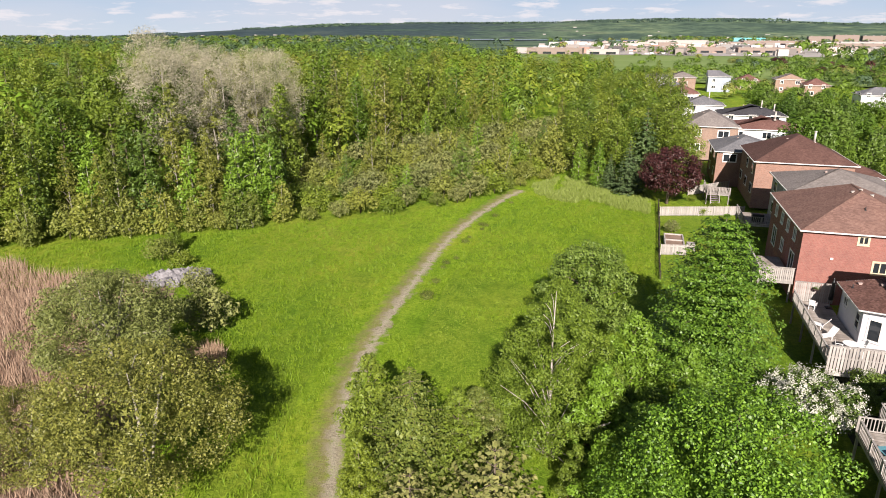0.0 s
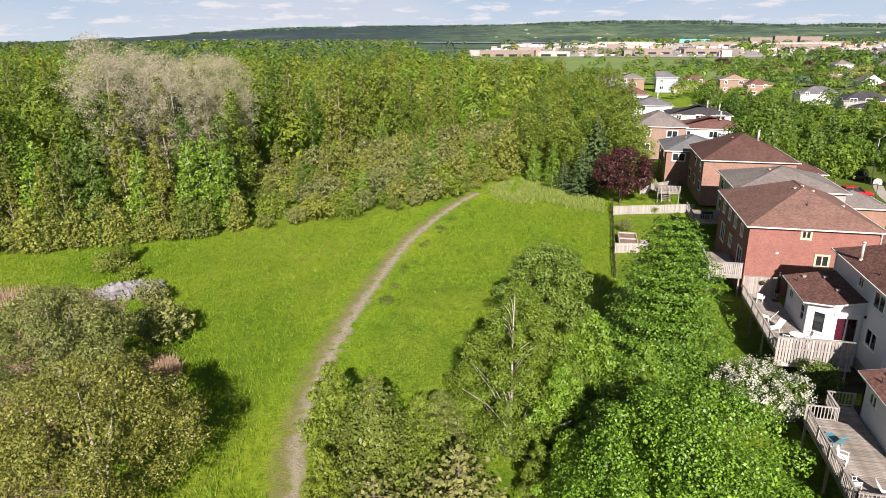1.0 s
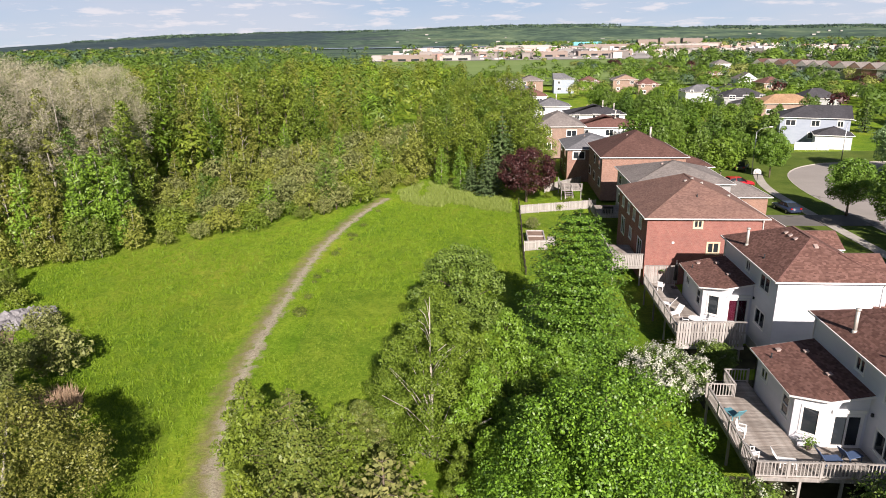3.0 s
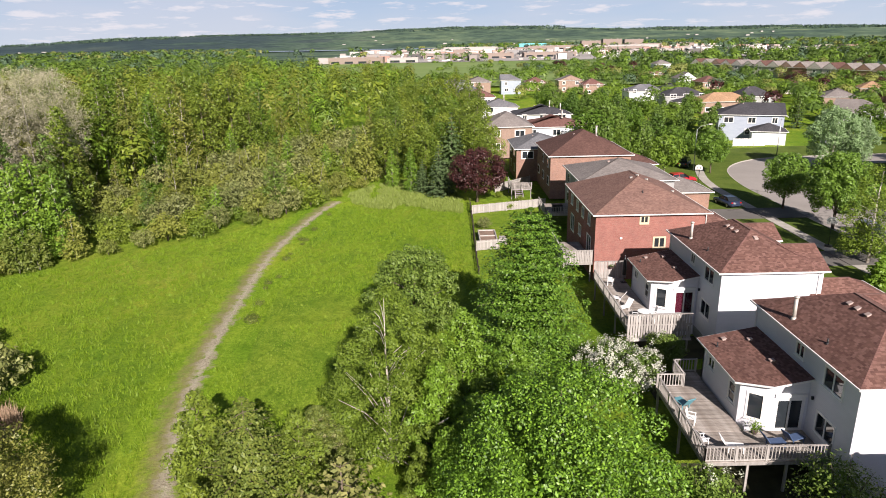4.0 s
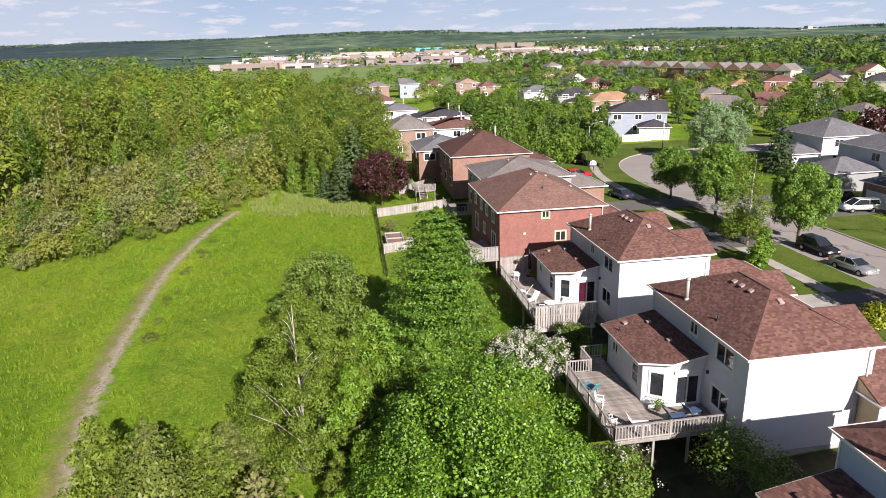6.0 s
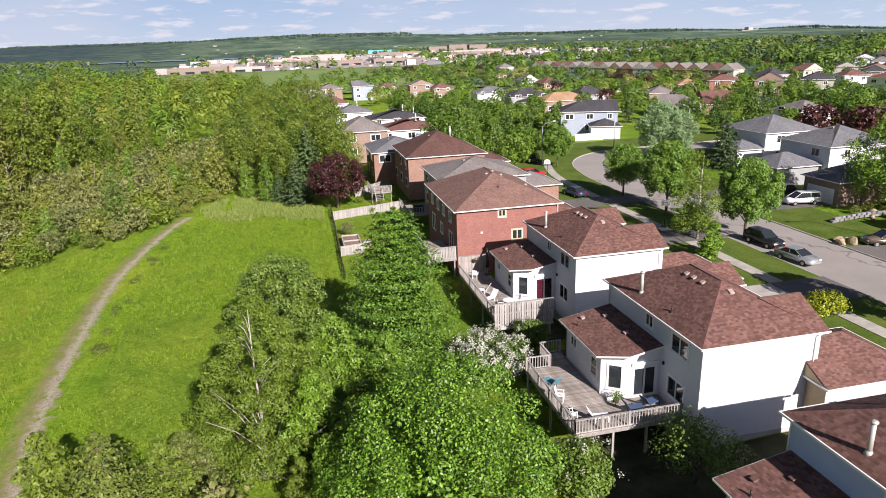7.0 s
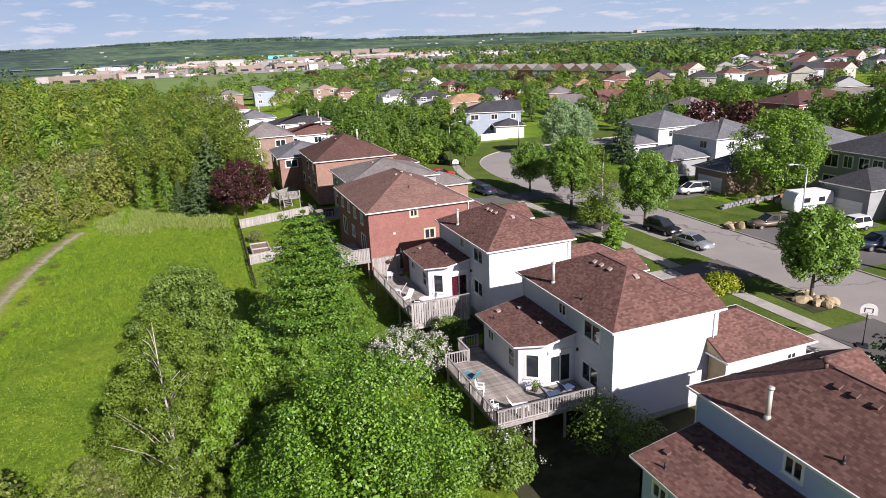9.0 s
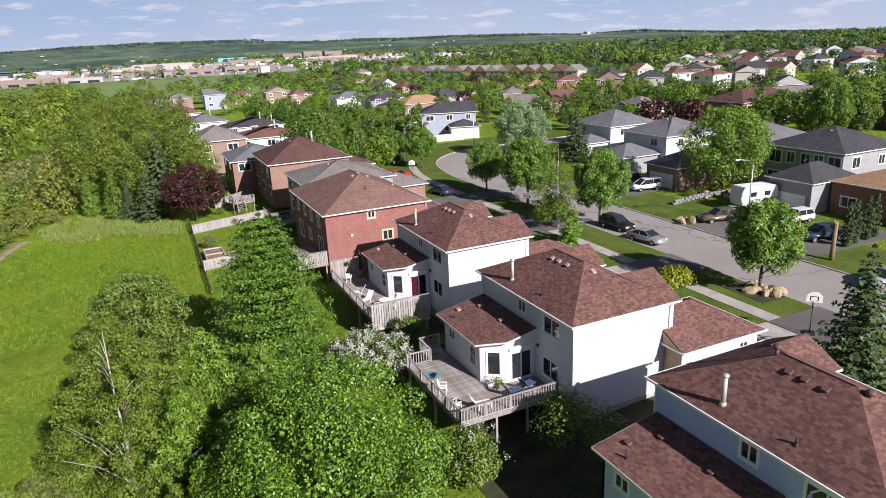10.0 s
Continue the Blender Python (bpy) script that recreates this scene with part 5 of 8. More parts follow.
plain_house(18.0, 204.0, 11.0, 10.0, 5.4, 2.3, "siding_white", "roof_slate", "white-sided house with slate-green roof", z=0.4, flues=1)
plain_house(13.0, 222.0, 10.0, 10.0, 6.7, 2.6, "siding_white", "roof_brown", "white-sided house with brown roof", z=0.6, flues=1)
plain_house(12.0, 250.0, 10.0, 9.0, 6.0, 2.4, "siding_grey", "roof_slate", "grey house with slate roof", z=0.6)
plain_house(7.0, 318.0, 13.0, 10.0, 5.8, 2.6, "siding_grey", "roof_slate", "pale grey house with slate roof", z=0.4)
plain_house(18.5, 325.0, 12.0, 10.0, 5.6, 2.6, "brick_buff", "roof_grey", "buff-brick house with brown-grey roof", z=0.4)
plain_house(47.0, 330.0, 10.0, 9.0, 4.6, 2.6, "brick_buff", "roof_brown", "buff-brick house with brown roof", z=0.4)
plain_house(33.0, 312.0, 9.0, 9.0, 7.0, 2.4, "siding_blue", "roof_slate", "blue-grey house with white-trimmed front gable", z=0.4, axis="x", gable=("lo",))
plain_house(68.0, 300.0, 9.0, 9.0, 5.0, 2.6, "brick_buff", "roof_brown", "house with brown roof among trees", z=0.4)
plain_house(61.0, 316.0, 11.0, 9.0, 6.2, 2.4, "brick_buff", "roof_grey", "buff-brick house with grey-brown gable roof", z=0.4, axis="y", gable=("lo",))
plain_house(122.0, 382.0, 9.0, 9.0, 4.5, 2.4, "brick_red", "roof_brown", "low house with red-brown roof", z=0.4)
# across the street, front to the west
plain_house(89.5, 109.5, 11.5, 12.0, 6.2, 2.6, "siding_white", "roof_slate", "white-sided house with grey hip roof", z=0.9, garage=(-8.2, -2.5, 5.5, 6.0, 3.4, 1.5, "siding_white", "w", "x"))
plain_house(88.0, 92.0, 12.0, 11.0, 6.2, 2.7, "siding_white", "roof_slate", "white-sided house with grey hip roof", z=0.9, garage=(-10.0, -0.5, 8.0, 7.0, 3.2, 1.8, "siding_grey", "w", "x"))
plain_house(93.0, 76.0, 12.0, 11.0, 6.2, 2.6, "siding_beige", "roof_slate", "beige-sided house behind a tree, grey roof", z=0.9, garage=(-16.0, 1.5, 8.5, 6.5, 3.6, 1.8, "brick_buff", "w", "x"))
plain_house(92.7, 64.0, 12.5, 12.4, 6.4, 2.8, "siding_grey", "roof_dark", "grey-sided house with charcoal hip roof, white windows", z=0.9, storeys=0, extra=(("w", -5.0, 4.2, 1.7, 1.5), ("w", -2.6, 4.2, 1.3, 1.5), ("w", -0.6, 4.2, 1.3, 1.5), ("w", 1.8, 4.2, 1.2, 1.5), ("w", 4.4, 4.0, 1.9, 1.7), ("w", 4.4, 1.1, 1.9, 1.5), ("s", -3.5, 4.2, 1.5, 1.4), ("s", 2.0, 4.2, 1.2, 1.2), ("s", -2.5, 1.2, 1.6, 1.4)), garage=(-12.5, -6.4, 8.4, 6.4, 4.2, 1.9, "siding_grey", "w", "x"))
plain_house(86.2, 47.4, 14.0, 13.2, 4.3, 2.6, "brick_red", "roof_tan", "low red-brick house with tan shingle roof", z=0.9, storeys=1, axis="x")
plain_house(75.0, 160.0, 14.0, 11.0, 6.2, 2.4, "siding_blue", "roof_dark", "blue-grey house with white front gable", z=0.9, axis="x", gable=("hi",), rz=-20, garage=(3.5, -8.2, 7.0, 6.5, 3.2, 1.6, "siding_white", "s", "y"))
# blocks behind
plain_house(92.0, 217.0, 17.0, 11.0, 4.3, 2.5, "brick_buff", "roof_tan", "bungalow with tan roof", z=0.6, storeys=1, axis="x")
plain_house(86.0, 237.0, 15.0, 11.0, 4.6, 2.6, "siding_grey", "roof_dark", "grey house with charcoal roof", z=0.6, axis="x", garage=(-2, -8, 7, 6.5, 3.0, 1.4, "brick_buff", "s", "y"))
plain_house(80.0, 262.0, 14.0, 10.0, 4.6, 2.4, "siding_white", "roof_slate", "white house with pale slate roof", z=0.5, axis="x")
plain_house(143.0, 121.0, 22.0, 13.0, 6.5, 2.6, "brick_red", "roof_umber", "broad red-brick house with brown hip roof", z=0.9, axis="x")
plain_house(128.0, 146.0, 9.0, 10.0, 4.6, 2.4, "siding_white", "roof_grey", "small white house with grey roof", z=0.9)

# ---- trees beside the meadow ----
maple = tree_proto("tree", "round", 9.9, 11.3, 0.1, 56000, 0.155, "leaf_maple", "bark", 3, 130, 0.24, 0.7, core=5200, wild=0.55, deep=0.4)
place(maple, 5.7, 27.3, 1.0, "broad maple with dense bright green leaves", "tree")
linden = spruce_proto("tree", 12.9, 9.8, "leaf_linden", 8, 25, 20, 0.20, 0.4, 0.14, 190, core=3000, shape=0.38, fan=0.22)
place(linden, 7.0, 48.4, 1.0, "tall dense green linden beside the back yards", "tree")
crab = tree_proto("tree", "round", 8.7, 8.0, 0.1, 20000, 0.17, "leaf_crab", "bark", 5, 110, 0.16, 0.7, core=700, tri=True)
place(crab, -2.2, 51.6, 1.0, "rounded dense small-leaved tree standing in the meadow", "tree")
birch = tree_proto("birch", "tall", 11.3, 9.4, 0.2, 58000, 0.108, "leaf_birch", "birch", 11, 150, 0.10, 0.8, 0.55, True, 0.97, core=600, shift=(0.15, 1.55), split=True, twigs=30, steep=0.75, tri=True, deep=0.6)
place(birch, -3.2, 34.6, 1.0, "white-stemmed birch in young leaf beside the path", "tree")
young = tree_proto("tree", "tall", 7.8, 5.4, 0.1, 12000, 0.15, "leaf_young", "bark", 14, 60, 0.1, 0.8, core=400, tri=True)
place(young, 1.4, 40.6, 1.0, "young tree with fresh light-green leaves", "tree")
haw = tree_proto("shrub", "tall", 8.0, 7.2, 0.1, 32000, 0.13, "leaf_olive", "bark", 17, 110, 0.12, 0.8, core=500, tri=True)
path_cedar = spruce_proto("cedar", 7.9, 7.2, "leaf_olive", 18, 19, 13, 0.165, 0.3, 0.10, 118, core=900, shape=0.62, fan=0.17)
place(path_cedar, -10.2, 29.6, 1.0, "olive-green bushy cedar beside the path", "tree")
haw2 = tree_proto("tree", "tall", 6.8, 4.6, 0.1, 9000, 0.15, "leaf_forest", "bark", 21, 56, 0.1, 0.8, core=400, tri=True)
place(haw2, -13.7, 32.2, 1.0, "green bushy tree beside the path", "tree")
place(haw2, -8.0, 31.4, 0.85, "green bush beneath a birch", "shrub", 200)
place(haw2, 2.4, 33.6, 0.95, "dark green young tree between larger ones", "tree", 40)
place(haw2, 0.6, 36.6, 0.8, "dark green young tree between larger ones", "tree", 140)
place(young, 1.9, 31.4, 0.85, "light green young tree between larger ones", "tree", 70)
place(young, -0.2, 34.4, 0.9, "fresh light-green tree beside a birch", "tree", 250)
place(young, 0.3, 30.0, 0.7, "fresh light-green tree beside a birch", "tree", 150)
place(haw2, -1.2, 31.0, 0.55, "low green bush beneath a birch", "shrub", 300)
place(haw, -7.2, 32.8, 0.66, "small olive-green bush beneath a birch", "shrub", 70)
place(haw2, -12.4, 27.4, 0.62, "low green bush beside the path", "shrub", 120)
pine = spruce_proto("pine", 5.6, 7.0, "leaf_pine", 5, 12, 11, 0.30, 0.3, -0.22)
place(pine, -5.0, 27.4, 1.0, "pale green young pine", "tree")
place(pine, -8.9, 25.6, 0.8, "small pale green pine beside the path", "tree", 40)
M["leaf_straw"] = leaf_mat("pale_straw_leaves", (0.15, 0.165, 0.06), (0.24, 0.245, 0.105), (0.34, 0.33, 0.17), 0.15, 0.25, 0.05, (1, 1, 1), 0.1)
straw_bush = tree_proto("shrub", "tall", 4.6, 3.0, 0.1, 7000, 0.11, "leaf_straw", "greybark", 29, 30, 0.05, 0.9, core=150, tri=True)
place(straw_bush, -7.0, 33.2, 1.0, "pale straw-coloured bush beside a birch", "shrub")
redbush = tree_proto("shrub", "low", 1.6, 2.4, 0.1, 1400, 0.16, "leaf_red", "bark", 31, 9, 0.03, 0.9, limbs=False)
place(redbush, -0.9, 29.6, 0.8, "small wine-red shrub between trees", "shrub")
lilac = tree_proto("shrub", "round", 3.9, 6.2, 0.1, 7000, 0.2, "leaf_dark", "bark", 33, 40, 0.06, 0.9, stems=3)


def blossoms(tree, h, w, count, seed, clumps=90):
    """White flower heads on the outside of a shrub."""
    rng = np.random.default_rng(seed)
    blobs = crown_blobs("round", h, w, 0.1, np.random.default_rng(33), 40)
    hub, nor = shell(blobs, clumps, rng, 0.1)
    hub = hub + nor * 0.22
    c = np.repeat(hub, count // clumps, 0) + rng.normal(0, 0.13, (clumps * (count // clumps), 3))
    me = leaf_mesh("blossom", c, np.repeat(nor, count // clumps, 0), 0.11, rng, 0.9)
    me.materials.append(M["petal"])
    ob = new("blossom", me)
    ob.parent = tree
    return tagged(ob, "white flower heads")


blossoms(lilac, 3.9, 6.2, 10500, 4, 330)
place(lilac, 12.9, 42.6, 1.0, "white-flowering lilac bush beside a deck", "shrub")
lilac2 = tree_proto("shrub", "round", 3.6, 4.4, 0.1, 5000, 0.19, "leaf_crab", "bark", 35, 30, 0.05, 0.9, stems=3)
blossoms(lilac2, 3.6, 4.4, 360, 6, 18)
place(lilac2, 13.6, 28.6, 1.0, "green shrub with a few white flowers beside a deck", "shrub")
loose = tree_proto("shrub", "low", 4.8, 6.0, 0.6, 4200, 0.17, "leaf_crab", "bark", 37, 22, 0.05, 0.9, stems=4, core=0, twigs=20)
place(loose, 20.3, 27.6, 1.0, "loose open shrub under a white house wall", "shrub", 100)
place(lilac2, 17.4, 46.4, 0.8, "green shrub in front of a wooden deck", "shrub", 210)
place(young, 4.6, 38.2, 0.9, "leafy green tree among taller ones", "tree", 80)

S = {}
S["a"] = tree_proto("shrub", "low", 4.4, 6.2, 0.2, 1350, 0.28, "leaf_scrub", "bark", 71, 34, 0.06, 0.9, stems=3, core=60, seg=3, limbs=False, tri=True)
S["b"] = tree_proto("shrub", "round", 4.6, 5.4, 0.1, 1350, 0.28, "leaf_sage", "bark", 72, 34, 0.06, 0.9, stems=3, core=60, seg=3, limbs=False, tri=True)
S["c"] = tree_proto("shrub", "low", 3.6, 5.4, 0.1, 1350, 0.28, "leaf_forest", "bark", 73, 34, 0.05, 0.9, stems=3, core=60, seg=3, limbs=False, tri=True)
S["d"] = tree_proto("shrub", "tall", 6.4, 4.6, 0.2, 1350, 0.28, "leaf_scrub", "greybark", 74, 34, 0.06, 0.9, stems=2, core=60, seg=3, limbs=False, tri=True)
# left of the path: willow, alder and reeds in the marsh
willow = tree_proto("willow", "round", 8.8, 11.6, 0.1, 34000, 0.18, "leaf_willow", "greybark", 41, 150, 0.18, 0.85, slim=0.34, stems=3, core=600, tri=True, split=True)
place(willow, -35.6, 35.2, 1.0, "grey-green bushy willow in the marsh", "tree")
alder = tree_proto("tree", "round", 8.4, 10.6, 0.1, 40000, 0.115, "leaf_alder", "greybark", 43, 130, 0.14, 0.8, stems=2, core=500, wild=0.6, tri=True)
place(alder, -24.6, 25.6, 1.06, "olive-green leafy tree beside the meadow", "tree")
place(alder, -31.8, 24.2, 0.7, "small olive-green tree at the marsh edge", "tree", 130)
place(S["b"], -33.6, 44.2, 0.95, "small grey-green willow bush at the marsh edge", "shrub", 60)
place(S["b"], -42.0, 41.5, 1.05, "grey-green willow bush in the marsh", "shrub", 160)
place(S["a"], -49.8, 58.4, 0.75, "small leafy bush beside the rocks", "shrub", 20)
place(S["c"], -46.6, 57.6, 0.6, "low bush beside the rocks", "shrub", 90)
place(S["b"], -40.2, 51.6, 0.65, "low grey-green bush beside the rocks", "shrub", 200)
place(S["a"], -36.8, 48.6, 0.6, "low bush on the bank", "shrub", 250)
place(haw2, -50.6, 61.6, 0.55, "lone small tree in the meadow", "tree", 30)

# heap of pale rocks
rng_r = random.Random(5)
heap = thing("rock_heap", (-44.6, 54.2, 0), "heap of pale grey broken rocks on the grass", "rocks")
protos_r = []
for k in range(5):
    bm = bmesh.new()
    bmesh.ops.create_icosphere(bm, subdivisions=1, radius=0.42)
    for v in bm.verts:
        v.co *= rng_r.uniform(0.65, 1.2)
        v.co.z *= 0.7
    protos_r.append(part("rock", bm, "rock", heap))
    protos_r[-1].location = (rng_r.uniform(-2, 2), rng_r.uniform(-1, 1), 0.15)
for k in range(130):
    a, r = rng_r.uniform(0, 6.28), math.sqrt(rng_r.random())
    x, y = 3.6 * r * math.cos(a), 2.2 * r * math.sin(a)
    q = share("rock", rng_r.choice(protos_r), heap, pose(x * 0.8 - y * 0.4, y + x * 0.5, 0.05 + 0.5 * (1 - r), *(rng_r.uniform(0, 360) for _ in range(3))))
    q.scale = (rng_r.uniform(0.6, 1.5),) * 3


def blades(name, pts, h, width, mat, seed, lean=0.25, label="", category="grass"):
    """Upright pointed blades, all in one mesh."""
    rng = np.random.default_rng(seed)
    k = len(pts)
    a = rng.random(k) * math.tau
    hh = h * (0.6 + 0.8 * rng.random(k))
    d = np.stack([np.cos(a), np.sin(a), 0 * a], 1)
    tip = pts + np.stack([rng.normal(0, lean, k), rng.normal(0, lean, k), np.ones(k)], 1) * hh[:, None]
    v = np.stack([pts - d * width, pts + d * width, tip], 1).reshape(-1, 3)
    me = bpy.data.meshes.new(name)
    me.vertices.add(3 * k)
    me.vertices.foreach_set("co", v.astype(np.float32).ravel())
    me.loops.add(3 * k)
    me.loops.foreach_set("vertex_index", np.arange(3 * k, dtype=np.int32))
    me.polygons.add(k)
    me.polygons.foreach_set("loop_start", np.arange(0, 3 * k, 3, dtype=np.int32))
    me.update(calc_edges=True)
    me.materials.append(M[mat])
    return tagged(new(name, me), label, category, "", "stuff")


def scatter(seed, count, x0, x1, y0, y1, test):
    rng = np.random.default_rng(seed)
    p = np.stack([rng.uniform(x0, x1, count), rng.uniform(y0, y1, count)], 1)
    p = p[[test(x, y) for x, y in p]]
    return np.stack([p[:, 0], p[:, 1], [gz(x, y) for x, y in p]], 1)


def marsh_test(x, y):
    c = -33.5 - (y - 18) * 0.62
    n = 2.5 * noise.noise((x * 0.2, y * 0.2, 5))
    return -15 + n < x - c < 9 + n and 17 < y < 52 + n


blades("reeds", scatter(2, 52000, -75, -22, 16, 54, marsh_test), 1.15, 0.035, "reeds", 3, 0.22, "dead tan reeds and cattails in the marsh", "reeds")
blades("reeds", scatter(12, 3200, -33.5, -29.0, 36.5, 41.5, lambda x, y: (x + 31.2) ** 2 + (y - 39) ** 2 < 5), 0.9, 0.035, "reeds", 13, 0.25, "patch of dead tan reeds on the bank", "reeds")


def path_x(y):
    for (xa, ya), (xb, yb) in zip(PATH_LINE, PATH_LINE[1:]):
        if ya <= y <= yb:
            return xa + (xb - xa) * (y - ya) / (yb - ya)
    return -99


EDGE = [(-90, 45), (-70, 56.5), (-62, 63), (-49.5, 70.5), (-40, 78), (-31, 84), (-21, 97), (-17.5, 105), (-12, 117), (-6, 121), (2, 118), (4.2, 100)]


def edge_y(x):
    for (xa, ya), (xb, yb) in zip(EDGE, EDGE[1:]):
        if xa <= x <= xb:
            return ya + (yb - ya) * (x - xa) / (xb - xa)
    return 45 if x < -90 else 100


def grass_test(x, y):
    if -2.0 < x - path_x(y) - 0.5 * noise.noise((x, y, 0)) < 1.1 or y > edge_y(x) or marsh_test(x, y):
        return False
    short = x > path_x(y) and y < 66
    return noise.noise((x * 0.13, y * 0.13, 8)) > (0.05 if short else -0.6)


tufts = scatter(4, 27000, -75, 4.0, 20, 121, grass_test)
rt = np.random.default_rng(6)
tufts = np.repeat(tufts, 9, 0) + rt.normal(0, 1, (len(tufts) * 9, 3)) * (0.16, 0.16, 0.0)
blades("long_grass", tufts, 0.25, 0.035, "grassblade", 5, 0.45, "long fresh green meadow grass", "grass")
short_grass = scatter(14, 30000, -20, 4.0, 30, 68, lambda x, y: path_x(y) + 1.0 < x and noise.noise((x * 0.13, y * 0.13, 8)) < 0.12 and noise.noise((x * 0.22, y * 0.5, 3)) > -0.25)
blades("short_grass", short_grass, 0.10, 0.03, "paleblade", 15, 0.8, "short pale yellow-green meadow grass", "grass")
# taller weeds along the path's far side and at the meadow's end
weeds = tree_proto("weeds", "low", 0.9, 2.4, 0.05, 260, 0.22, "leaf_olive", "bark", 51, 7, 0.02, 0.9, limbs=False)
rw = random.Random(9)
for k in range(15):
    y = rw.uniform(56, 101)
    place(weeds, path_x(y) + rw.uniform(1.9, 3.0), y, rw.uniform(0.35, 0.7), "low weeds beside the path", "weeds", rw.uniform(0, 360), group="weeds by the path")
pale = scatter(24, 30000, -15.5, 3.5, 95, 122, lambda x, y: y < edge_y(x) and y > 99 - 0.5 * (x + 6) + 5 * noise.noise((x * 0.15, y * 0.15, 2)) and noise.noise((x * 0.4, y * 0.4, 7)) > -0.35)
blades("pale_grass", pale, 0.4, 0.11, "leaf_pale", 25, 0.4, "pale bluish-green tall grass at the meadow's end", "grass")

# ---- woods ----
F = {}
F["a"] = tree_proto("forest_tree", "tall", 18, 7.4, 0.8, 3100, 0.33, "leaf_forest", "greybark", 61, 64, 0.17, 0.6, core=160, seg=4, tri=True)
F["b"] = tree_proto("forest_tree", "round", 16, 8.4, 1.2, 3100, 0.33, "leaf_forest", "bark", 62, 60, 0.18, 0.6, core=160, seg=4, tri=True)
F["c"] = tree_proto("forest_tree", "tall", 17, 6.4, 0.5, 2850, 0.305, "leaf_forest_warm", "greybark", 63, 58, 0.15, 0.6, core=140, seg=4, tri=True)
F["d"] = tree_proto("forest_tree", "tall", 15, 6.4, 0.3, 2850, 0.305, "leaf_dark", "bark", 64, 56, 0.16, 0.6, core=140, seg=4, tri=True)
F["e"] = tree_proto("forest_tree", "tall", 12, 5.2, 0.2, 2600, 0.285, "leaf_poplar", "birch", 65, 48, 0.12, 0.7, core=120, seg=4, tri=True)
F["g"] = tree_proto("bare_tree", "round", 25, 11.0, 7.0, 12000, 0.28, "leaf_grey", "greybark", 66, 120, 0.18, 0.8, 0.16, core=0, seg=4, tri=True)
LABEL = {"a": "tall green broadleaf tree of the wood", "b": "round-crowned green tree of the wood", "c": "budding yellow-green tree of the wood", "d": "deep green tree of the wood's edge", "e": "slim young birch of the wood's edge", "g": "tall bare grey poplar above the wood"}
SLABEL = {"a": "olive-green spreading shrub at the wood's edge", "b": "grey-green willow shrub of the scrub", "c": "light green low shrub", "d": "yellow-green tall shrub of the scrub"}


def spread(seed, count, x0, x1, y0, y1, gap, test):
    """Random places that keep apart."""
    rg = random.Random(seed)
    out, cell = [], {}
    for _ in range(count):
        x, y = rg.uniform(x0, x1), rg.uniform(y0, y1)
        if not test(x, y):
            continue
        k = (int(x // gap), int(y // gap))
        if any((x - a) ** 2 + (y - b) ** 2 < gap * gap for i in (-1, 0, 1) for j in (-1, 0, 1) for a, b in cell.get((k[0] + i, k[1] + j), ())):
            continue
        cell.setdefault(k, []).append((x, y))
        out.append((x, y))
    return out


def shrub_zone(x, y):
    """The open scrub between the meadow and the tall wood."""
    if y < edge_y(x) + 1.0 or x > -11:
        return False
    far = 118 + (x + 45) * 1.6 if x < -30 else 150 + (x + 30) * 1.2
    left = -49 - max(0, y - 80) * 0.28
    return x > left and y < far + 16 * noise.noise((x * 0.05, y * 0.05, 3))


def wood_zone(x, y):
    return y > edge_y(x) + 1.2 and not shrub_zone(x, y) and x < (-14 if y > 122 else -40) and abs(x + 24 - (y - 150) * 0.08) > (3.2 if 150 < y < 215 else 0)


rw = random.Random(21)
near_wood = spread(31, 12000, -150, -8, 45, 150, 4.6, lambda x, y: wood_zone(x, y) and (y - edge_y(x) < 34 or y > 112))
near_wood.sort(key=lambda p: p[1] - edge_y(p[0]))
near_wood = [p for p in near_wood if p[0] > -78 - (p[1] - 50) * 1.2]
used_wood = near_wood[:190]
for x, y in used_wood:
    back = y - edge_y(x)
    k = rw.choice("ccdebade" if back < 6 else "aabbccdee" if x < -55 else "aabcde")
    s = {"a": rw.uniform(0.8, 1.05), "b": rw.uniform(0.85, 1.1), "c": rw.uniform(0.75, 1.05), "d": rw.uniform(0.7, 1.05), "e": rw.uniform(0.75, 1.2)}[k]
    s *= (0.72 + 0.28 * smooth(0, 14, back)) * (1.16 if x < -42 else 0.94)
    place(F[k], x, y, s, LABEL[k], "tree", rw.uniform(0, 360), group="trees of the wood")
for x, y in ((-66, 78), (-61, 74), (-56, 80), (-62, 84), (-57, 90), (-69, 86), (-56, 96), (-63, 93), (-71, 94), (-59, 98), (-66, 99), (-75, 90), (-68, 90)):
    place(F["g"], x - 1.5, y + 4, rw.uniform(0.84, 1.04) * (1.0 if x < -52 else 0.88), LABEL["g"], "tree", rw.uniform(0, 360), group="bare grey poplars")
for x in range(-78, -44, 2):
    k = rw.choice("acdeca")
    xx = x + rw.uniform(-0.8, 0.8)
    place(F[k], xx, edge_y(xx) + rw.uniform(2.5, 8.0), rw.uniform(0.55, 0.86) * (1.3 if k == "e" else 1.0), "green tree in front of grey poplars", "tree", rw.uniform(0, 360), group="trees of the wood")
scrub = spread(33, 6000, -75, -11, 78, 175, 3.3, shrub_zone)
scrub.sort(key=lambda p: p[1])
for x, y in scrub[:260]:
    k = rw.choice("aabbccd")
    s = rw.uniform(0.6, 1.15) * (0.6 if y - edge_y(x) < 3 else 1.0 + 0.35 * smooth(95, 120, y))
    place(S[k], x, y, s, SLABEL[k], "shrub", rw.uniform(0, 360), group="shrubs at the wood's edge")

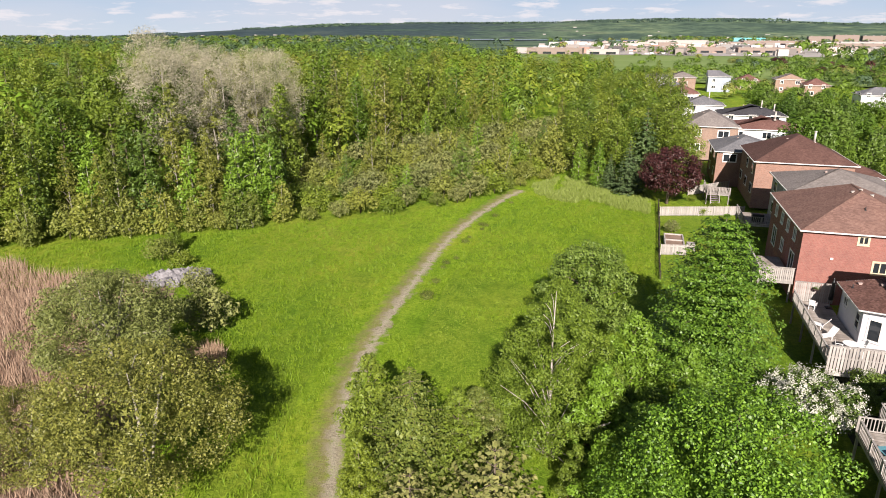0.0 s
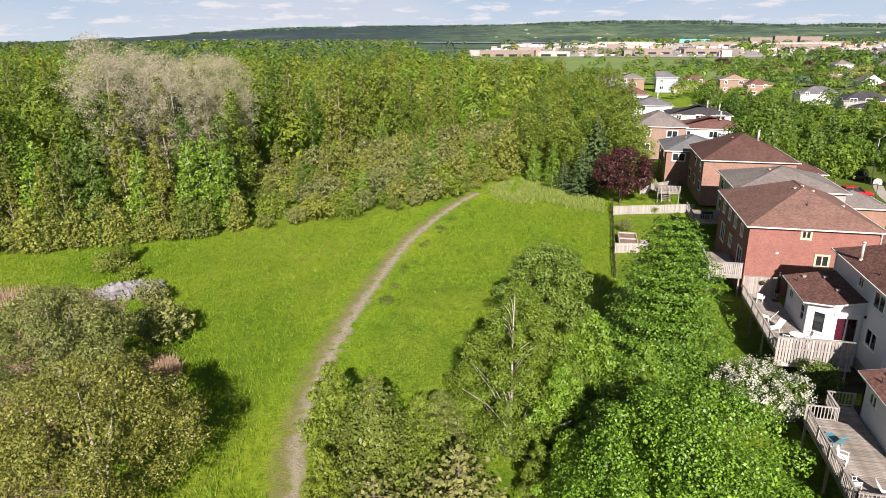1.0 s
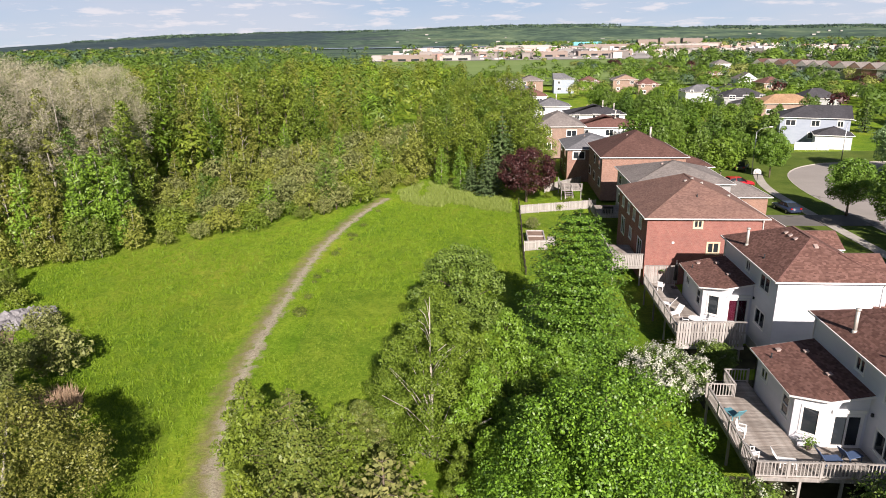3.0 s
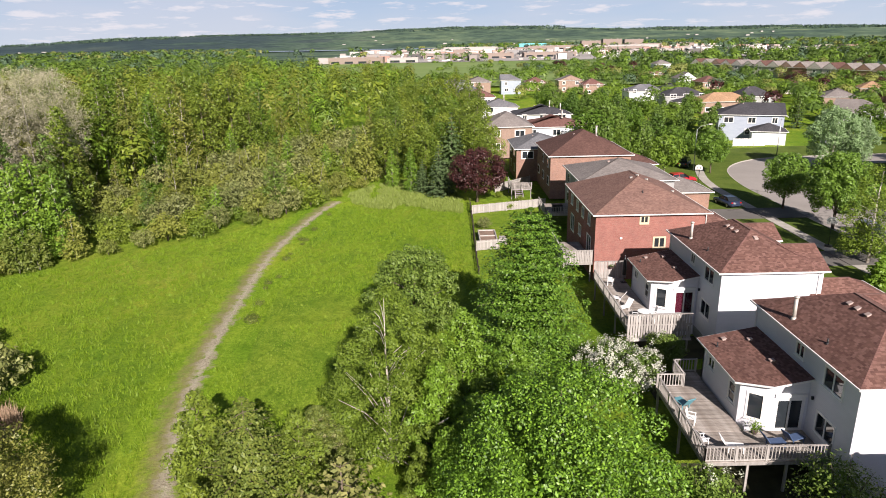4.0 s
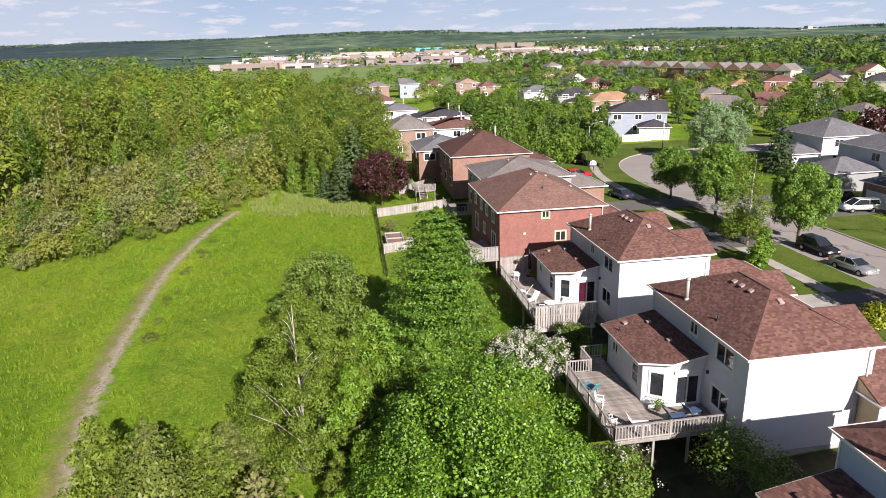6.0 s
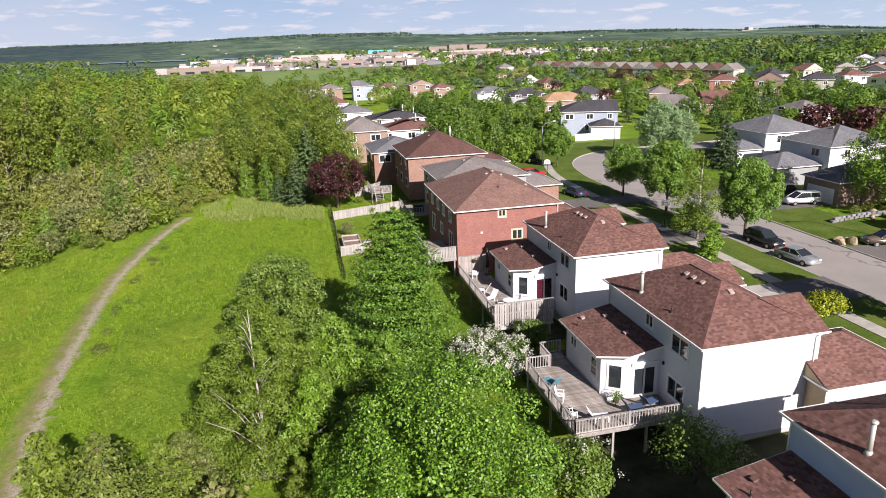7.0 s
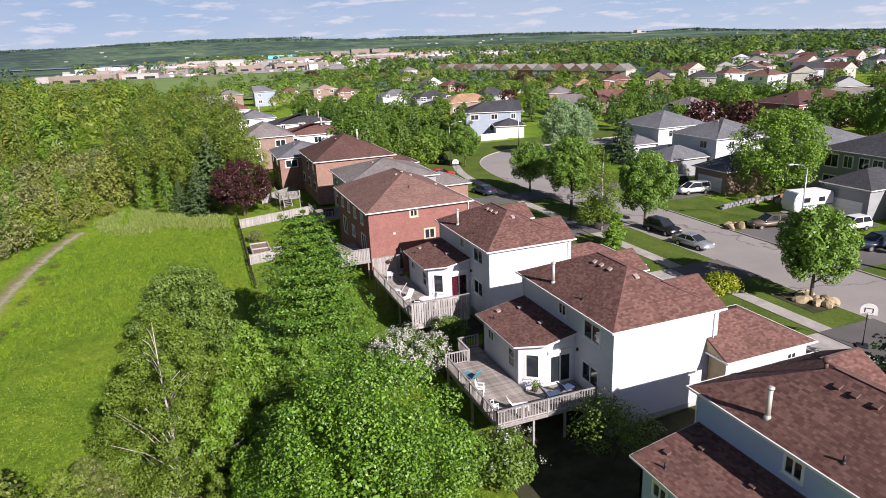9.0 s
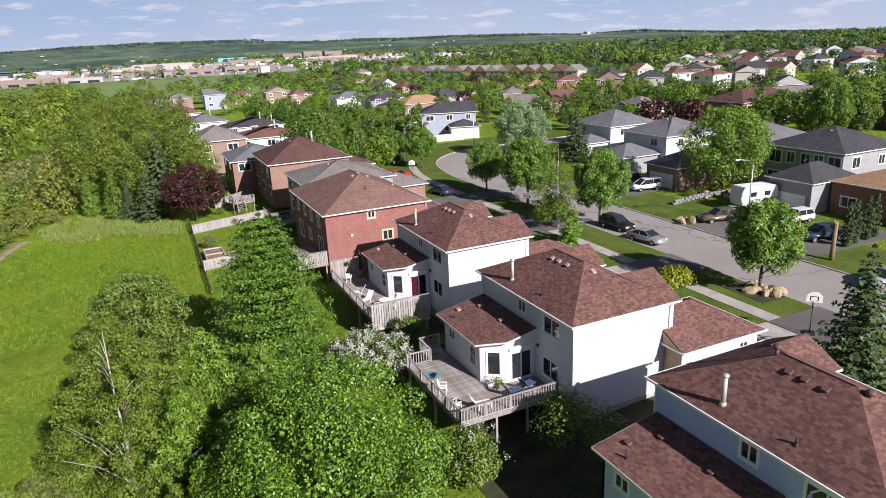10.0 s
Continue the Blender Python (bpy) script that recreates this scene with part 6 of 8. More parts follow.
xe = -96.0
while xe < -44:
    place(S[rw.choice("addd")], xe, edge_y(xe) + rw.uniform(0.5, 2.6), rw.uniform(0.6, 1.1), "bushy green undergrowth at the wood's edge", "shrub", rw.uniform(0, 360), group="shrubs at the wood's edge")
    xe += rw.uniform(1.4, 2.6)

for x, y in spread(34, 900, -70, -14, 88, 170, 9.0, shrub_zone)[:40]:
    k = rw.choice("cedc")
    place(F[k], x, y, rw.uniform(0.45, 0.72), "slim young tree standing in the scrub", "tree", rw.uniform(0, 360), group="trees of the wood")

# belt of trees between the meadow's end and the back yards
belt = spread(35, 3000, -12, 11, 119, 232, 5.0, lambda x, y: x > -14 + 0.02 * (y - 119) and x < 9.5 - max(0, y - 215) * 0.5 and y > edge_y(x) + 1)
for x, y in belt:
    k = rw.choice("abbbbde")
    s = rw.uniform(0.66, 0.98) * (0.85 if y < 126 else 1.0)
    place(F[k], x, y, s, LABEL[k], "tree", rw.uniform(0, 360), group="trees of the wood")
blue_spruce = spruce_proto("spruce", 9.6, 6.4, "leaf_spruce", 7, 17, 11, 0.36, 0.4, 0.28, 58, core=400)
place(blue_spruce, -0.2, 107.0, 0.92, "blue-green spruce at the meadow's end", "tree")
place(blue_spruce, -3.0, 109.5, 0.62, "small blue-green spruce at the meadow's end", "tree", 50)
place(blue_spruce, 2.2, 117.5, 1.35, "tall dark spruce behind a red maple", "tree", 80)
red_maple = tree_proto("red_maple", "round", 9.2, 9.4, 1.0, 14000, 0.23, "leaf_red", "bark", 81, 90, 0.2, 0.8, core=700, tri=True, split=True)
place(red_maple, 5.9, 102.6, 0.98, "wine-red maple with a round crown", "tree")
for x, y, s in ((-5.0, 110.5, 0.66), (-8.5, 114.5, 0.6), (-2.5, 113.5, 0.75), (8.2, 112.5, 0.62), (9.6, 119.0, 0.66)):
    place(F["e"] if x < -4 else F["b"], x, y, s, "light green tree at the meadow's end", "tree", rw.uniform(0, 360))


def woods(name, pts, seed, per, size, h, w, mats, label, kind="round"):
    """Many far trees in one mesh, each crown of leafy sprays in one of a few greens."""
    rng = np.random.default_rng(seed)
    k = len(pts)
    pts = np.array([(x, y, gz(x, y)) for x, y in pts])
    roll = np.array([noise.noise((x * 0.018, y * 0.018, 2.5)) for x, y, _ in pts])
    hh = h * (0.7 + 0.5 * rng.random(k)) * (1 + 0.3 * roll)
    ww = w * (0.75 + 0.5 * rng.random(k))
    d = rng.normal(0, 1, (k, per, 3))
    d /= np.linalg.norm(d, axis=2, keepdims=True)
    d[:, :, 2] = np.where((d[:, :, 2] < -0.1) & (rng.random((k, per)) < 0.6), -d[:, :, 2], d[:, :, 2])
    lump = 1 + 0.22 * np.sin(d[:, :, 0] * 5 + rng.random((k, 1)) * 6) * np.sin(d[:, :, 1] * 5 + d[:, :, 2] * 4 + rng.random((k, 1)) * 6)
    r = (1 - 0.35 * rng.random((k, per)) ** 2) * lump
    inner = (np.arange(per) < per * 0.3)[None, :]             # larger sprays further in close the crown
    r = np.where(inner, r * 0.84, r)
    c = pts[:, None, :] + d * r[:, :, None] * np.stack([ww / 2, ww / 2, hh * 0.42], 1)[:, None, :]
    c[:, :, 2] += hh[:, None] * 0.56
    me = leaf_mesh(name, c.reshape(-1, 3), (d + np.array((0, 0, 0.4))).reshape(-1, 3), size * (0.6 + 0.8 * rng.random(k * per)) * np.where(np.repeat(inner, k, 0).ravel(), 2.0, 1.0), rng, 0.48, tri=True, wild=0.22)
    for m in mats:
        me.materials.append(M[m])
    idx = np.repeat(rng.integers(0, len(mats), k), per)
    me.polygons.foreach_set("material_index", idx.astype(np.int32))
    return tagged(new(name, me), label, "trees", "", "stuff")


SUBURB = ["leaf_town", "leaf_town_deep", "leaf_town", "leaf_town_deep", "leaf_town", "leaf_town_deep", "leaf_town_pale"]
GREENS = ["leaf_forest", "leaf_forest", "leaf_poplar", "leaf_forest_warm", "leaf_dark", "leaf_forest"]
hidden = near_wood[190:] + spread(41, 26000, -420, -12, 60, 345, 7.0, lambda x, y: wood_zone(x, y) and not (y - edge_y(x) < 34 or 112 < y < 150) and x > -80 - (y - 50) * 1.25)
woods("woodland", hidden, 43, 280, 0.52, 16.6, 7.6, GREENS, "dense green deciduous wood behind the meadow")
woods("woodland", scrub[260:] or [(-40, 150)], 44, 260, 0.55, 5.0, 5.5, ["leaf_willow", "leaf_olive", "leaf_birch"], "scrub of mixed green shrubs")

# ---- decks, fences and yards ----
def slats(parent, a, b, z0, z1, w, t, pitch, mat, name="slat", jitter=0.0, seed=1):
    """Upright slats between a and b, all on one mesh."""
    rg = random.Random(seed)
    a, b = Vector((*a, 0)), Vector((*b, 0))
    n = max(1, int((b - a).length / pitch))
    ang = math.degrees(math.atan2((b - a).y, (b - a).x))
    first = None
    for i in range(n):
        p = a + (b - a) * ((i + 0.5) / n)
        m = pose(p.x, p.y, z0, rg.uniform(-1, 1) * jitter, rg.uniform(-1, 1) * jitter, ang)
        if first is None:
            first = part(name, boxes((-w / 2, w / 2, -t / 2, t / 2, 0, z1 - z0), bevel=0.004), mat, parent)
            first.matrix_basis = m
        else:
            share(name, first, parent, m)


def bar(name, a, b, w, h, mat, parent):
    bm = bmesh.new()
    beam(bm, a, b, w, h)
    return part(name, bm, mat, parent)


def post(parent, x, y, z0, z1, w=0.1, mat="wood"):
    return part("post", boxes((x - w / 2, x + w / 2, y - w / 2, y + w / 2, z0, z1), bevel=0.008), mat, parent)


def railing(parent, a, b, z, h=0.95, pitch=0.19, mat="wood", seed=1, bw=0.055, solid=False):
    """A deck railing: posts, two rails and balusters."""
    av, bv = Vector((*a, 0)), Vector((*b, 0))
    n = max(1, round((bv - av).length / 1.9))
    for i in range(n + 1):
        p = av + (bv - av) * (i / n)
        post(parent, p.x, p.y, z - 0.1, z + h + 0.06, 0.1, mat)
    bar("rail", (*a, z + h), (*b, z + h), 0.13, 0.04, mat, parent)
    bar("rail", (*a, z + 0.09), (*b, z + 0.09), 0.05, 0.07, mat, parent)
    slats(parent, a, b, z + 0.12, z + h - 0.02, bw, 0.035, pitch, mat, "baluster", 0.6, seed)


def deck_floor(parent, rects, z, mat="deckwood", wide=0.14):
    """Deck boards laid east-west, with gaps."""
    for x0, x1, y0, y1 in rects:
        n = int((y1 - y0) / (wide + 0.008))
        first = None
        for i in range(n):
            m = pose(x0, y0 + i * (y1 - y0) / n, z)
            if first is None:
                first = part("board", boxes((0, x1 - x0, 0, wide, -0.035, 0.0), bevel=0.004), mat, parent)
                first.matrix_basis = m
            else:
                share("board", first, parent, m)
        part("joist_frame", boxes((x0 + 0.05, x1 - 0.05, y0 + 0.03, y0 + 0.08, -0.26 + z, -0.04 + z), (x0 + 0.05, x1 - 0.05, y1 - 0.08, y1 - 0.03, -0.26 + z, -0.04 + z), (x0 + 0.03, x0 + 0.08, y0 + 0.1, y1 - 0.1, -0.26 + z, -0.04 + z), (x1 - 0.08, x1 - 0.03, y0 + 0.1, y1 - 0.1, -0.26 + z, -0.04 + z)), "wood", parent)


Z = 2.18
deck = thing("deck", (0, 0, 0), "weathered grey wooden deck with slatted railing", "deck")
deck_floor(deck, [(14.45, 21.5, 31.0, 33.95), (14.45, 17.92, 33.97, 39.4), (16.3, 17.92, 39.42, 41.4)], Z)
railing(deck, (14.5, 31.05), (21.4, 31.05), Z, seed=2)
railing(deck, (14.5, 31.05), (14.5, 38.9), Z, seed=3)
for x in (14.6, 17.0, 19.2, 21.3):
    for y in (31.15, 33.8) if x > 18 else (31.15, 35.0, 39.2):
        post(deck, x, y, -0.1, Z - 0.26, 0.14)
# landing at the deck's far end
railing(deck, (14.5, 39.35), (16.25, 39.35), Z, seed=4)
railing(deck, (16.3, 39.35), (16.3, 41.4), Z, seed=5)
railing(deck, (16.3, 41.4), (17.9, 41.4), Z, seed=6)
for x, y in ((16.35, 41.3), (17.8, 41.3)):
    post(deck, x, y, -0.1, Z - 0.26, 0.14)

deck2 = thing("deck", (0, 0, 0), "raised wooden deck with close-boarded railing", "deck")
deck_floor(deck2, [(15.05, 20.2, 48.5, 51.3), (15.05, 17.92, 51.32, 60.4)], Z)
slats(deck2, (15.0, 48.42), (20.2, 48.42), 1.4, 3.5, 0.16, 0.025, 0.21, "wood", "board", 0.4, 5)
bar("rail", (14.95, 48.42, 3.53), (20.25, 48.42, 3.53), 0.16, 0.06, "wood", deck2)
bar("rim_board", (14.95, 48.39, 1.3), (20.25, 48.39, 1.3), 0.05, 0.22, "wood", deck2)
bar("rail", (14.95, 48.46, 2.6), (20.25, 48.46, 2.6), 0.06, 0.12, "wood", deck2)
railing(deck2, (15.05, 48.5), (15.05, 60.4), Z, seed=6)
slats(deck2, (15.0, 60.45), (18.2, 60.45), Z, Z + 1.8, 0.14, 0.02, 0.155, "wood", "board", 0.4, 7)
bar("rail", (15.0, 60.42, Z + 1.8), (18.2, 60.42, Z + 1.8), 0.1, 0.05, "wood", deck2)
for x in (15.15, 17.8, 20.0):
    for y in (48.6, 51.1) if x > 18 else (48.6, 52.5, 56.4, 60.2):
        post(deck2, x, y, -0.1, Z - 0.26, 0.14)

deck3 = thing("deck", (0, 0, 0), "high wooden deck behind a brick house", "deck")
deck_floor(deck3, [(12.9, 16.0, 65.4, 72.5)], 2.3, wide=0.2)
slats(deck3, (12.9, 65.4), (16.0, 65.4), 2.15, 3.5, 0.14, 0.025, 0.165, "wood", "board", 0.3, 8)
slats(deck3, (12.9, 72.5), (12.9, 65.4), 2.15, 3.5, 0.14, 0.025, 0.165, "wood", "board", 0.3, 9)
bar("rim_board", (12.85, 65.36, 2.05), (16.0, 65.36, 2.05), 0.05, 0.24, "wood", deck3)
bar("rail", (12.85, 65.38, 3.52), (16.0, 65.38, 3.52), 0.14, 0.05, "wood", deck3)
bar("rail", (12.88, 65.4, 3.52), (12.88, 72.5, 3.52), 0.14, 0.05, "wood", deck3)
for x, y in ((13.0, 65.5), (15.8, 65.5), (13.0, 69), (13.0, 72.4)):
    post(deck3, x, y, -0.1, 2.05, 0.14)

deck4 = thing("deck", (0, 0, 0), "small wooden deck with stairs down to a yard", "deck")
deck_floor(deck4, [(14.2, 18.4, 86.0, 92.0)], 2.1, wide=0.25)
railing(deck4, (14.2, 86.0), (18.4, 86.0), 2.1, pitch=0.2, seed=11)
railing(deck4, (14.2, 92.0), (14.2, 86.0), 2.1, pitch=0.2, seed=12)
for x, y in ((14.3, 86.1), (14.3, 91.9), (18.2, 86.1)):
    post(deck4, x, y, -0.1, 1.9, 0.14)
part("covered_grill", boxes((15.4, 16.8, 87.2, 88.0, 2.1, 3.1), bevel=0.08), "black", deck4)

deck5 = thing("deck", (0, 0, 0), "wooden deck with steep stairs and gate posts", "deck")
deck_floor(deck5, [(11.5, 14.8, 104.0, 109.0)], 1.7, wide=0.25)
railing(deck5, (11.5, 104.0), (14.8, 104.0), 1.7, pitch=0.2, seed=13)
railing(deck5, (11.5, 109.0), (11.5, 104.0), 1.7, pitch=0.2, seed=14)
for i in range(7):
    part("step", boxes((12.0, 13.2, 103.7 - 0.28 * i, 104.0 - 0.28 * i, 1.5 - 0.22 * i, 1.55 - 0.22 * i)), "deckwood", deck5)
bar("rail", (12.0, 104.0, 2.6), (12.0, 102.0, 1.1), 0.08, 0.08, "wood", deck5)
bar("rail", (13.2, 104.0, 2.6), (13.2, 102.0, 1.1), 0.08, 0.08, "wood", deck5)
for x, y in ((11.6, 104.1), (14.7, 104.1), (11.6, 108.9), (12.0, 102.0), (13.2, 102.0)):
    post(deck5, x, y, -0.1, 1.5 if y > 103 else 1.2, 0.12)


def board_fence(line, h, mat, label, seed, pitch=0.15, w=0.14):
    f = thing("fence", (*line[0], 0), label, "fence")
    f.location = (0, 0, 0)
    for k, (a, b) in enumerate(zip(line, line[1:])):
        z = gz(*a)
        slats(f, a, b, z + 0.04, z + h, w, 0.02, pitch, mat, "board", 0.7, seed + k)
        av, bv = Vector((*a, 0)), Vector((*b, 0))
        nrm = Vector(((bv - av).y, -(bv - av).x, 0)).normalized() * 0.045
        for zz in (0.25, h - 0.2):
            bar("rail", (av.x + nrm.x, av.y + nrm.y, z + zz), (bv.x + nrm.x, bv.y + nrm.y, z + zz), 0.04, 0.09, mat, f)
        n = max(1, round((bv - av).length / 2.4))
        for i in range(n + 1):
            p = av + (bv - av) * (i / n) + nrm * 1.6
            post(f, p.x, p.y, z - 0.1, z + h + 0.05, 0.1, mat)
    return f


board_fence([(4.13, 68.5), (4.2, 76.5), (4.45, 88.0), (4.6, 101.0)], 0.95, "darkwood", "low dark paling fence along the meadow", 21, 0.5, 0.05)
board_fence([(4.7, 94.9), (10.0, 96.6), (16.2, 98.6)], 1.35, "wood", "pale weathered board fence between back yards", 31)
board_fence([(9.3, 109.2), (13.0, 112.5), (16.0, 115.5)], 1.5, "wood", "pale weathered board fence", 41)
board_fence([(4.4, 77.0), (7.2, 77.6)], 1.3, "wood", "short weathered board fence beside planters", 51)
yard = thing("raised_bed", (0, 0, 0), "raised wooden vegetable bed with bare soil", "planter")
part("frame", boxes((4.9, 7.2, 78.6, 78.75, 0, 0.75), (4.9, 7.2, 83.6, 83.75, 0, 0.75), (4.9, 5.05, 78.75, 83.6, 0, 0.75), (7.05, 7.2, 78.75, 83.6, 0, 0.75), (4.9, 7.2, 81.1, 81.22, 0, 0.75)), "wood", yard)
part("soil", boxes((5.05, 7.05, 78.75, 83.6, 0.0, 0.6)), "mud", yard)
bin_ob = thing("compost_bin", (7.9, 79.6, 0), "weathered slatted compost bin", "bin")
part("bin_body", boxes((-0.5, 0.5, -0.5, 0.5, 0, 0.95), bevel=0.03), "wood", bin_ob)
place(S["b"], 6.0, 86.5, 0.4, "small green shrub in a yard", "shrub", 10)
place(S["c"], 10.6, 97.4, 0.45, "clipped round yard shrub", "shrub", 50)
place(S["c"], 12.6, 100.6, 0.42, "clipped round yard shrub", "shrub", 150)
place(S["c"], 9.6, 105.6, 0.35, "low green shrub in a yard", "shrub", 250)
board_fence([(29.3, 24.6), (22.0, 25.2)], 1.5, "wood", "board fence between two houses", 61)


# ---- deck furniture ----
def patio_chair(x, y, z, rz, label="white plastic garden chair on the deck"):
    c = thing("garden_chair", (x, y, z), label, "chair", "garden chairs on the decks", "", rz)
    part("seat", boxes((-0.25, 0.25, -0.24, 0.24, 0.40, 0.44), bevel=0.015), "chair", c)
    b = part("backrest", boxes((-0.25, 0.25, 0.0, 0.035, 0.02, 0.56), bevel=0.02), "chair", c)
    b.matrix_basis = pose(0, 0.22, 0.42, -14)
    for sx in (-0.22, 0.22):
        for sy in (-0.21, 0.21):
            part("leg", boxes((sx - 0.025, sx + 0.025, sy - 0.025, sy + 0.025, 0, 0.4)), "chair", c)
        part("armrest", boxes((sx * 1.15 - 0.03, sx * 1.15 + 0.03, -0.22, 0.24, 0.62, 0.65), (sx * 1.15 - 0.02, sx * 1.15 + 0.02, -0.2, -0.16, 0.42, 0.62)), "chair", c)


def lounger(x, y, z, rz, mat="chair", label="white reclining garden lounger"):
    c = thing("lounger", (x, y, z), label, "lounger", "", "", rz)
    part("seat", boxes((-0.3, 0.3, -0.75, 0.2, 0.3, 0.35), bevel=0.015), mat, c)
    b = part("backrest", boxes((-0.3, 0.3, 0, 0.05, 0, 0.75), bevel=0.015), mat, c)
    b.matrix_basis = pose(0, 0.2, 0.33, -35)
    for sx in (-0.26, 0.26):
        for sy in (-0.65, 0.15):
            part("leg", boxes((sx - 0.025, sx + 0.025, sy - 0.025, sy + 0.025, 0, 0.3)), mat, c)


def round_table(x, y, z, r=0.55):
    t = thing("garden_table", (x, y, z), "round white garden table on the deck", "table")
    bm = bmesh.new()
    tube(bm, [(0, 0, 0.68), (0, 0, 0.72)], [r, r], 20)
    part("tabletop", bm, "chair", t)
    bm = bmesh.new()
    tube(bm, [(0, 0, 0.05), (0, 0, 0.68)], [0.05, 0.05], 8)
    part("pedestal", bm, "chair", t)
    part("foot", boxes((-0.3, 0.3, -0.04, 0.04, 0, 0.05), (-0.04, 0.04, -0.3, 0.3, 0.003, 0.053)), "chair", t)


M["blue"] = plain_mat("blue_fabric", (0.05, 0.085, 0.17), 0.7)
M["terracotta_dark"] = plain_mat("dark_basket", (0.05, 0.03, 0.03), 0.8)
umb = thing("patio_umbrella", (17.65, 59.3, Z), "folded black patio umbrella standing on the deck", "umbrella")
bm = bmesh.new()
tube(bm, [(0, 0, 0), (0, 0, 2.75)], [0.025, 0.02], 8)
part("pole", bm, "steel", umb)
bm = bmesh.new()
tube(bm, [(0, 0, 0.75), (0, 0, 0.8), (0.01, 0, 1.5), (0, 0, 2.3), (0, 0, 2.7)], [0.1, 0.2, 0.17, 0.12, 0.03], 11)
part("canopy", bm, "black", umb)
part("base", boxes((-0.28, 0.28, -0.28, 0.28, 0, 0.07), bevel=0.02), "black", umb)
basket = thing("hanging_basket", (16.6, 60.25, Z + 1.25), "dark hanging flower basket on a board screen", "basket")
bm = bmesh.new()
tube(bm, [(0, 0, -0.16), (0, 0, -0.05), (0, 0, 0.06)], [0.08, 0.2, 0.24], 10)
part("bowl", bm, "terracotta_dark", basket)
rq = np.random.default_rng(9)
qq = rq.normal(0, 1, (120, 3)) * (0.13, 0.13, 0.07) + (0, 0, 0.12)
me = leaf_mesh("foliage", qq, qq, 0.09, rq)
me.materials.append(M["leaf_dark"])
new("foliage", me).parent = basket
M["teal"] = plain_mat("teal_plastic", (0.10, 0.28, 0.34), 0.5)
M["terracotta"] = plain_mat("dark_pot", (0.07, 0.05, 0.045), 0.7)
patio_chair(16.2, 58.6, Z, 150)
lounger(15.9, 54.6, Z, -120)
lounger(16.0, 52.6, Z, -60)
round_table(17.0, 50.6, Z)
patio_chair(16.2, 50.2, Z, 80)
patio_chair(17.3, 49.7, Z, 190)
patio_chair(17.8, 50.9, Z, 270)
lounger(15.4, 36.7, Z, 200, "teal", "teal folding lounger on the deck")
patio_chair(15.2, 34.9, Z, 60)
patio_chair(15.0, 32.6, Z, 100)
lounger(16.4, 32.1, Z, 80)
lounger(18.9, 32.4, Z, 95, "blue", "blue-cushioned lounger on the deck")
lounger(20.2, 32.7, Z, 110, "blue", "blue-cushioned lounger beside the patio door")
pot = thing("potted_plant", (18.75, 33.95, Z), "leafy plant in a dark round pot", "plant")
pot.location = (18.5, 33.7, Z)
bm = bmesh.new()
tube(bm, [(0, 0, 0), (0, 0, 0.15), (0, 0, 0.3)], [0.14, 0.2, 0.19], 12)
part("pot", bm, "terracotta", pot)
rngp = np.random.default_rng(4)
pp = rngp.normal(0, 1, (220, 3)) * (0.17, 0.17, 0.14) + (0, 0, 0.5)
me = leaf_mesh("foliage", pp, pp - (0, 0, 0.4), 0.12, rngp)
me.materials.append(M["leaf_young"])
fo = new("foliage", me)
fo.parent = pot

# ---- street: trees, lamps, cars, hoops ----
street_maple = tree_proto("street_tree", "round", 10.0, 9.0, 1.3, 20000, 0.22, "leaf_street", "bark", 91, 90, 0.2, 0.75, core=1600, deep=0.3, tri=True)
street_small = tree_proto("street_tree", "round", 8.4, 6.4, 1.4, 13000, 0.205, "leaf_street", "bark", 92, 60, 0.14, 0.75, core=1000, deep=0.3, tri=True)
street_birch = tree_proto("birch", "tall", 11.5, 5.6, 0.8, 8000, 0.20, "leaf_birch", "birch", 93, 50, 0.14, 0.85, shift=(-0.2, 0.6), split=True)
silver = tree_proto("silver_poplar", "round", 13.5, 11.0, 1.0, 13000, 0.30, "leaf_silver", "greybark", 94, 90, 0.25, 0.8, core=900, deep=0.35, tri=True)
round_lime = tree_proto("street_tree", "round", 10.5, 10.8, 0.3, 18000, 0.205, "leaf_young", "bark", 95, 100, 0.2, 0.7, core=1200, deep=0.35, tri=True)
place(street_maple, 50.0, 80.1, 1.0, "dark green leafy street tree", "tree", 20, z=1.0, wide=0.9)
place(street_small, 48.8, 90.4, 0.98, "small dark green street tree", "tree", 60, z=1.0)
place(street_birch, 46.0, 66.6, 0.95, "birch beside a front path", "tree", 20, z=1.0, wide=1.15)
place(street_maple, 51.6, 65.5, 0.98, "green leafy street tree", "tree", 140, z=1.0, wide=0.82)
place(street_small, 49.0, 117.0, 0.96, "rounded green street tree", "tree", 200, z=1.0)
place(street_small, 48.9, 39.0, 1.05, "small street tree in a ring of boulders", "tree", 100, z=1.0)
place(silver, 71.0, 117.5, 0.86, "large silvery-leaved poplar beside the street", "tree", 40, z=1.0)
place(silver, 75.0, 118.0, 0.7, "silvery-leaved poplar beside the street", "tree", 190, z=1.0)
place(blue_spruce, 76.2, 104.4, 1.14, "dark green spruce in a front yard", "tree", 30, z=1.0)
place(round_lime, 77.8, 70.2, 1.22, "round-crowned lime-green tree on a lawn", "tree", 30, z=1.0)
place(blue_spruce, 41.4, 25.0, 1.0, "dark spruce on a front lawn", "tree", 130, z=1.0)
goldbush = tree_proto("shrub", "low", 2.6, 4.0, 0.1, 2600, 0.22, "leaf_gold", "bark", 96, 14, 0.05, 0.9, stems=3)
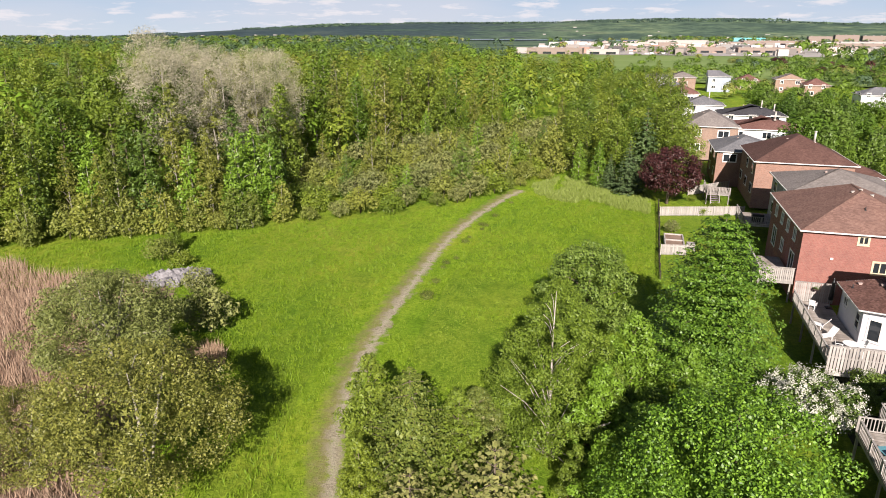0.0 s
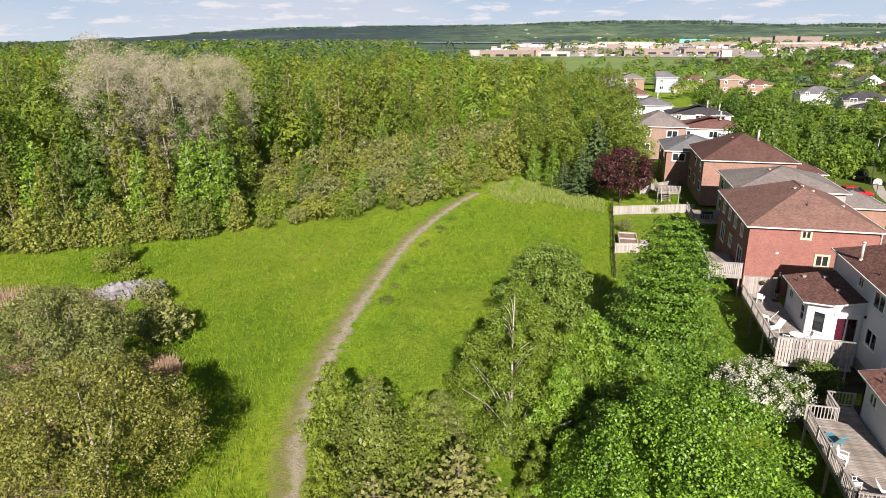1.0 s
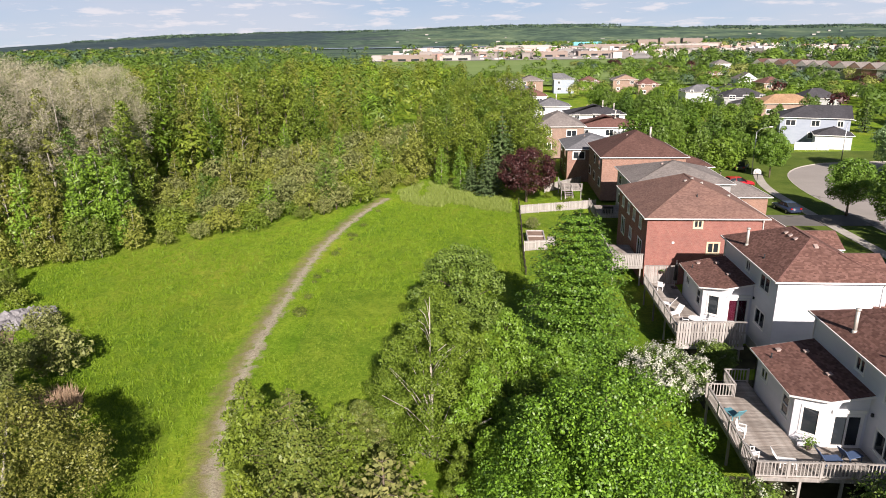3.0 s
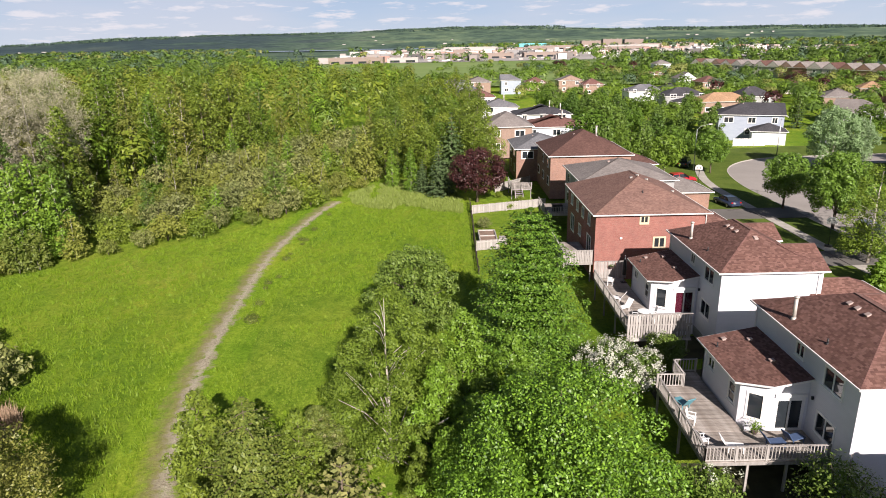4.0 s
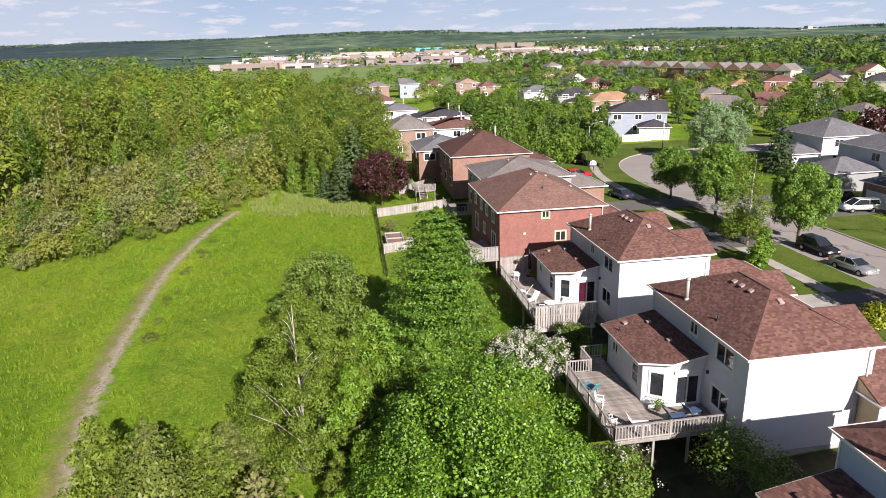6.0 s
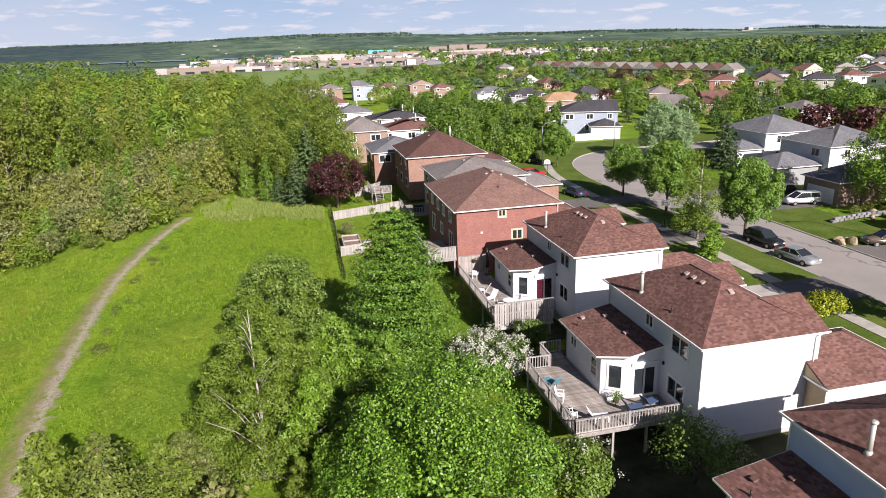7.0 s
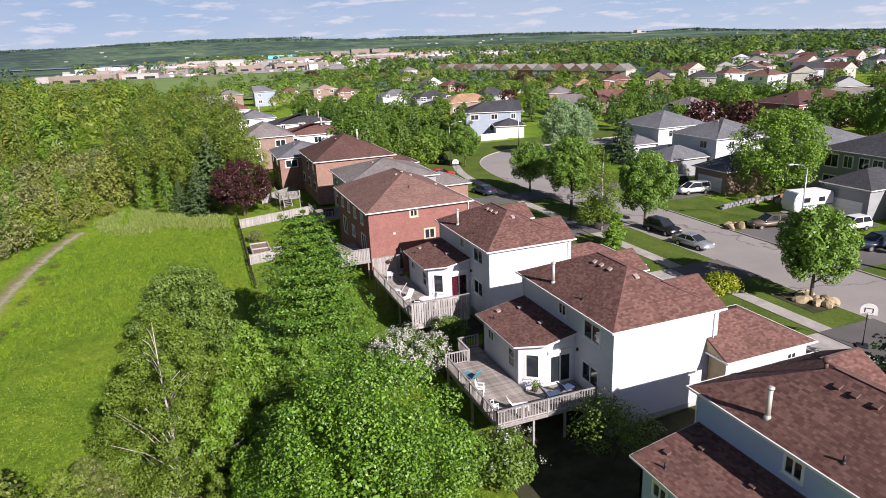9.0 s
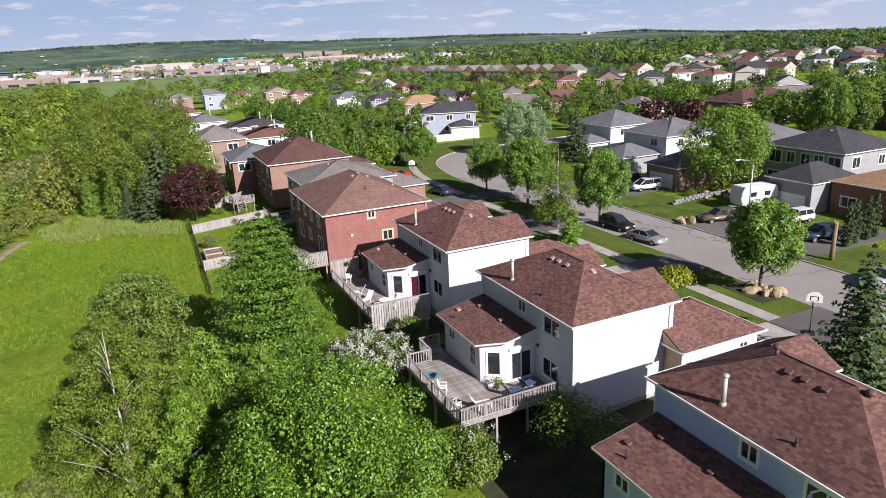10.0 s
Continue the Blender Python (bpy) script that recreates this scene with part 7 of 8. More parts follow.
place(goldbush, 42.7, 43.2, 1.05, "golden-leaved shrub beside a garage", "shrub", 20, z=1.0)
cedar = tree_proto("cedar", "cone", 4.6, 1.9, 0.1, 2200, 0.22, "leaf_young", "bark", 97, 16, 0.06, 0.9, limbs=False)
place(cedar, 43.2, 60.0, 1.0, "clipped light green cedar beside a garage", "shrub", 10, z=0.95)
place(cedar, 42.3, 59.3, 0.85, "clipped light green cedar beside a front path", "shrub", 190, z=0.95, wide=1.4)
place(cedar, 44.3, 60.8, 0.9, "clipped light green cedar beside a garage", "shrub", 90, z=0.95)
dark_cedar = tree_proto("cedar", "tall", 5.0, 1.5, 0.1, 4200, 0.14, "leaf_spruce", "bark", 98, 40, 0.06, 0.9, limbs=False, core=500)
for x, y in ((67.2, 43.4), (68.8, 43.7), (71.2, 44.0), (72.9, 44.2)):
    place(dark_cedar, x, y, 1.0, "dark columnar cedar beside a garage", "shrub", x * 9, z=1.0)


def boulders(name, cx, cy, n, rad, seed, label, mat="boulder", s0=0.35):
    rg = random.Random(seed)
    h = thing(name, (cx, cy, 1.0), label, "rocks")
    for k in range(n):
        bm = bmesh.new()
        bmesh.ops.create_icosphere(bm, subdivisions=2, radius=s0 * rg.uniform(0.7, 1.5))
        for v in bm.verts:
            v.co *= 1 + 0.28 * noise.noise(v.co * 2.2 + Vector((k, seed, 0)))
        for v in bm.verts:
            v.co.z *= 1.35
            v.co.x *= 0.8
        a = k * 2.4 + rg.random()
        q = part("boulder", bm, mat, h)
        r = rad * math.sqrt((k + 0.5) / n)
        q.matrix_basis = pose(r * math.cos(a), r * math.sin(a), s0 * 0.45, rg.uniform(0, 360), rg.uniform(0, 360), 0)


boulders("boulder_ring", 49.1, 38.8, 13, 1.5, 3, "tan boulders ringed round a street tree", s0=0.36)
boulders("boulder_group", 60.6, 59.9, 5, 1.0, 8, "tan boulders at the edge of a lawn", s0=0.5)
boulders("boulder_group", 73.5, 67.5, 5, 2.4, 9, "pale boulders beside a driveway", s0=0.4)


def street_lamp(x, y, h, reach, ang, label="grey steel street lamp with a curved arm"):
    ob = thing("street_lamp", (x, y, 1.0), label, "street lamp", "street lamps", "", ang)
    bm = bmesh.new()
    tube(bm, [(0, 0, -0.1), (0, 0, h * 0.5), (0, 0, h)], [0.10, 0.085, 0.06], 8)
    part("pole", bm, "steel", ob)
    bm = bmesh.new()
    tube(bm, [(0, 0, h - 0.05), (reach * 0.35, 0, h + 0.5), (reach, 0, h + 0.75)], [0.05, 0.045, 0.04], 7)
    part("arm", bm, "steel", ob)
    bm = bmesh.new()
    box(bm, reach - 0.1, reach + 0.65, -0.14, 0.14, h + 0.68, h + 0.82)
    bmesh.ops.bevel(bm, geom=bm.edges[:], offset=0.04, segments=2, affect="EDGES")
    part("lamp_head", bm, "white", ob)


street_lamp(67.2, 56.2, 7.2, 2.4, 180)
street_lamp(69.0, 133.1, 7.4, 2.0, 270)
street_lamp(47.0, 119.8, 7.6, 2.4, 15)
street_lamp(88.0, 134.4, 7.4, 2.2, 90)
street_lamp(118.0, 150.0, 7.4, 2.2, 200)
pole = thing("utility_pole", (61.9, 41.3, 1.0), "bare wooden pole stump on a lawn", "pole")
bm = bmesh.new()
tube(bm, [(0, 0, -0.1), (0.03, 0, 1.6), (0.12, 0.05, 4.0)], [0.27, 0.22, 0.19], 9)
tube(bm, [(0.1, 0.05, 3.7), (-0.35, 0.1, 4.25)], [0.14, 0.09], 7)
part("pole_trunk", bm, "barewood", pole)


def hoop(x, y, rz):
    """A freestanding basketball hoop."""
    ob = thing("basketball_hoop", (x, y, 1.05), "black basketball hoop with white rounded backboard", "basketball hoop", "basketball hoops", "", rz)
    bm = bmesh.new()
    tube(bm, [(0, 0, 0.1), (0, 0, 2.6), (0, -0.5, 3.1)], [0.06, 0.055, 0.05], 8)
    part("pole", bm, "black", ob)
    bm = bmesh.new()
    pts = [(-0.55, 2.85), (0.55, 2.85), (0.55, 3.2)] + [(0.55 * math.cos(a), 3.25 + 0.45 * math.sin(a)) for a in (0.3, 0.8, 1.3, 1.85, 2.35, 2.85)] + [(-0.55, 3.2)]
    f0 = [bm.verts.new((px, -0.55, pz)) for px, pz in pts]
    f1 = [bm.verts.new((px, -0.60, pz)) for px, pz in pts]
    bm.faces.new(f0), bm.faces.new(f1[::-1])
    for i in range(len(pts)):
        bm.faces.new((f0[i], f1[i], f1[(i + 1) % len(pts)], f0[(i + 1) % len(pts)]))
    bmesh.ops.recalc_face_normals(bm, faces=bm.faces)
    bb = part("backboard", bm, "white", ob)
    part("target_mark", boxes((-0.28, -0.22, -0.612, -0.602, 3.0, 3.35), (0.22, 0.28, -0.612, -0.602, 3.0, 3.35), (-0.22, 0.22, -0.612, -0.602, 3.30, 3.35)), "black", bb)
    bm = bmesh.new()
    ring = [(0.23 * math.cos(a * math.tau / 16), -0.88 + 0.23 * math.sin(a * math.tau / 16), 3.0) for a in range(17)]
    tube(bm, ring, [0.012] * 17, 5, False)
    part("rim", bm, "redwood", ob)
    part("base", boxes((-0.4, 0.4, -0.35, 0.45, -0.02, 0.16), bevel=0.05), "black", ob)


hoop(44.6, 30.8, -50)
hoop(45.2, 72.6, -30)
hoop(42.6, 106.0, -30)


CAR_PAINT = {"silver": (0.40, 0.42, 0.44), "white": (0.78, 0.78, 0.78), "black": (0.012, 0.012, 0.014), "navy": (0.02, 0.03, 0.06), "tan": (0.20, 0.15, 0.11), "red": (0.45, 0.02, 0.03), "grey": (0.18, 0.19, 0.2)}
for nm, c in CAR_PAINT.items():
    mm, nt, bs, out = nodes_of("car_paint_" + nm)
    bs.inputs["Base Color"].default_value = (*c, 1)
    bs.inputs["Roughness"].default_value, bs.inputs["Metallic"].default_value = 0.3, 0.5 if nm in ("silver", "tan", "grey") else 0.0
    bs.inputs["Coat Weight"].default_value = 0.6
    M["car_" + nm] = mm
M["tyre"] = plain_mat("tyre_rubber", (0.02, 0.02, 0.02), 0.85)
M["rim"] = plain_mat("wheel_alloy", (0.45, 0.45, 0.46), 0.35, 0.7)
M["headlight"] = glass_mat("headlight_glass", (0.6, 0.6, 0.6))
M["taillight"] = glass_mat("tail_light_glass", (0.35, 0.01, 0.01))


def car(x, y, rz, colour, shape="sedan", z=0.9, label=""):
    """A parked car pointing along its own +x."""
    ob = thing("car", (x, y, z), label or f"{colour} parked {shape}", "car", "parked cars", "", rz)
    L, Wd = (4.6, 1.78) if shape == "sedan" else (4.7, 1.85)
    if shape == "sedan":
        side = [(-2.3, 0.35), (-2.28, 0.85), (-2.1, 0.98), (-1.55, 1.02), (0.95, 0.98), (1.9, 0.85), (2.25, 0.68), (2.3, 0.35)]
        cab = [(-1.75, 0.99), (-1.0, 1.42), (0.15, 1.45), (1.15, 0.96)]
    elif shape == "van":
        side = [(-2.35, 0.4), (-2.35, 1.1), (1.2, 1.1), (2.1, 0.95), (2.33, 0.75), (2.35, 0.4)]
        cab = [(-2.3, 1.08), (-2.15, 1.75), (0.5, 1.78), (1.65, 1.02)]
    else:
        side = [(-2.3, 0.42), (-2.3, 1.05), (-1.9, 1.1), (0.85, 1.08), (1.95, 0.98), (2.28, 0.8), (2.3, 0.42)]
        cab = [(-2.2, 1.07), (-1.85, 1.66), (0.1, 1.7), (1.05, 1.06)]

    def hull(prof, w0, w1):
        bm = bmesh.new()
        lo = min(q[1] for q in prof)
        hi = max(q[1] for q in prof)
        ww = [w0 + (w1 - w0) * (q[1] - lo) / (hi - lo) for q in prof]
        a = [bm.verts.new((px, -w / 2, pz)) for (px, pz), w in zip(prof, ww)]
        b = [bm.verts.new((px, w / 2, pz)) for (px, pz), w in zip(prof, ww)]
        bm.faces.new(a), bm.faces.new(b[::-1])
        for i in range(len(prof)):
            j = (i + 1) % len(prof)
            bm.faces.new((a[i], b[i], b[j], a[j]))
        bmesh.ops.recalc_face_normals(bm, faces=bm.faces)
        return bm

    bm = hull(side, Wd, Wd * 0.94)
    bmesh.ops.bevel(bm, geom=bm.edges[:], offset=0.07, segments=2, affect="EDGES")
    for f in bm.faces:
        f.smooth = True
    body = part("body", bm, "car_" + colour, ob)
    bm = hull(cab, Wd * 0.92, Wd * 0.74)
    bmesh.ops.bevel(bm, geom=bm.edges[:], offset=0.04, segments=2, affect="EDGES")
    part("window_glass", bm, "glass", ob)
    top = [(px * 0.985, pz) for px, pz in cab[1:3]]
    zt = max(q[1] for q in cab)
    bm = boxes((top[0][0] - 0.06, top[1][0] + 0.06, -Wd * 0.365, Wd * 0.365, zt - 0.03, zt + 0.025), bevel=0.02)
    part("roof", bm, "car_" + colour, ob)
    bm = bmesh.new()
    for sy in (-1, 1):
        for i in (0, 1, 2):
            (xa, za), (xb, zb) = cab[i], cab[i + 1]
            wa = Wd / 2 * (0.92 - 0.18 * (za - cab[0][1]) / (zt - cab[0][1]))
            wb = Wd / 2 * (0.92 - 0.18 * (zb - cab[0][1]) / (zt - cab[0][1]))
            beam(bm, (xa, sy * (wa + 0.005), za), (xb, sy * (wb + 0.005), zb), 0.05, 0.05)
        xm = (cab[1][0] + cab[2][0]) / 2
        beam(bm, (xm, sy * Wd * 0.46, cab[0][1]), (xm, sy * Wd * 0.372, zt), 0.05, 0.05)
    part("pillars", bm, "car_" + colour, ob)
    for sx in (-L * 0.3, L * 0.3):
        for sy in (-1, 1):
            bm = bmesh.new()
            tube(bm, [(sx, sy * (Wd / 2 - 0.2), 0.33), (sx, sy * (Wd / 2 + 0.02), 0.33)], [0.33, 0.33], 16)
            wh = part("wheel", bm, "tyre", ob)
            bm = bmesh.new()
            tube(bm, [(sx, sy * (Wd / 2 - 0.02), 0.33), (sx, sy * (Wd / 2 + 0.03), 0.33)], [0.21, 0.19], 12)
            part("rim", bm, "rim", wh)
    for sy in (-1, 1):
        part("headlight", boxes((L / 2 - 0.16, L / 2 - 0.03, sy * 0.62 - 0.17, sy * 0.62 + 0.17, 0.62, 0.76), bevel=0.02), "headlight", ob)
        part("taillight", boxes((-L / 2 - 0.01, -L / 2 + 0.06, sy * 0.68 - 0.14, sy * 0.68 + 0.14, 0.75, 0.95), bevel=0.02), "taillight", ob)
        part("mirror", boxes((0.75, 0.92, sy * (Wd / 2 + 0.07) - 0.08, sy * (Wd / 2 + 0.07) + 0.08, 0.95, 1.08), bevel=0.03), "car_" + colour, ob)
    part("front_bumper", boxes((L / 2 - 0.1, L / 2 + 0.03, -Wd * 0.42, Wd * 0.42, 0.34, 0.52), bevel=0.03), "car_" + colour, ob)
    part("rear_bumper", boxes((-L / 2 - 0.03, -L / 2 + 0.1, -Wd * 0.42, Wd * 0.42, 0.36, 0.56), bevel=0.03), "car_" + colour, ob)
    return ob


car(51.2, 56.4, -80, "silver", "sedan", label="silver parked sedan beside the kerb")
car(52.0, 62.6, -85, "black", "suv", label="black parked SUV beside the kerb")
car(64.3, 58.2, 165, "tan", "suv", label="tan parked SUV on a driveway")
car(71.0, 52.6, 175, "white", "suv", 1.0, "white parked hatchback on a driveway")
car(67.2, 46.6, 170, "navy", "suv", 1.0, "navy parked SUV on a driveway")
car(59.6, 34.6, 178, "silver", "sedan", 1.0, "silver parked car at the end of a driveway")
car(69.2, 76.9, 172, "white", "van", 1.0, "white parked minivan on a driveway")
car(69.8, 82.2, 175, "black", "suv", 1.0, "black parked car on a driveway")
car(42.0, 93.2, 100, "navy", "sedan", 1.02, "dark blue parked sedan on a driveway")
car(46.8, 124.0, 60, "black", "van", 1.0, "dark parked van on a driveway")
car(41.0, 109.2, 10, "red", "suv", 1.0, "red parked car on a driveway")
car(88.0, 146.5, 175, "silver", "sedan", 1.0, "silver parked car on a driveway")
car(52.6, 76.5, -90, "grey", "suv", label="grey parked car beneath a street tree")
camper = thing("camper_trailer", (73.0, 60.5, 1.0), "white camper trailer parked on a driveway", "trailer", "", "", 172)
bm = bmesh.new()
prof = [(-2.9, 0.55), (-2.9, 2.2), (-2.6, 2.55), (2.4, 2.6), (2.8, 2.1), (2.95, 1.3), (2.6, 0.55)]
a = [bm.verts.new((px, -1.15, pz)) for px, pz in prof]
b = [bm.verts.new((px, 1.15, pz)) for px, pz in prof]
bm.faces.new(a), bm.faces.new(b[::-1])
for i in range(len(prof)):
    j = (i + 1) % len(prof)
    bm.faces.new((a[i], b[i], b[j], a[j]))
bmesh.ops.recalc_face_normals(bm, faces=bm.faces)
bmesh.ops.bevel(bm, geom=bm.edges[:], offset=0.08, segments=2, affect="EDGES")
part("body", bm, "white", camper)
for xa, ya in ((-1.6, -1.165), (0.6, -1.165), (-1.6, 1.152), (0.6, 1.152)):
    part("window", boxes((xa, xa + 0.95, ya, ya + 0.013, 1.5, 2.0), bevel=0.004), "glass", camper)
part("door", boxes((1.7, 2.3, 1.153, 1.175, 0.65, 2.3), bevel=0.006), "chair", camper)
part("stripe", boxes((-2.85, 2.6, -1.163, -1.152, 1.1, 1.2), (-2.85, 1.6, 1.152, 1.163, 1.1, 1.2)), "blue", camper)
for sy in (-1.05, 1.05):
    bm = bmesh.new()
    tube(bm, [(-0.3, sy - 0.1, 0.33), (-0.3, sy + 0.1, 0.33)], [0.33, 0.33], 14)
    part("wheel", bm, "tyre", camper)
bm = bmesh.new()
beam(bm, (2.6, -0.5, 0.5), (3.9, 0, 0.5), 0.1)
beam(bm, (2.6, 0.5, 0.5), (3.9, 0, 0.5), 0.1)
beam(bm, (3.8, 0, 0.0), (3.8, 0, 0.55), 0.08)
part("drawbar", bm, "steel", camper)
camper.scale = (1.0, 1.05, 1.22)
rgw = random.Random(12)
stone_wall = thing("garden_wall", (0, 0, 0), "low garden wall of pale stone blocks on a lawn", "wall")
stones = []
for k in range(4):
    bm = boxes((-0.36, 0.36, -0.2, 0.2, 0, 0.34), bevel=0.05)
    for v in bm.verts:
        v.co += Vector((rgw.uniform(-1, 1), rgw.uniform(-1, 1), rgw.uniform(-1, 1))) * 0.03
    stones.append(part("stone", bm, "rock", stone_wall))
for k, (p, s) in enumerate(along([(65.9, 67.4), (70.8, 68.2), (75.5, 68.1), (80.0, 67.8)], 0.74)):
    for c in range(2):
        m = pose(p.x + 0.3 * c, p.y + rgw.uniform(-0.05, 0.05), 1.0 + 0.33 * c, 0, 0, math.degrees(math.atan2(s.x, -s.y)) + 180 + rgw.uniform(-4, 4))
        if k < 2:
            stones[2 * k + c].matrix_basis = m
        else:
            share("stone", rgw.choice(stones), stone_wall, m)
for x, y, sc in ((74.0, 70.6, 0.32), (76.4, 70.0, 0.36), (72.0, 70.4, 0.28), (78.6, 69.4, 0.3)):
    place(S["a"], x, y, sc, "small leafy shrub behind a stone wall", "shrub", x * 13, z=1.0)
bench = thing("garden_bench", (76.2, 66.9, 1.0), "red-brown wooden bench on a lawn", "bench", "", "", 20)
part("seat", boxes((-0.7, 0.7, -0.22, 0.2, 0.42, 0.47), bevel=0.01), "redwood", bench)
part("backrest", boxes((-0.7, 0.7, 0.2, 0.25, 0.47, 1.0), bevel=0.01), "redwood", bench)
for sx in (-0.6, 0.6):
    part("leg", boxes((sx - 0.05, sx + 0.05, -0.18, 0.18, 0, 0.42)), "redwood", bench)
place(street_maple, 126, 88, 1.3, "tall dark green tree behind houses", "tree", 60, z=1.0, wide=0.72)
board_fence([(66.1, 147.4), (73.0, 146.8)], 1.7, "white", "white board fence beside a corner house", 71, 0.3, 0.26)

# ---- suburb trees and far distance ----
HOUSES = [(o.location.x, o.location.y) for o in scene.objects if o.name.startswith("house") and o.parent is None]
STREET_PTS = [p for p, _ in along(STREET, 4.0)]


# houses whose back yards toward the meadow are open lawn: place, length of the yard
OPEN_YARDS = [(92, 217, 30), (86, 237, 24), (80, 262, 26), (61, 316, 30), (33, 312, 40), (18, 325, 40), (122, 382, 26), (128, 352, 26), (117, 184, 28), (126, 186, 28), (141, 199, 28), (138, 232, 28), (171, 265, 28), (170, 239, 24), (112, 240, 20), (198, 220, 26), (225, 232, 26), (221, 209, 26), (242, 210, 24), (143, 121, 18), (47, 330, 26), (206, 256, 26), (184, 229, 24)]


def open_yard(x, y):
    for a, b, length in OPEN_YARDS:
        r = math.hypot(a, b)
        along_r, off = (x * a + y * b) / r, abs(x * b - y * a) / r
        if r - length < along_r < r + 4 and off < 6.5:
            return True
    return False


def yard_test(x, y):
    if open_yard(x, y):
        return False
    if any((x - a) ** 2 + (y - b) ** 2 < 110 for a, b in HOUSES):
        return False
    if any((x - p.x) ** 2 + (y - p.y) ** 2 < 81 for p in STREET_PTS):
        return False
    return True


rs = random.Random(77)
mid = spread(51, 5000, 30, 180, 92, 300, 7.0, lambda x, y: yard_test(x, y) and x > 31 + max(0, 120 - y) * 1.5 and not (40 < x < 50 and y < 125) and not (59 < x < 87 and 60 < y < 122) and not (95 < x < 113 and 96 < y < 120) and not (58 < x < 92 and 130 < y < 172) and (y < 150 or x > 130 or noise.noise((x * 0.03, y * 0.03, 4)) > 0.14))
mid.sort(key=lambda p: math.hypot(*p))
g1 = tree_proto("garden_tree", "round", 8.5, 7.6, 1.2, 2050, 0.38, "leaf_town", "bark", 101, 44, 0.16, 0.7, core=220, seg=4, tri=True, wild=0.24, deep=0.35)
g2 = tree_proto("garden_tree", "tall", 9.0, 6.0, 1.0, 2050, 0.38, "leaf_town_deep", "bark", 102, 44, 0.15, 0.7, core=220, seg=4, tri=True, wild=0.24, deep=0.35)
g3 = tree_proto("garden_tree", "round", 7.5, 7.0, 1.2, 2050, 0.38, "leaf_town", "bark", 103, 44, 0.14, 0.7, core=220, seg=4, tri=True, wild=0.24, deep=0.35)
g4 = tree_proto("garden_tree", "tall", 10.0, 6.6, 1.0, 2050, 0.38, "leaf_town_deep", "greybark", 104, 44, 0.16, 0.7, core=220, seg=4, tri=True, wild=0.24, deep=0.35)
g5 = tree_proto("garden_tree", "round", 7.5, 6.8, 1.2, 2050, 0.38, "leaf_red", "bark", 105, 44, 0.14, 0.7, core=220, seg=4, tri=True)
g6 = spruce_proto("garden_spruce", 9.5, 5.6, "leaf_spruce", 106, 11, 8, 0.55, 0.4, 0.28)
KIND = [(g1, 0.8, 1.25, "green leafy tree among gardens"), (g2, 0.8, 1.2, "dense dark green garden tree"), (g3, 0.75, 1.2, "light green tree among gardens"), (g4, 0.8, 1.2, "tall green tree among gardens"), (g6, 0.7, 1.2, "dark green spruce among gardens"), (g5, 0.8, 1.1, "wine-red leafy tree among gardens")]
for x, y in mid[:110]:
    p, a, b, lab = rs.choice(KIND[:4] * 5 + KIND[4:5])
    place(p, x, y, rs.uniform(a, b) * (0.8 if y > 150 else 1.0), lab, "tree", rs.uniform(0, 360), z=gz(x, y), group="garden trees")
for x, y, s in ((101.3, 111.1, 1.15), (107.2, 106.4, 1.1), (97.0, 117.0, 0.75), (178, 291, 0.8), (141, 214, 0.6), (186, 283, 0.7)):
    place(g5, x, y, s * 1.2, "wine-red leafy tree among gardens", "tree", x * 7, z=gz(x, y), group="garden trees")
for x, y, s in ((53, 221, 1.0), (47.7, 177, 0.95), (40, 201, 0.9), (58, 205, 0.9), (47, 214, 0.8), (60, 190, 0.85), (52, 188, 0.8), (37, 127, 0.85), (42, 134, 0.9), (45.5, 127, 0.7), (38, 142, 1.0), (46.5, 141, 0.95), (41, 152, 1.0), (51, 150, 0.95), (36, 158, 0.95), (47, 161, 1.0), (56, 166, 0.9), (43, 170, 1.0), (60, 177, 0.9), (54, 158, 0.8)):
    p, a, b, lab = rs.choice(KIND[:4])
    place(p, x, y, s, lab, "tree", x * 9, z=gz(x, y), group="garden trees")
woods("garden_trees", mid[110:], 53, 280, 0.52, 7.0, 6.5, SUBURB, "green garden trees among houses")

# further houses, some two hundred metres off and more
rs = random.Random(5)
WALLS = ["siding_white", "siding_beige", "brick_buff", "brick_red", "siding_grey", "siding_white"]
ROOFS = ["roof_brown", "roof_grey", "roof_umber", "roof_dark", "roof_slate", "roof_tan"]
COLN = {"siding_white": "white-sided", "siding_beige": "beige-sided", "brick_buff": "buff-brick", "brick_red": "red-brick", "siding_grey": "grey-sided", "brick_dark": "dark-brick", "siding_blue": "blue-sided", "roof_brown": "brown", "roof_grey": "grey", "roof_umber": "umber", "roof_dark": "charcoal", "roof_slate": "slate-grey", "roof_tan": "tan"}


def some_house(x, y, rz, storeys=2, wl=None, rf=None):
    wl, rf = wl or rs.choice(WALLS), rf or rs.choice(ROOFS)
    gab = rs.choice(((), (), ("lo",), ("lo", "hi")))
    plain_house(x, y, rs.uniform(9, 13), rs.uniform(9, 12), 2.9 * storeys + 0.5, rs.uniform(2.2, 3.2), wl, rf, f"{COLN[wl]} suburban house with {COLN[rf]} roof", rz, rs.choice("xy"), gab, gz(x, y), storeys=storeys)


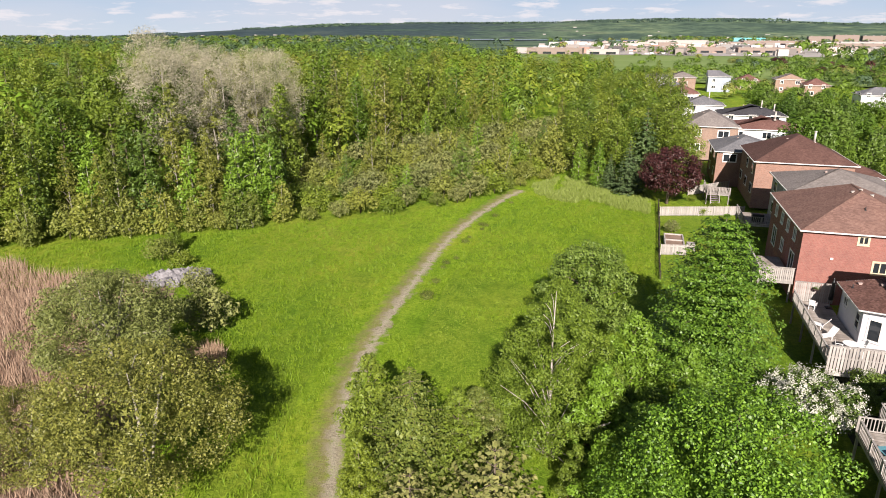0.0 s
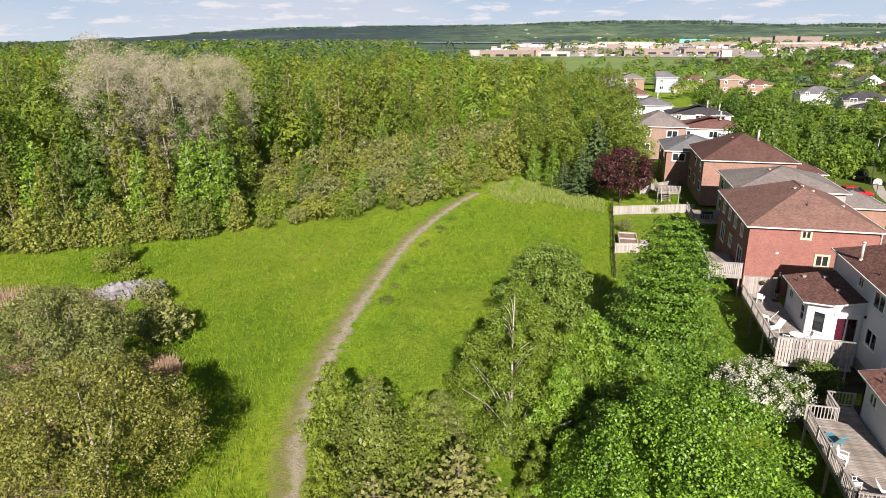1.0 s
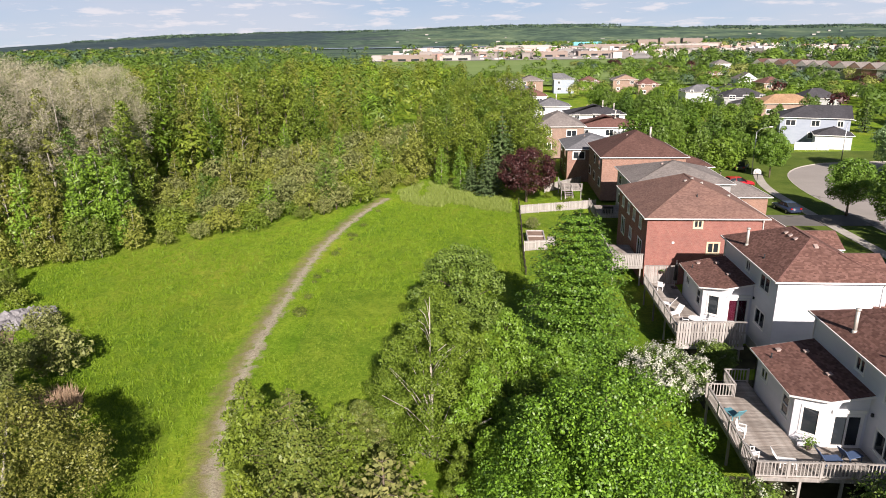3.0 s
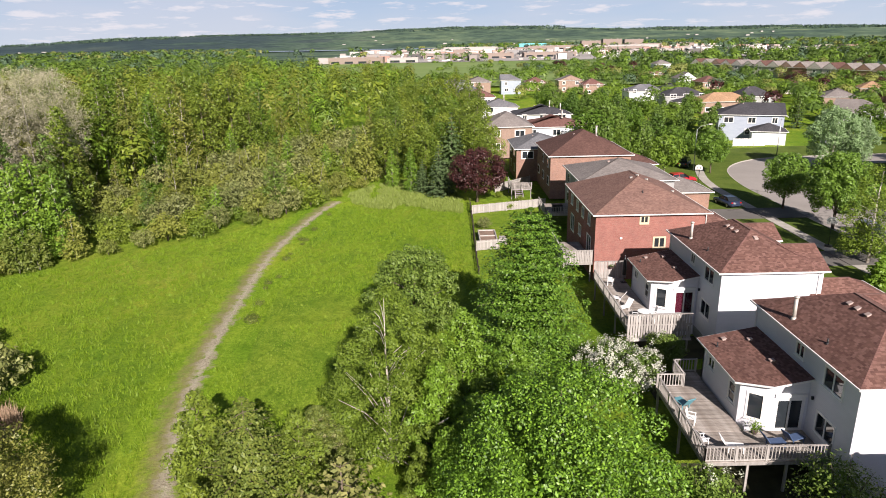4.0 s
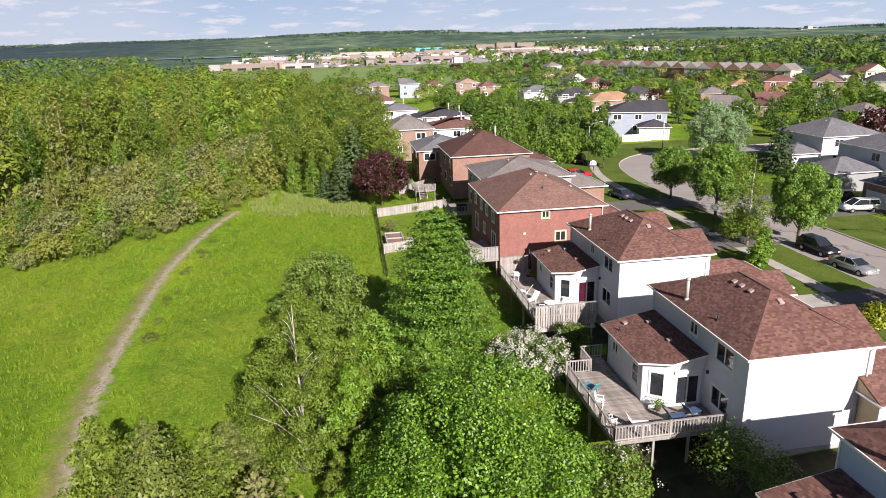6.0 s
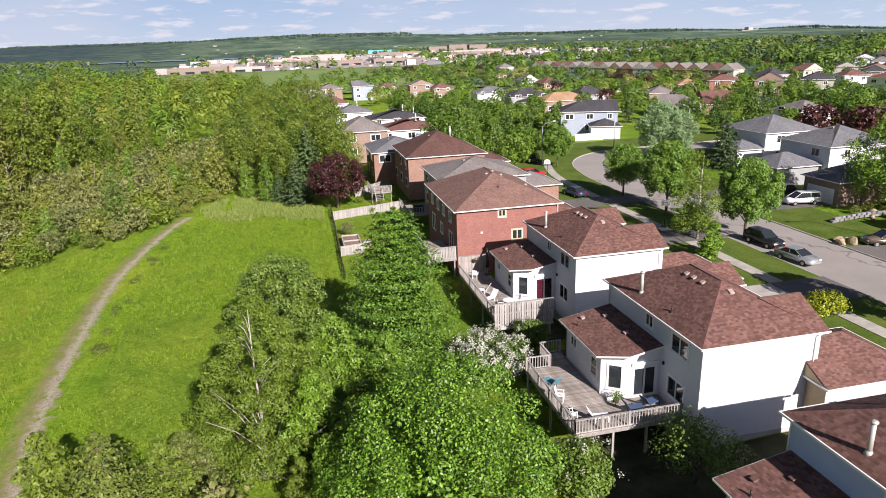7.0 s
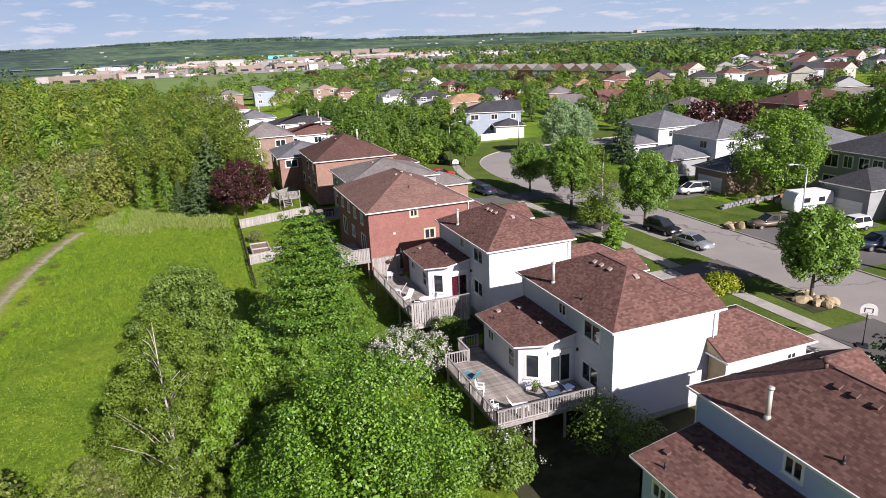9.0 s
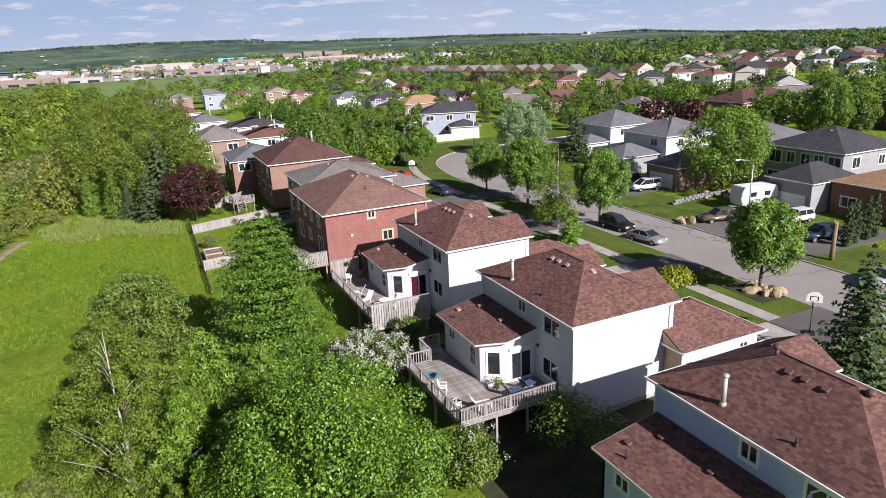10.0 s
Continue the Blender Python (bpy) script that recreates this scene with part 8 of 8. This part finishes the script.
for x, y, rz, st, wl, rf in ((117, 184, -40, 1, "siding_white", "roof_grey"), (141, 199, -20, 1, "brick_red", "roof_brown"), (138, 232, -15, 1, "brick_buff", "roof_grey"), (171, 265, -20, 1, "brick_buff", "roof_tan"), (170, 239, -20, 2, "brick_red", "roof_brown"), (126, 186, -20, 1, "brick_buff", "roof_umber"), (112, 240, 0, 1, "siding_grey", "roof_dark"), (92, 268, 0, 1, "siding_grey", "roof_dark"), (128, 352, 0, 1, "siding_white", "roof_grey"), (154, 470, 0, 2, "siding_white", "roof_grey"), (128, 320, 5, 1, "brick_buff", "roof_brown"), (150, 285, 0, 1, "siding_beige", "roof_umber"), (187, 149, -20, 2, "siding_grey", "roof_dark"), (158, 121, -25, 2, "siding_beige", "roof_grey"), (178, 95, -25, 2, "siding_white", "roof_dark"), (215, 110, -25, 2, "brick_red", "roof_brown"), (160, 90, -25, 2, "brick_red", "roof_umber"), (120, 104, -10, 1, "siding_white", "roof_umber")):
    some_house(x, y, rz, st, wl, rf)
# terrace of look-alike gabled houses
for i in range(17):
    f = i / 16
    x, y = 178 + 43 * f, 459 - 155 * f
    plain_house(x, y, 8.2, 11, 6.4, 3.2, rs.choice(["brick_buff", "siding_beige", "siding_beige", "brick_dark"]), rs.choice(["roof_grey", "roof_umber", "roof_grey"]), "terraced buff-brick house with steep gable roof", -63, "y", ("lo", "hi"), gz(x, y), group="terrace of gabled houses")
rows2 = [(225, 232), (221, 209), (242, 210), (198, 220), (272, 285), (273, 262), (322, 280), (243, 279), (206, 256), (184, 229), (262, 225), (250, 246), (290, 240)] + spread(57, 900, 180, 520, 150, 420, 24, lambda x, y: math.hypot(x, y) > 345 and y < 0.95 * x + 30 and y > 0.30 * x + 45 and ((x - 200) / 50) ** 2 + ((y - 385) / 95) ** 2 > 1)
for x, y in rows2[:47]:
    some_house(x, y, rs.choice((-40, -20, 10, 50)), 2, rs.choice(["siding_white", "siding_white", "siding_beige", "brick_buff"]), rs.choice(["roof_grey", "roof_dark", "roof_umber", "roof_brown"]))
allh = np.array([(o.location.x, o.location.y) for o in scene.objects if o.name.startswith("house") and o.parent is None])


def clear_of_houses(x, y, d):
    return ((allh - (x, y)) ** 2).sum(1).min() > d * d


far_t = spread(61, 9000, 60, 620, 130, 620, 12.5, lambda x, y: math.hypot(x, y) > 215 and y > 0.22 * x and clear_of_houses(x, y, 10.5) and not open_yard(x, y) and x > 95 - (y - 330) * 0.1)
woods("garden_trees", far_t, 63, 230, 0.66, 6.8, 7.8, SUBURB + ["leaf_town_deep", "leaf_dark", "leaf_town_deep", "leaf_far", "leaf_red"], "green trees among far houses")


def band(seed, n, r0, r1, a0, a1, gap, test=lambda x, y: True):
    rg = random.Random(seed)
    out = []
    for _ in range(n):
        r, a = math.sqrt(rg.uniform(r0 * r0, r1 * r1)), radians(rg.uniform(a0, a1))
        x, y = r * math.sin(a), r * math.cos(a)
        if test(x, y):
            out.append((x, y))
    return out


def open_far(x, y):
    """False over the green fields, the shopping streets and the lake."""
    if -190 < x < 150 and 360 < y < 780:
        return x < -150 + 0.1 * y and y < 600
    if -260 < x < 620 and 720 < y < 1750 and y > 1750 - 1.0 * (x + 900):
        return noise.noise((x * 0.01, y * 0.01, 1)) > 0.32
    if y > 760 and -0.27 < x / y < 0.0 and noise.noise((x * 0.006, y * 0.006, 6)) < 0.38:
        return False
    if -520 < x < 10 and 2150 < y < 2900:
        return False
    return True


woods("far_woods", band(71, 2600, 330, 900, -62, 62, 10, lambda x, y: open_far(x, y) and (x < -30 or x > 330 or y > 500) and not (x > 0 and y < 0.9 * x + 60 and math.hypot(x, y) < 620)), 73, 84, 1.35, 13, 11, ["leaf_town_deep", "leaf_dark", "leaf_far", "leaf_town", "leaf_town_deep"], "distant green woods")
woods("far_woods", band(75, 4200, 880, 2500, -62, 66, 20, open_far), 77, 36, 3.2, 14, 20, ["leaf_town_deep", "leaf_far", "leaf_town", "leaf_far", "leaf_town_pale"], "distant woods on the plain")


woods("field_trees", spread(83, 400, -60, 170, 346, 440, 9, lambda x, y: True)[:120], 84, 130, 0.75, 8.0, 7.5, SUBURB, "trees along the edge of a field")
woods("field_trees", spread(85, 200, -150, 200, 560, 770, 22, lambda x, y: True)[:26], 86, 100, 1.1, 6.0, 8.0, SUBURB, "scattered bushes in a far field")

# fields, lake, shopping streets
M["field"] = rough_mat("far_field", (0.13, 0.21, 0.05), (0.19, 0.26, 0.08), 0.02, 0.95, 9, 0.3, 0.0)
M["paved"] = rough_mat("parking_asphalt", (0.30, 0.28, 0.27), (0.42, 0.40, 0.38), 0.03, 0.9, 9, 0.3, 0.0)
M["flatroof"] = rough_mat("gravel_flat_roof", (0.34, 0.31, 0.29), (0.48, 0.45, 0.42), 0.05, 0.9, 6, 0.3, 0.0)
mm, nt, bs, out = nodes_of("mixed_paint")
nt.links.new(ramp(nt, nt.nodes.new("ShaderNodeNewGeometry").outputs["Random Per Island"], [(0.0, (0.03, 0.03, 0.035)), (0.35, (0.25, 0.22, 0.2)), (0.6, (0.6, 0.6, 0.6)), (0.8, (0.3, 0.14, 0.1)), (1.0, (0.7, 0.68, 0.64))]), bs.inputs["Base Color"])
M["clutter"] = mm
M["tealroof"] = plain_mat("turquoise_metal_roof", (0.12, 0.50, 0.58), 0.5)
sheet("field", "field", [[(-190, 365, 1.7), (160, 345, 1.7)], [(-200, 560, 1.7), (190, 540, 1.7)], [(-190, 790, 1.7), (230, 770, 1.7)]], "pale green open field before the shops", category="field")
sheet("car_park", "paved", [[(-150, 780, 2.0), (420, 760, 2.0)], [(-160, 1200, 2.0), (620, 1150, 2.0)], [(-150, 1750, 2.0), (700, 1700, 2.0)]], "pale paved car parks between shops", category="car park")
sheet("lake", "water", [[(-560, 2150, 2.6), (20, 2150, 2.6)], [(-640, 2480, 2.6), (30, 2480, 2.6)]], "grey-blue lake in front of wooded hills", category="water")


def shop(x, y, w, d, h, mat, label, roofm="flatroof", rz=0.0):
    s = thing("shop_building", (x, y, 1.5), label, "building", "flat-roofed shops", "", rz)
    part("wall", boxes((-w / 2, w / 2, -d / 2, d / 2, 0, h)), mat, s)
    t = 0.6
    part("parapet", boxes((-w / 2 - 0.1, w / 2 + 0.1, -d / 2 - 0.1, -d / 2 + t, h + 0.01, h + 0.9), (-w / 2 - 0.1, w / 2 + 0.1, d / 2 - t, d / 2 + 0.1, h + 0.01, h + 0.9), (-w / 2 - 0.1, -w / 2 + t, -d / 2 + t, d / 2 - t, h + 0.01, h + 0.9), (w / 2 - t, w / 2 + 0.1, -d / 2 + t, d / 2 - t, h + 0.01, h + 0.9)), mat, s)
    part("roof", boxes((-w / 2 + t, w / 2 - t, -d / 2 + t, d / 2 - t, h, h + 0.2)), roofm, s)
    n = max(2, int(w / 14))
    for i in range(n):
        part("roof_unit", boxes((-w / 2 + (i + 0.35) * w / n, -w / 2 + (i + 0.35) * w / n + 3, -2, 2, h + 0.2, h + 1.9), bevel=0.1), "shop_grey", s)
        part("shop_window", boxes((-w / 2 + (i + 0.2) * w / n, -w / 2 + (i + 0.8) * w / n, -d / 2 - 0.12, -d / 2 - 0.004, 0.6, 3.0)), "glass", s)


for x, y, w, d, h, m, l in ((-95, 790, 62, 30, 8, "shop_tan", "long buff-brick shop building"), (-42, 800, 36, 24, 6, "shop_pale", "white shop building"), (50, 905, 95, 40, 8, "shop_tan", "long buff-brick shop building"), (150, 930, 70, 30, 7, "shop_tan", "buff-brick shop building"), (-20, 990, 60, 40, 7, "shop_tan", "beige shop building"), (40, 1180, 30, 30, 10, "shop_tan", "beige shop building with tower"), (65, 1420, 110, 60, 12, "shop_pale", "long white store building"), (170, 1350, 80, 50, 9, "shop_tan", "beige store building"), (250, 1480, 120, 60, 11, "shop_tan", "long beige store building"), (260, 1250, 70, 40, 8, "shop_tan", "red-brick store building"), (350, 1300, 90, 40, 8, "shop_tan", "beige store building"), (420, 1500, 110, 50, 9, "shop_pale", "white store building"), (330, 1050, 70, 30, 6, "shop_pale", "low white store building"), (-90, 1080, 60, 30, 6, "shop_grey", "grey store building"), (-10, 1240, 50, 30, 7, "shop_pale", "white store building"), (140, 1130, 60, 30, 7, "shop_grey", "grey store building"), (520, 1620, 150, 60, 10, "shop_tan", "long pale warehouse")):
    shop(x, y, w, d, h * 0.78, m, l + " beside car parks")
shop(244, 1790, 70, 40, 12, "tealroof", "big-box store with turquoise front", "tealroof")
for x, y, h in ((455, 1800, 24), (520, 1830, 22), (395, 1780, 20)):
    shop(x, y, 50, 20, h * 0.8, "shop_tan", "mid-rise buff-brick apartment block")
for x, y, h, w in ((2200, 2960, 38, 40), (2232, 2965, 52, 26), (2262, 2975, 40, 36), (2310, 2985, 30, 30)):
    shop(x, y, w, 30, h, "shop_pale", "tall white block above distant trees")
rs = random.Random(18)
bm = bmesh.new()
for k in range(1300):
    x, y = rs.uniform(-160, 640), rs.uniform(800, 1700)
    big = rs.random() < 0.2
    w, d, h = (rs.uniform(8, 22), rs.uniform(8, 16), rs.uniform(4, 7)) if big else (4.4, 1.9, 1.5)
    box(bm, x - w / 2, x + w / 2, y - d / 2, y + d / 2, 1.9, 2.0 + h)
tagged(part("parked_cars", bm, "clutter"), "parked cars and kiosks on far car parks", "cars", "", "stuff")
# specks of far houses and sheds on the slopes
rs = random.Random(8)
bm = bmesh.new()
for k in range(110):
    a, r = radians(rs.uniform(-45, 62)), rs.uniform(1700, 3300)
    x, y = r * math.sin(a), r * math.cos(a)
    if noise.noise((x * 0.0016, y * 0.0016, 9)) < 0.05:
        continue
    z, w, d, h = gz(x, y), rs.uniform(6, 16), rs.uniform(8, 14), rs.uniform(3, 5)
    box(bm, x - w / 2, x + w / 2, y - d / 2, y + d / 2, z - 3, z + h)
tagged(part("far_buildings", bm, "shop_pale"), "pale specks of far buildings on the slopes", "buildings", "", "stuff")

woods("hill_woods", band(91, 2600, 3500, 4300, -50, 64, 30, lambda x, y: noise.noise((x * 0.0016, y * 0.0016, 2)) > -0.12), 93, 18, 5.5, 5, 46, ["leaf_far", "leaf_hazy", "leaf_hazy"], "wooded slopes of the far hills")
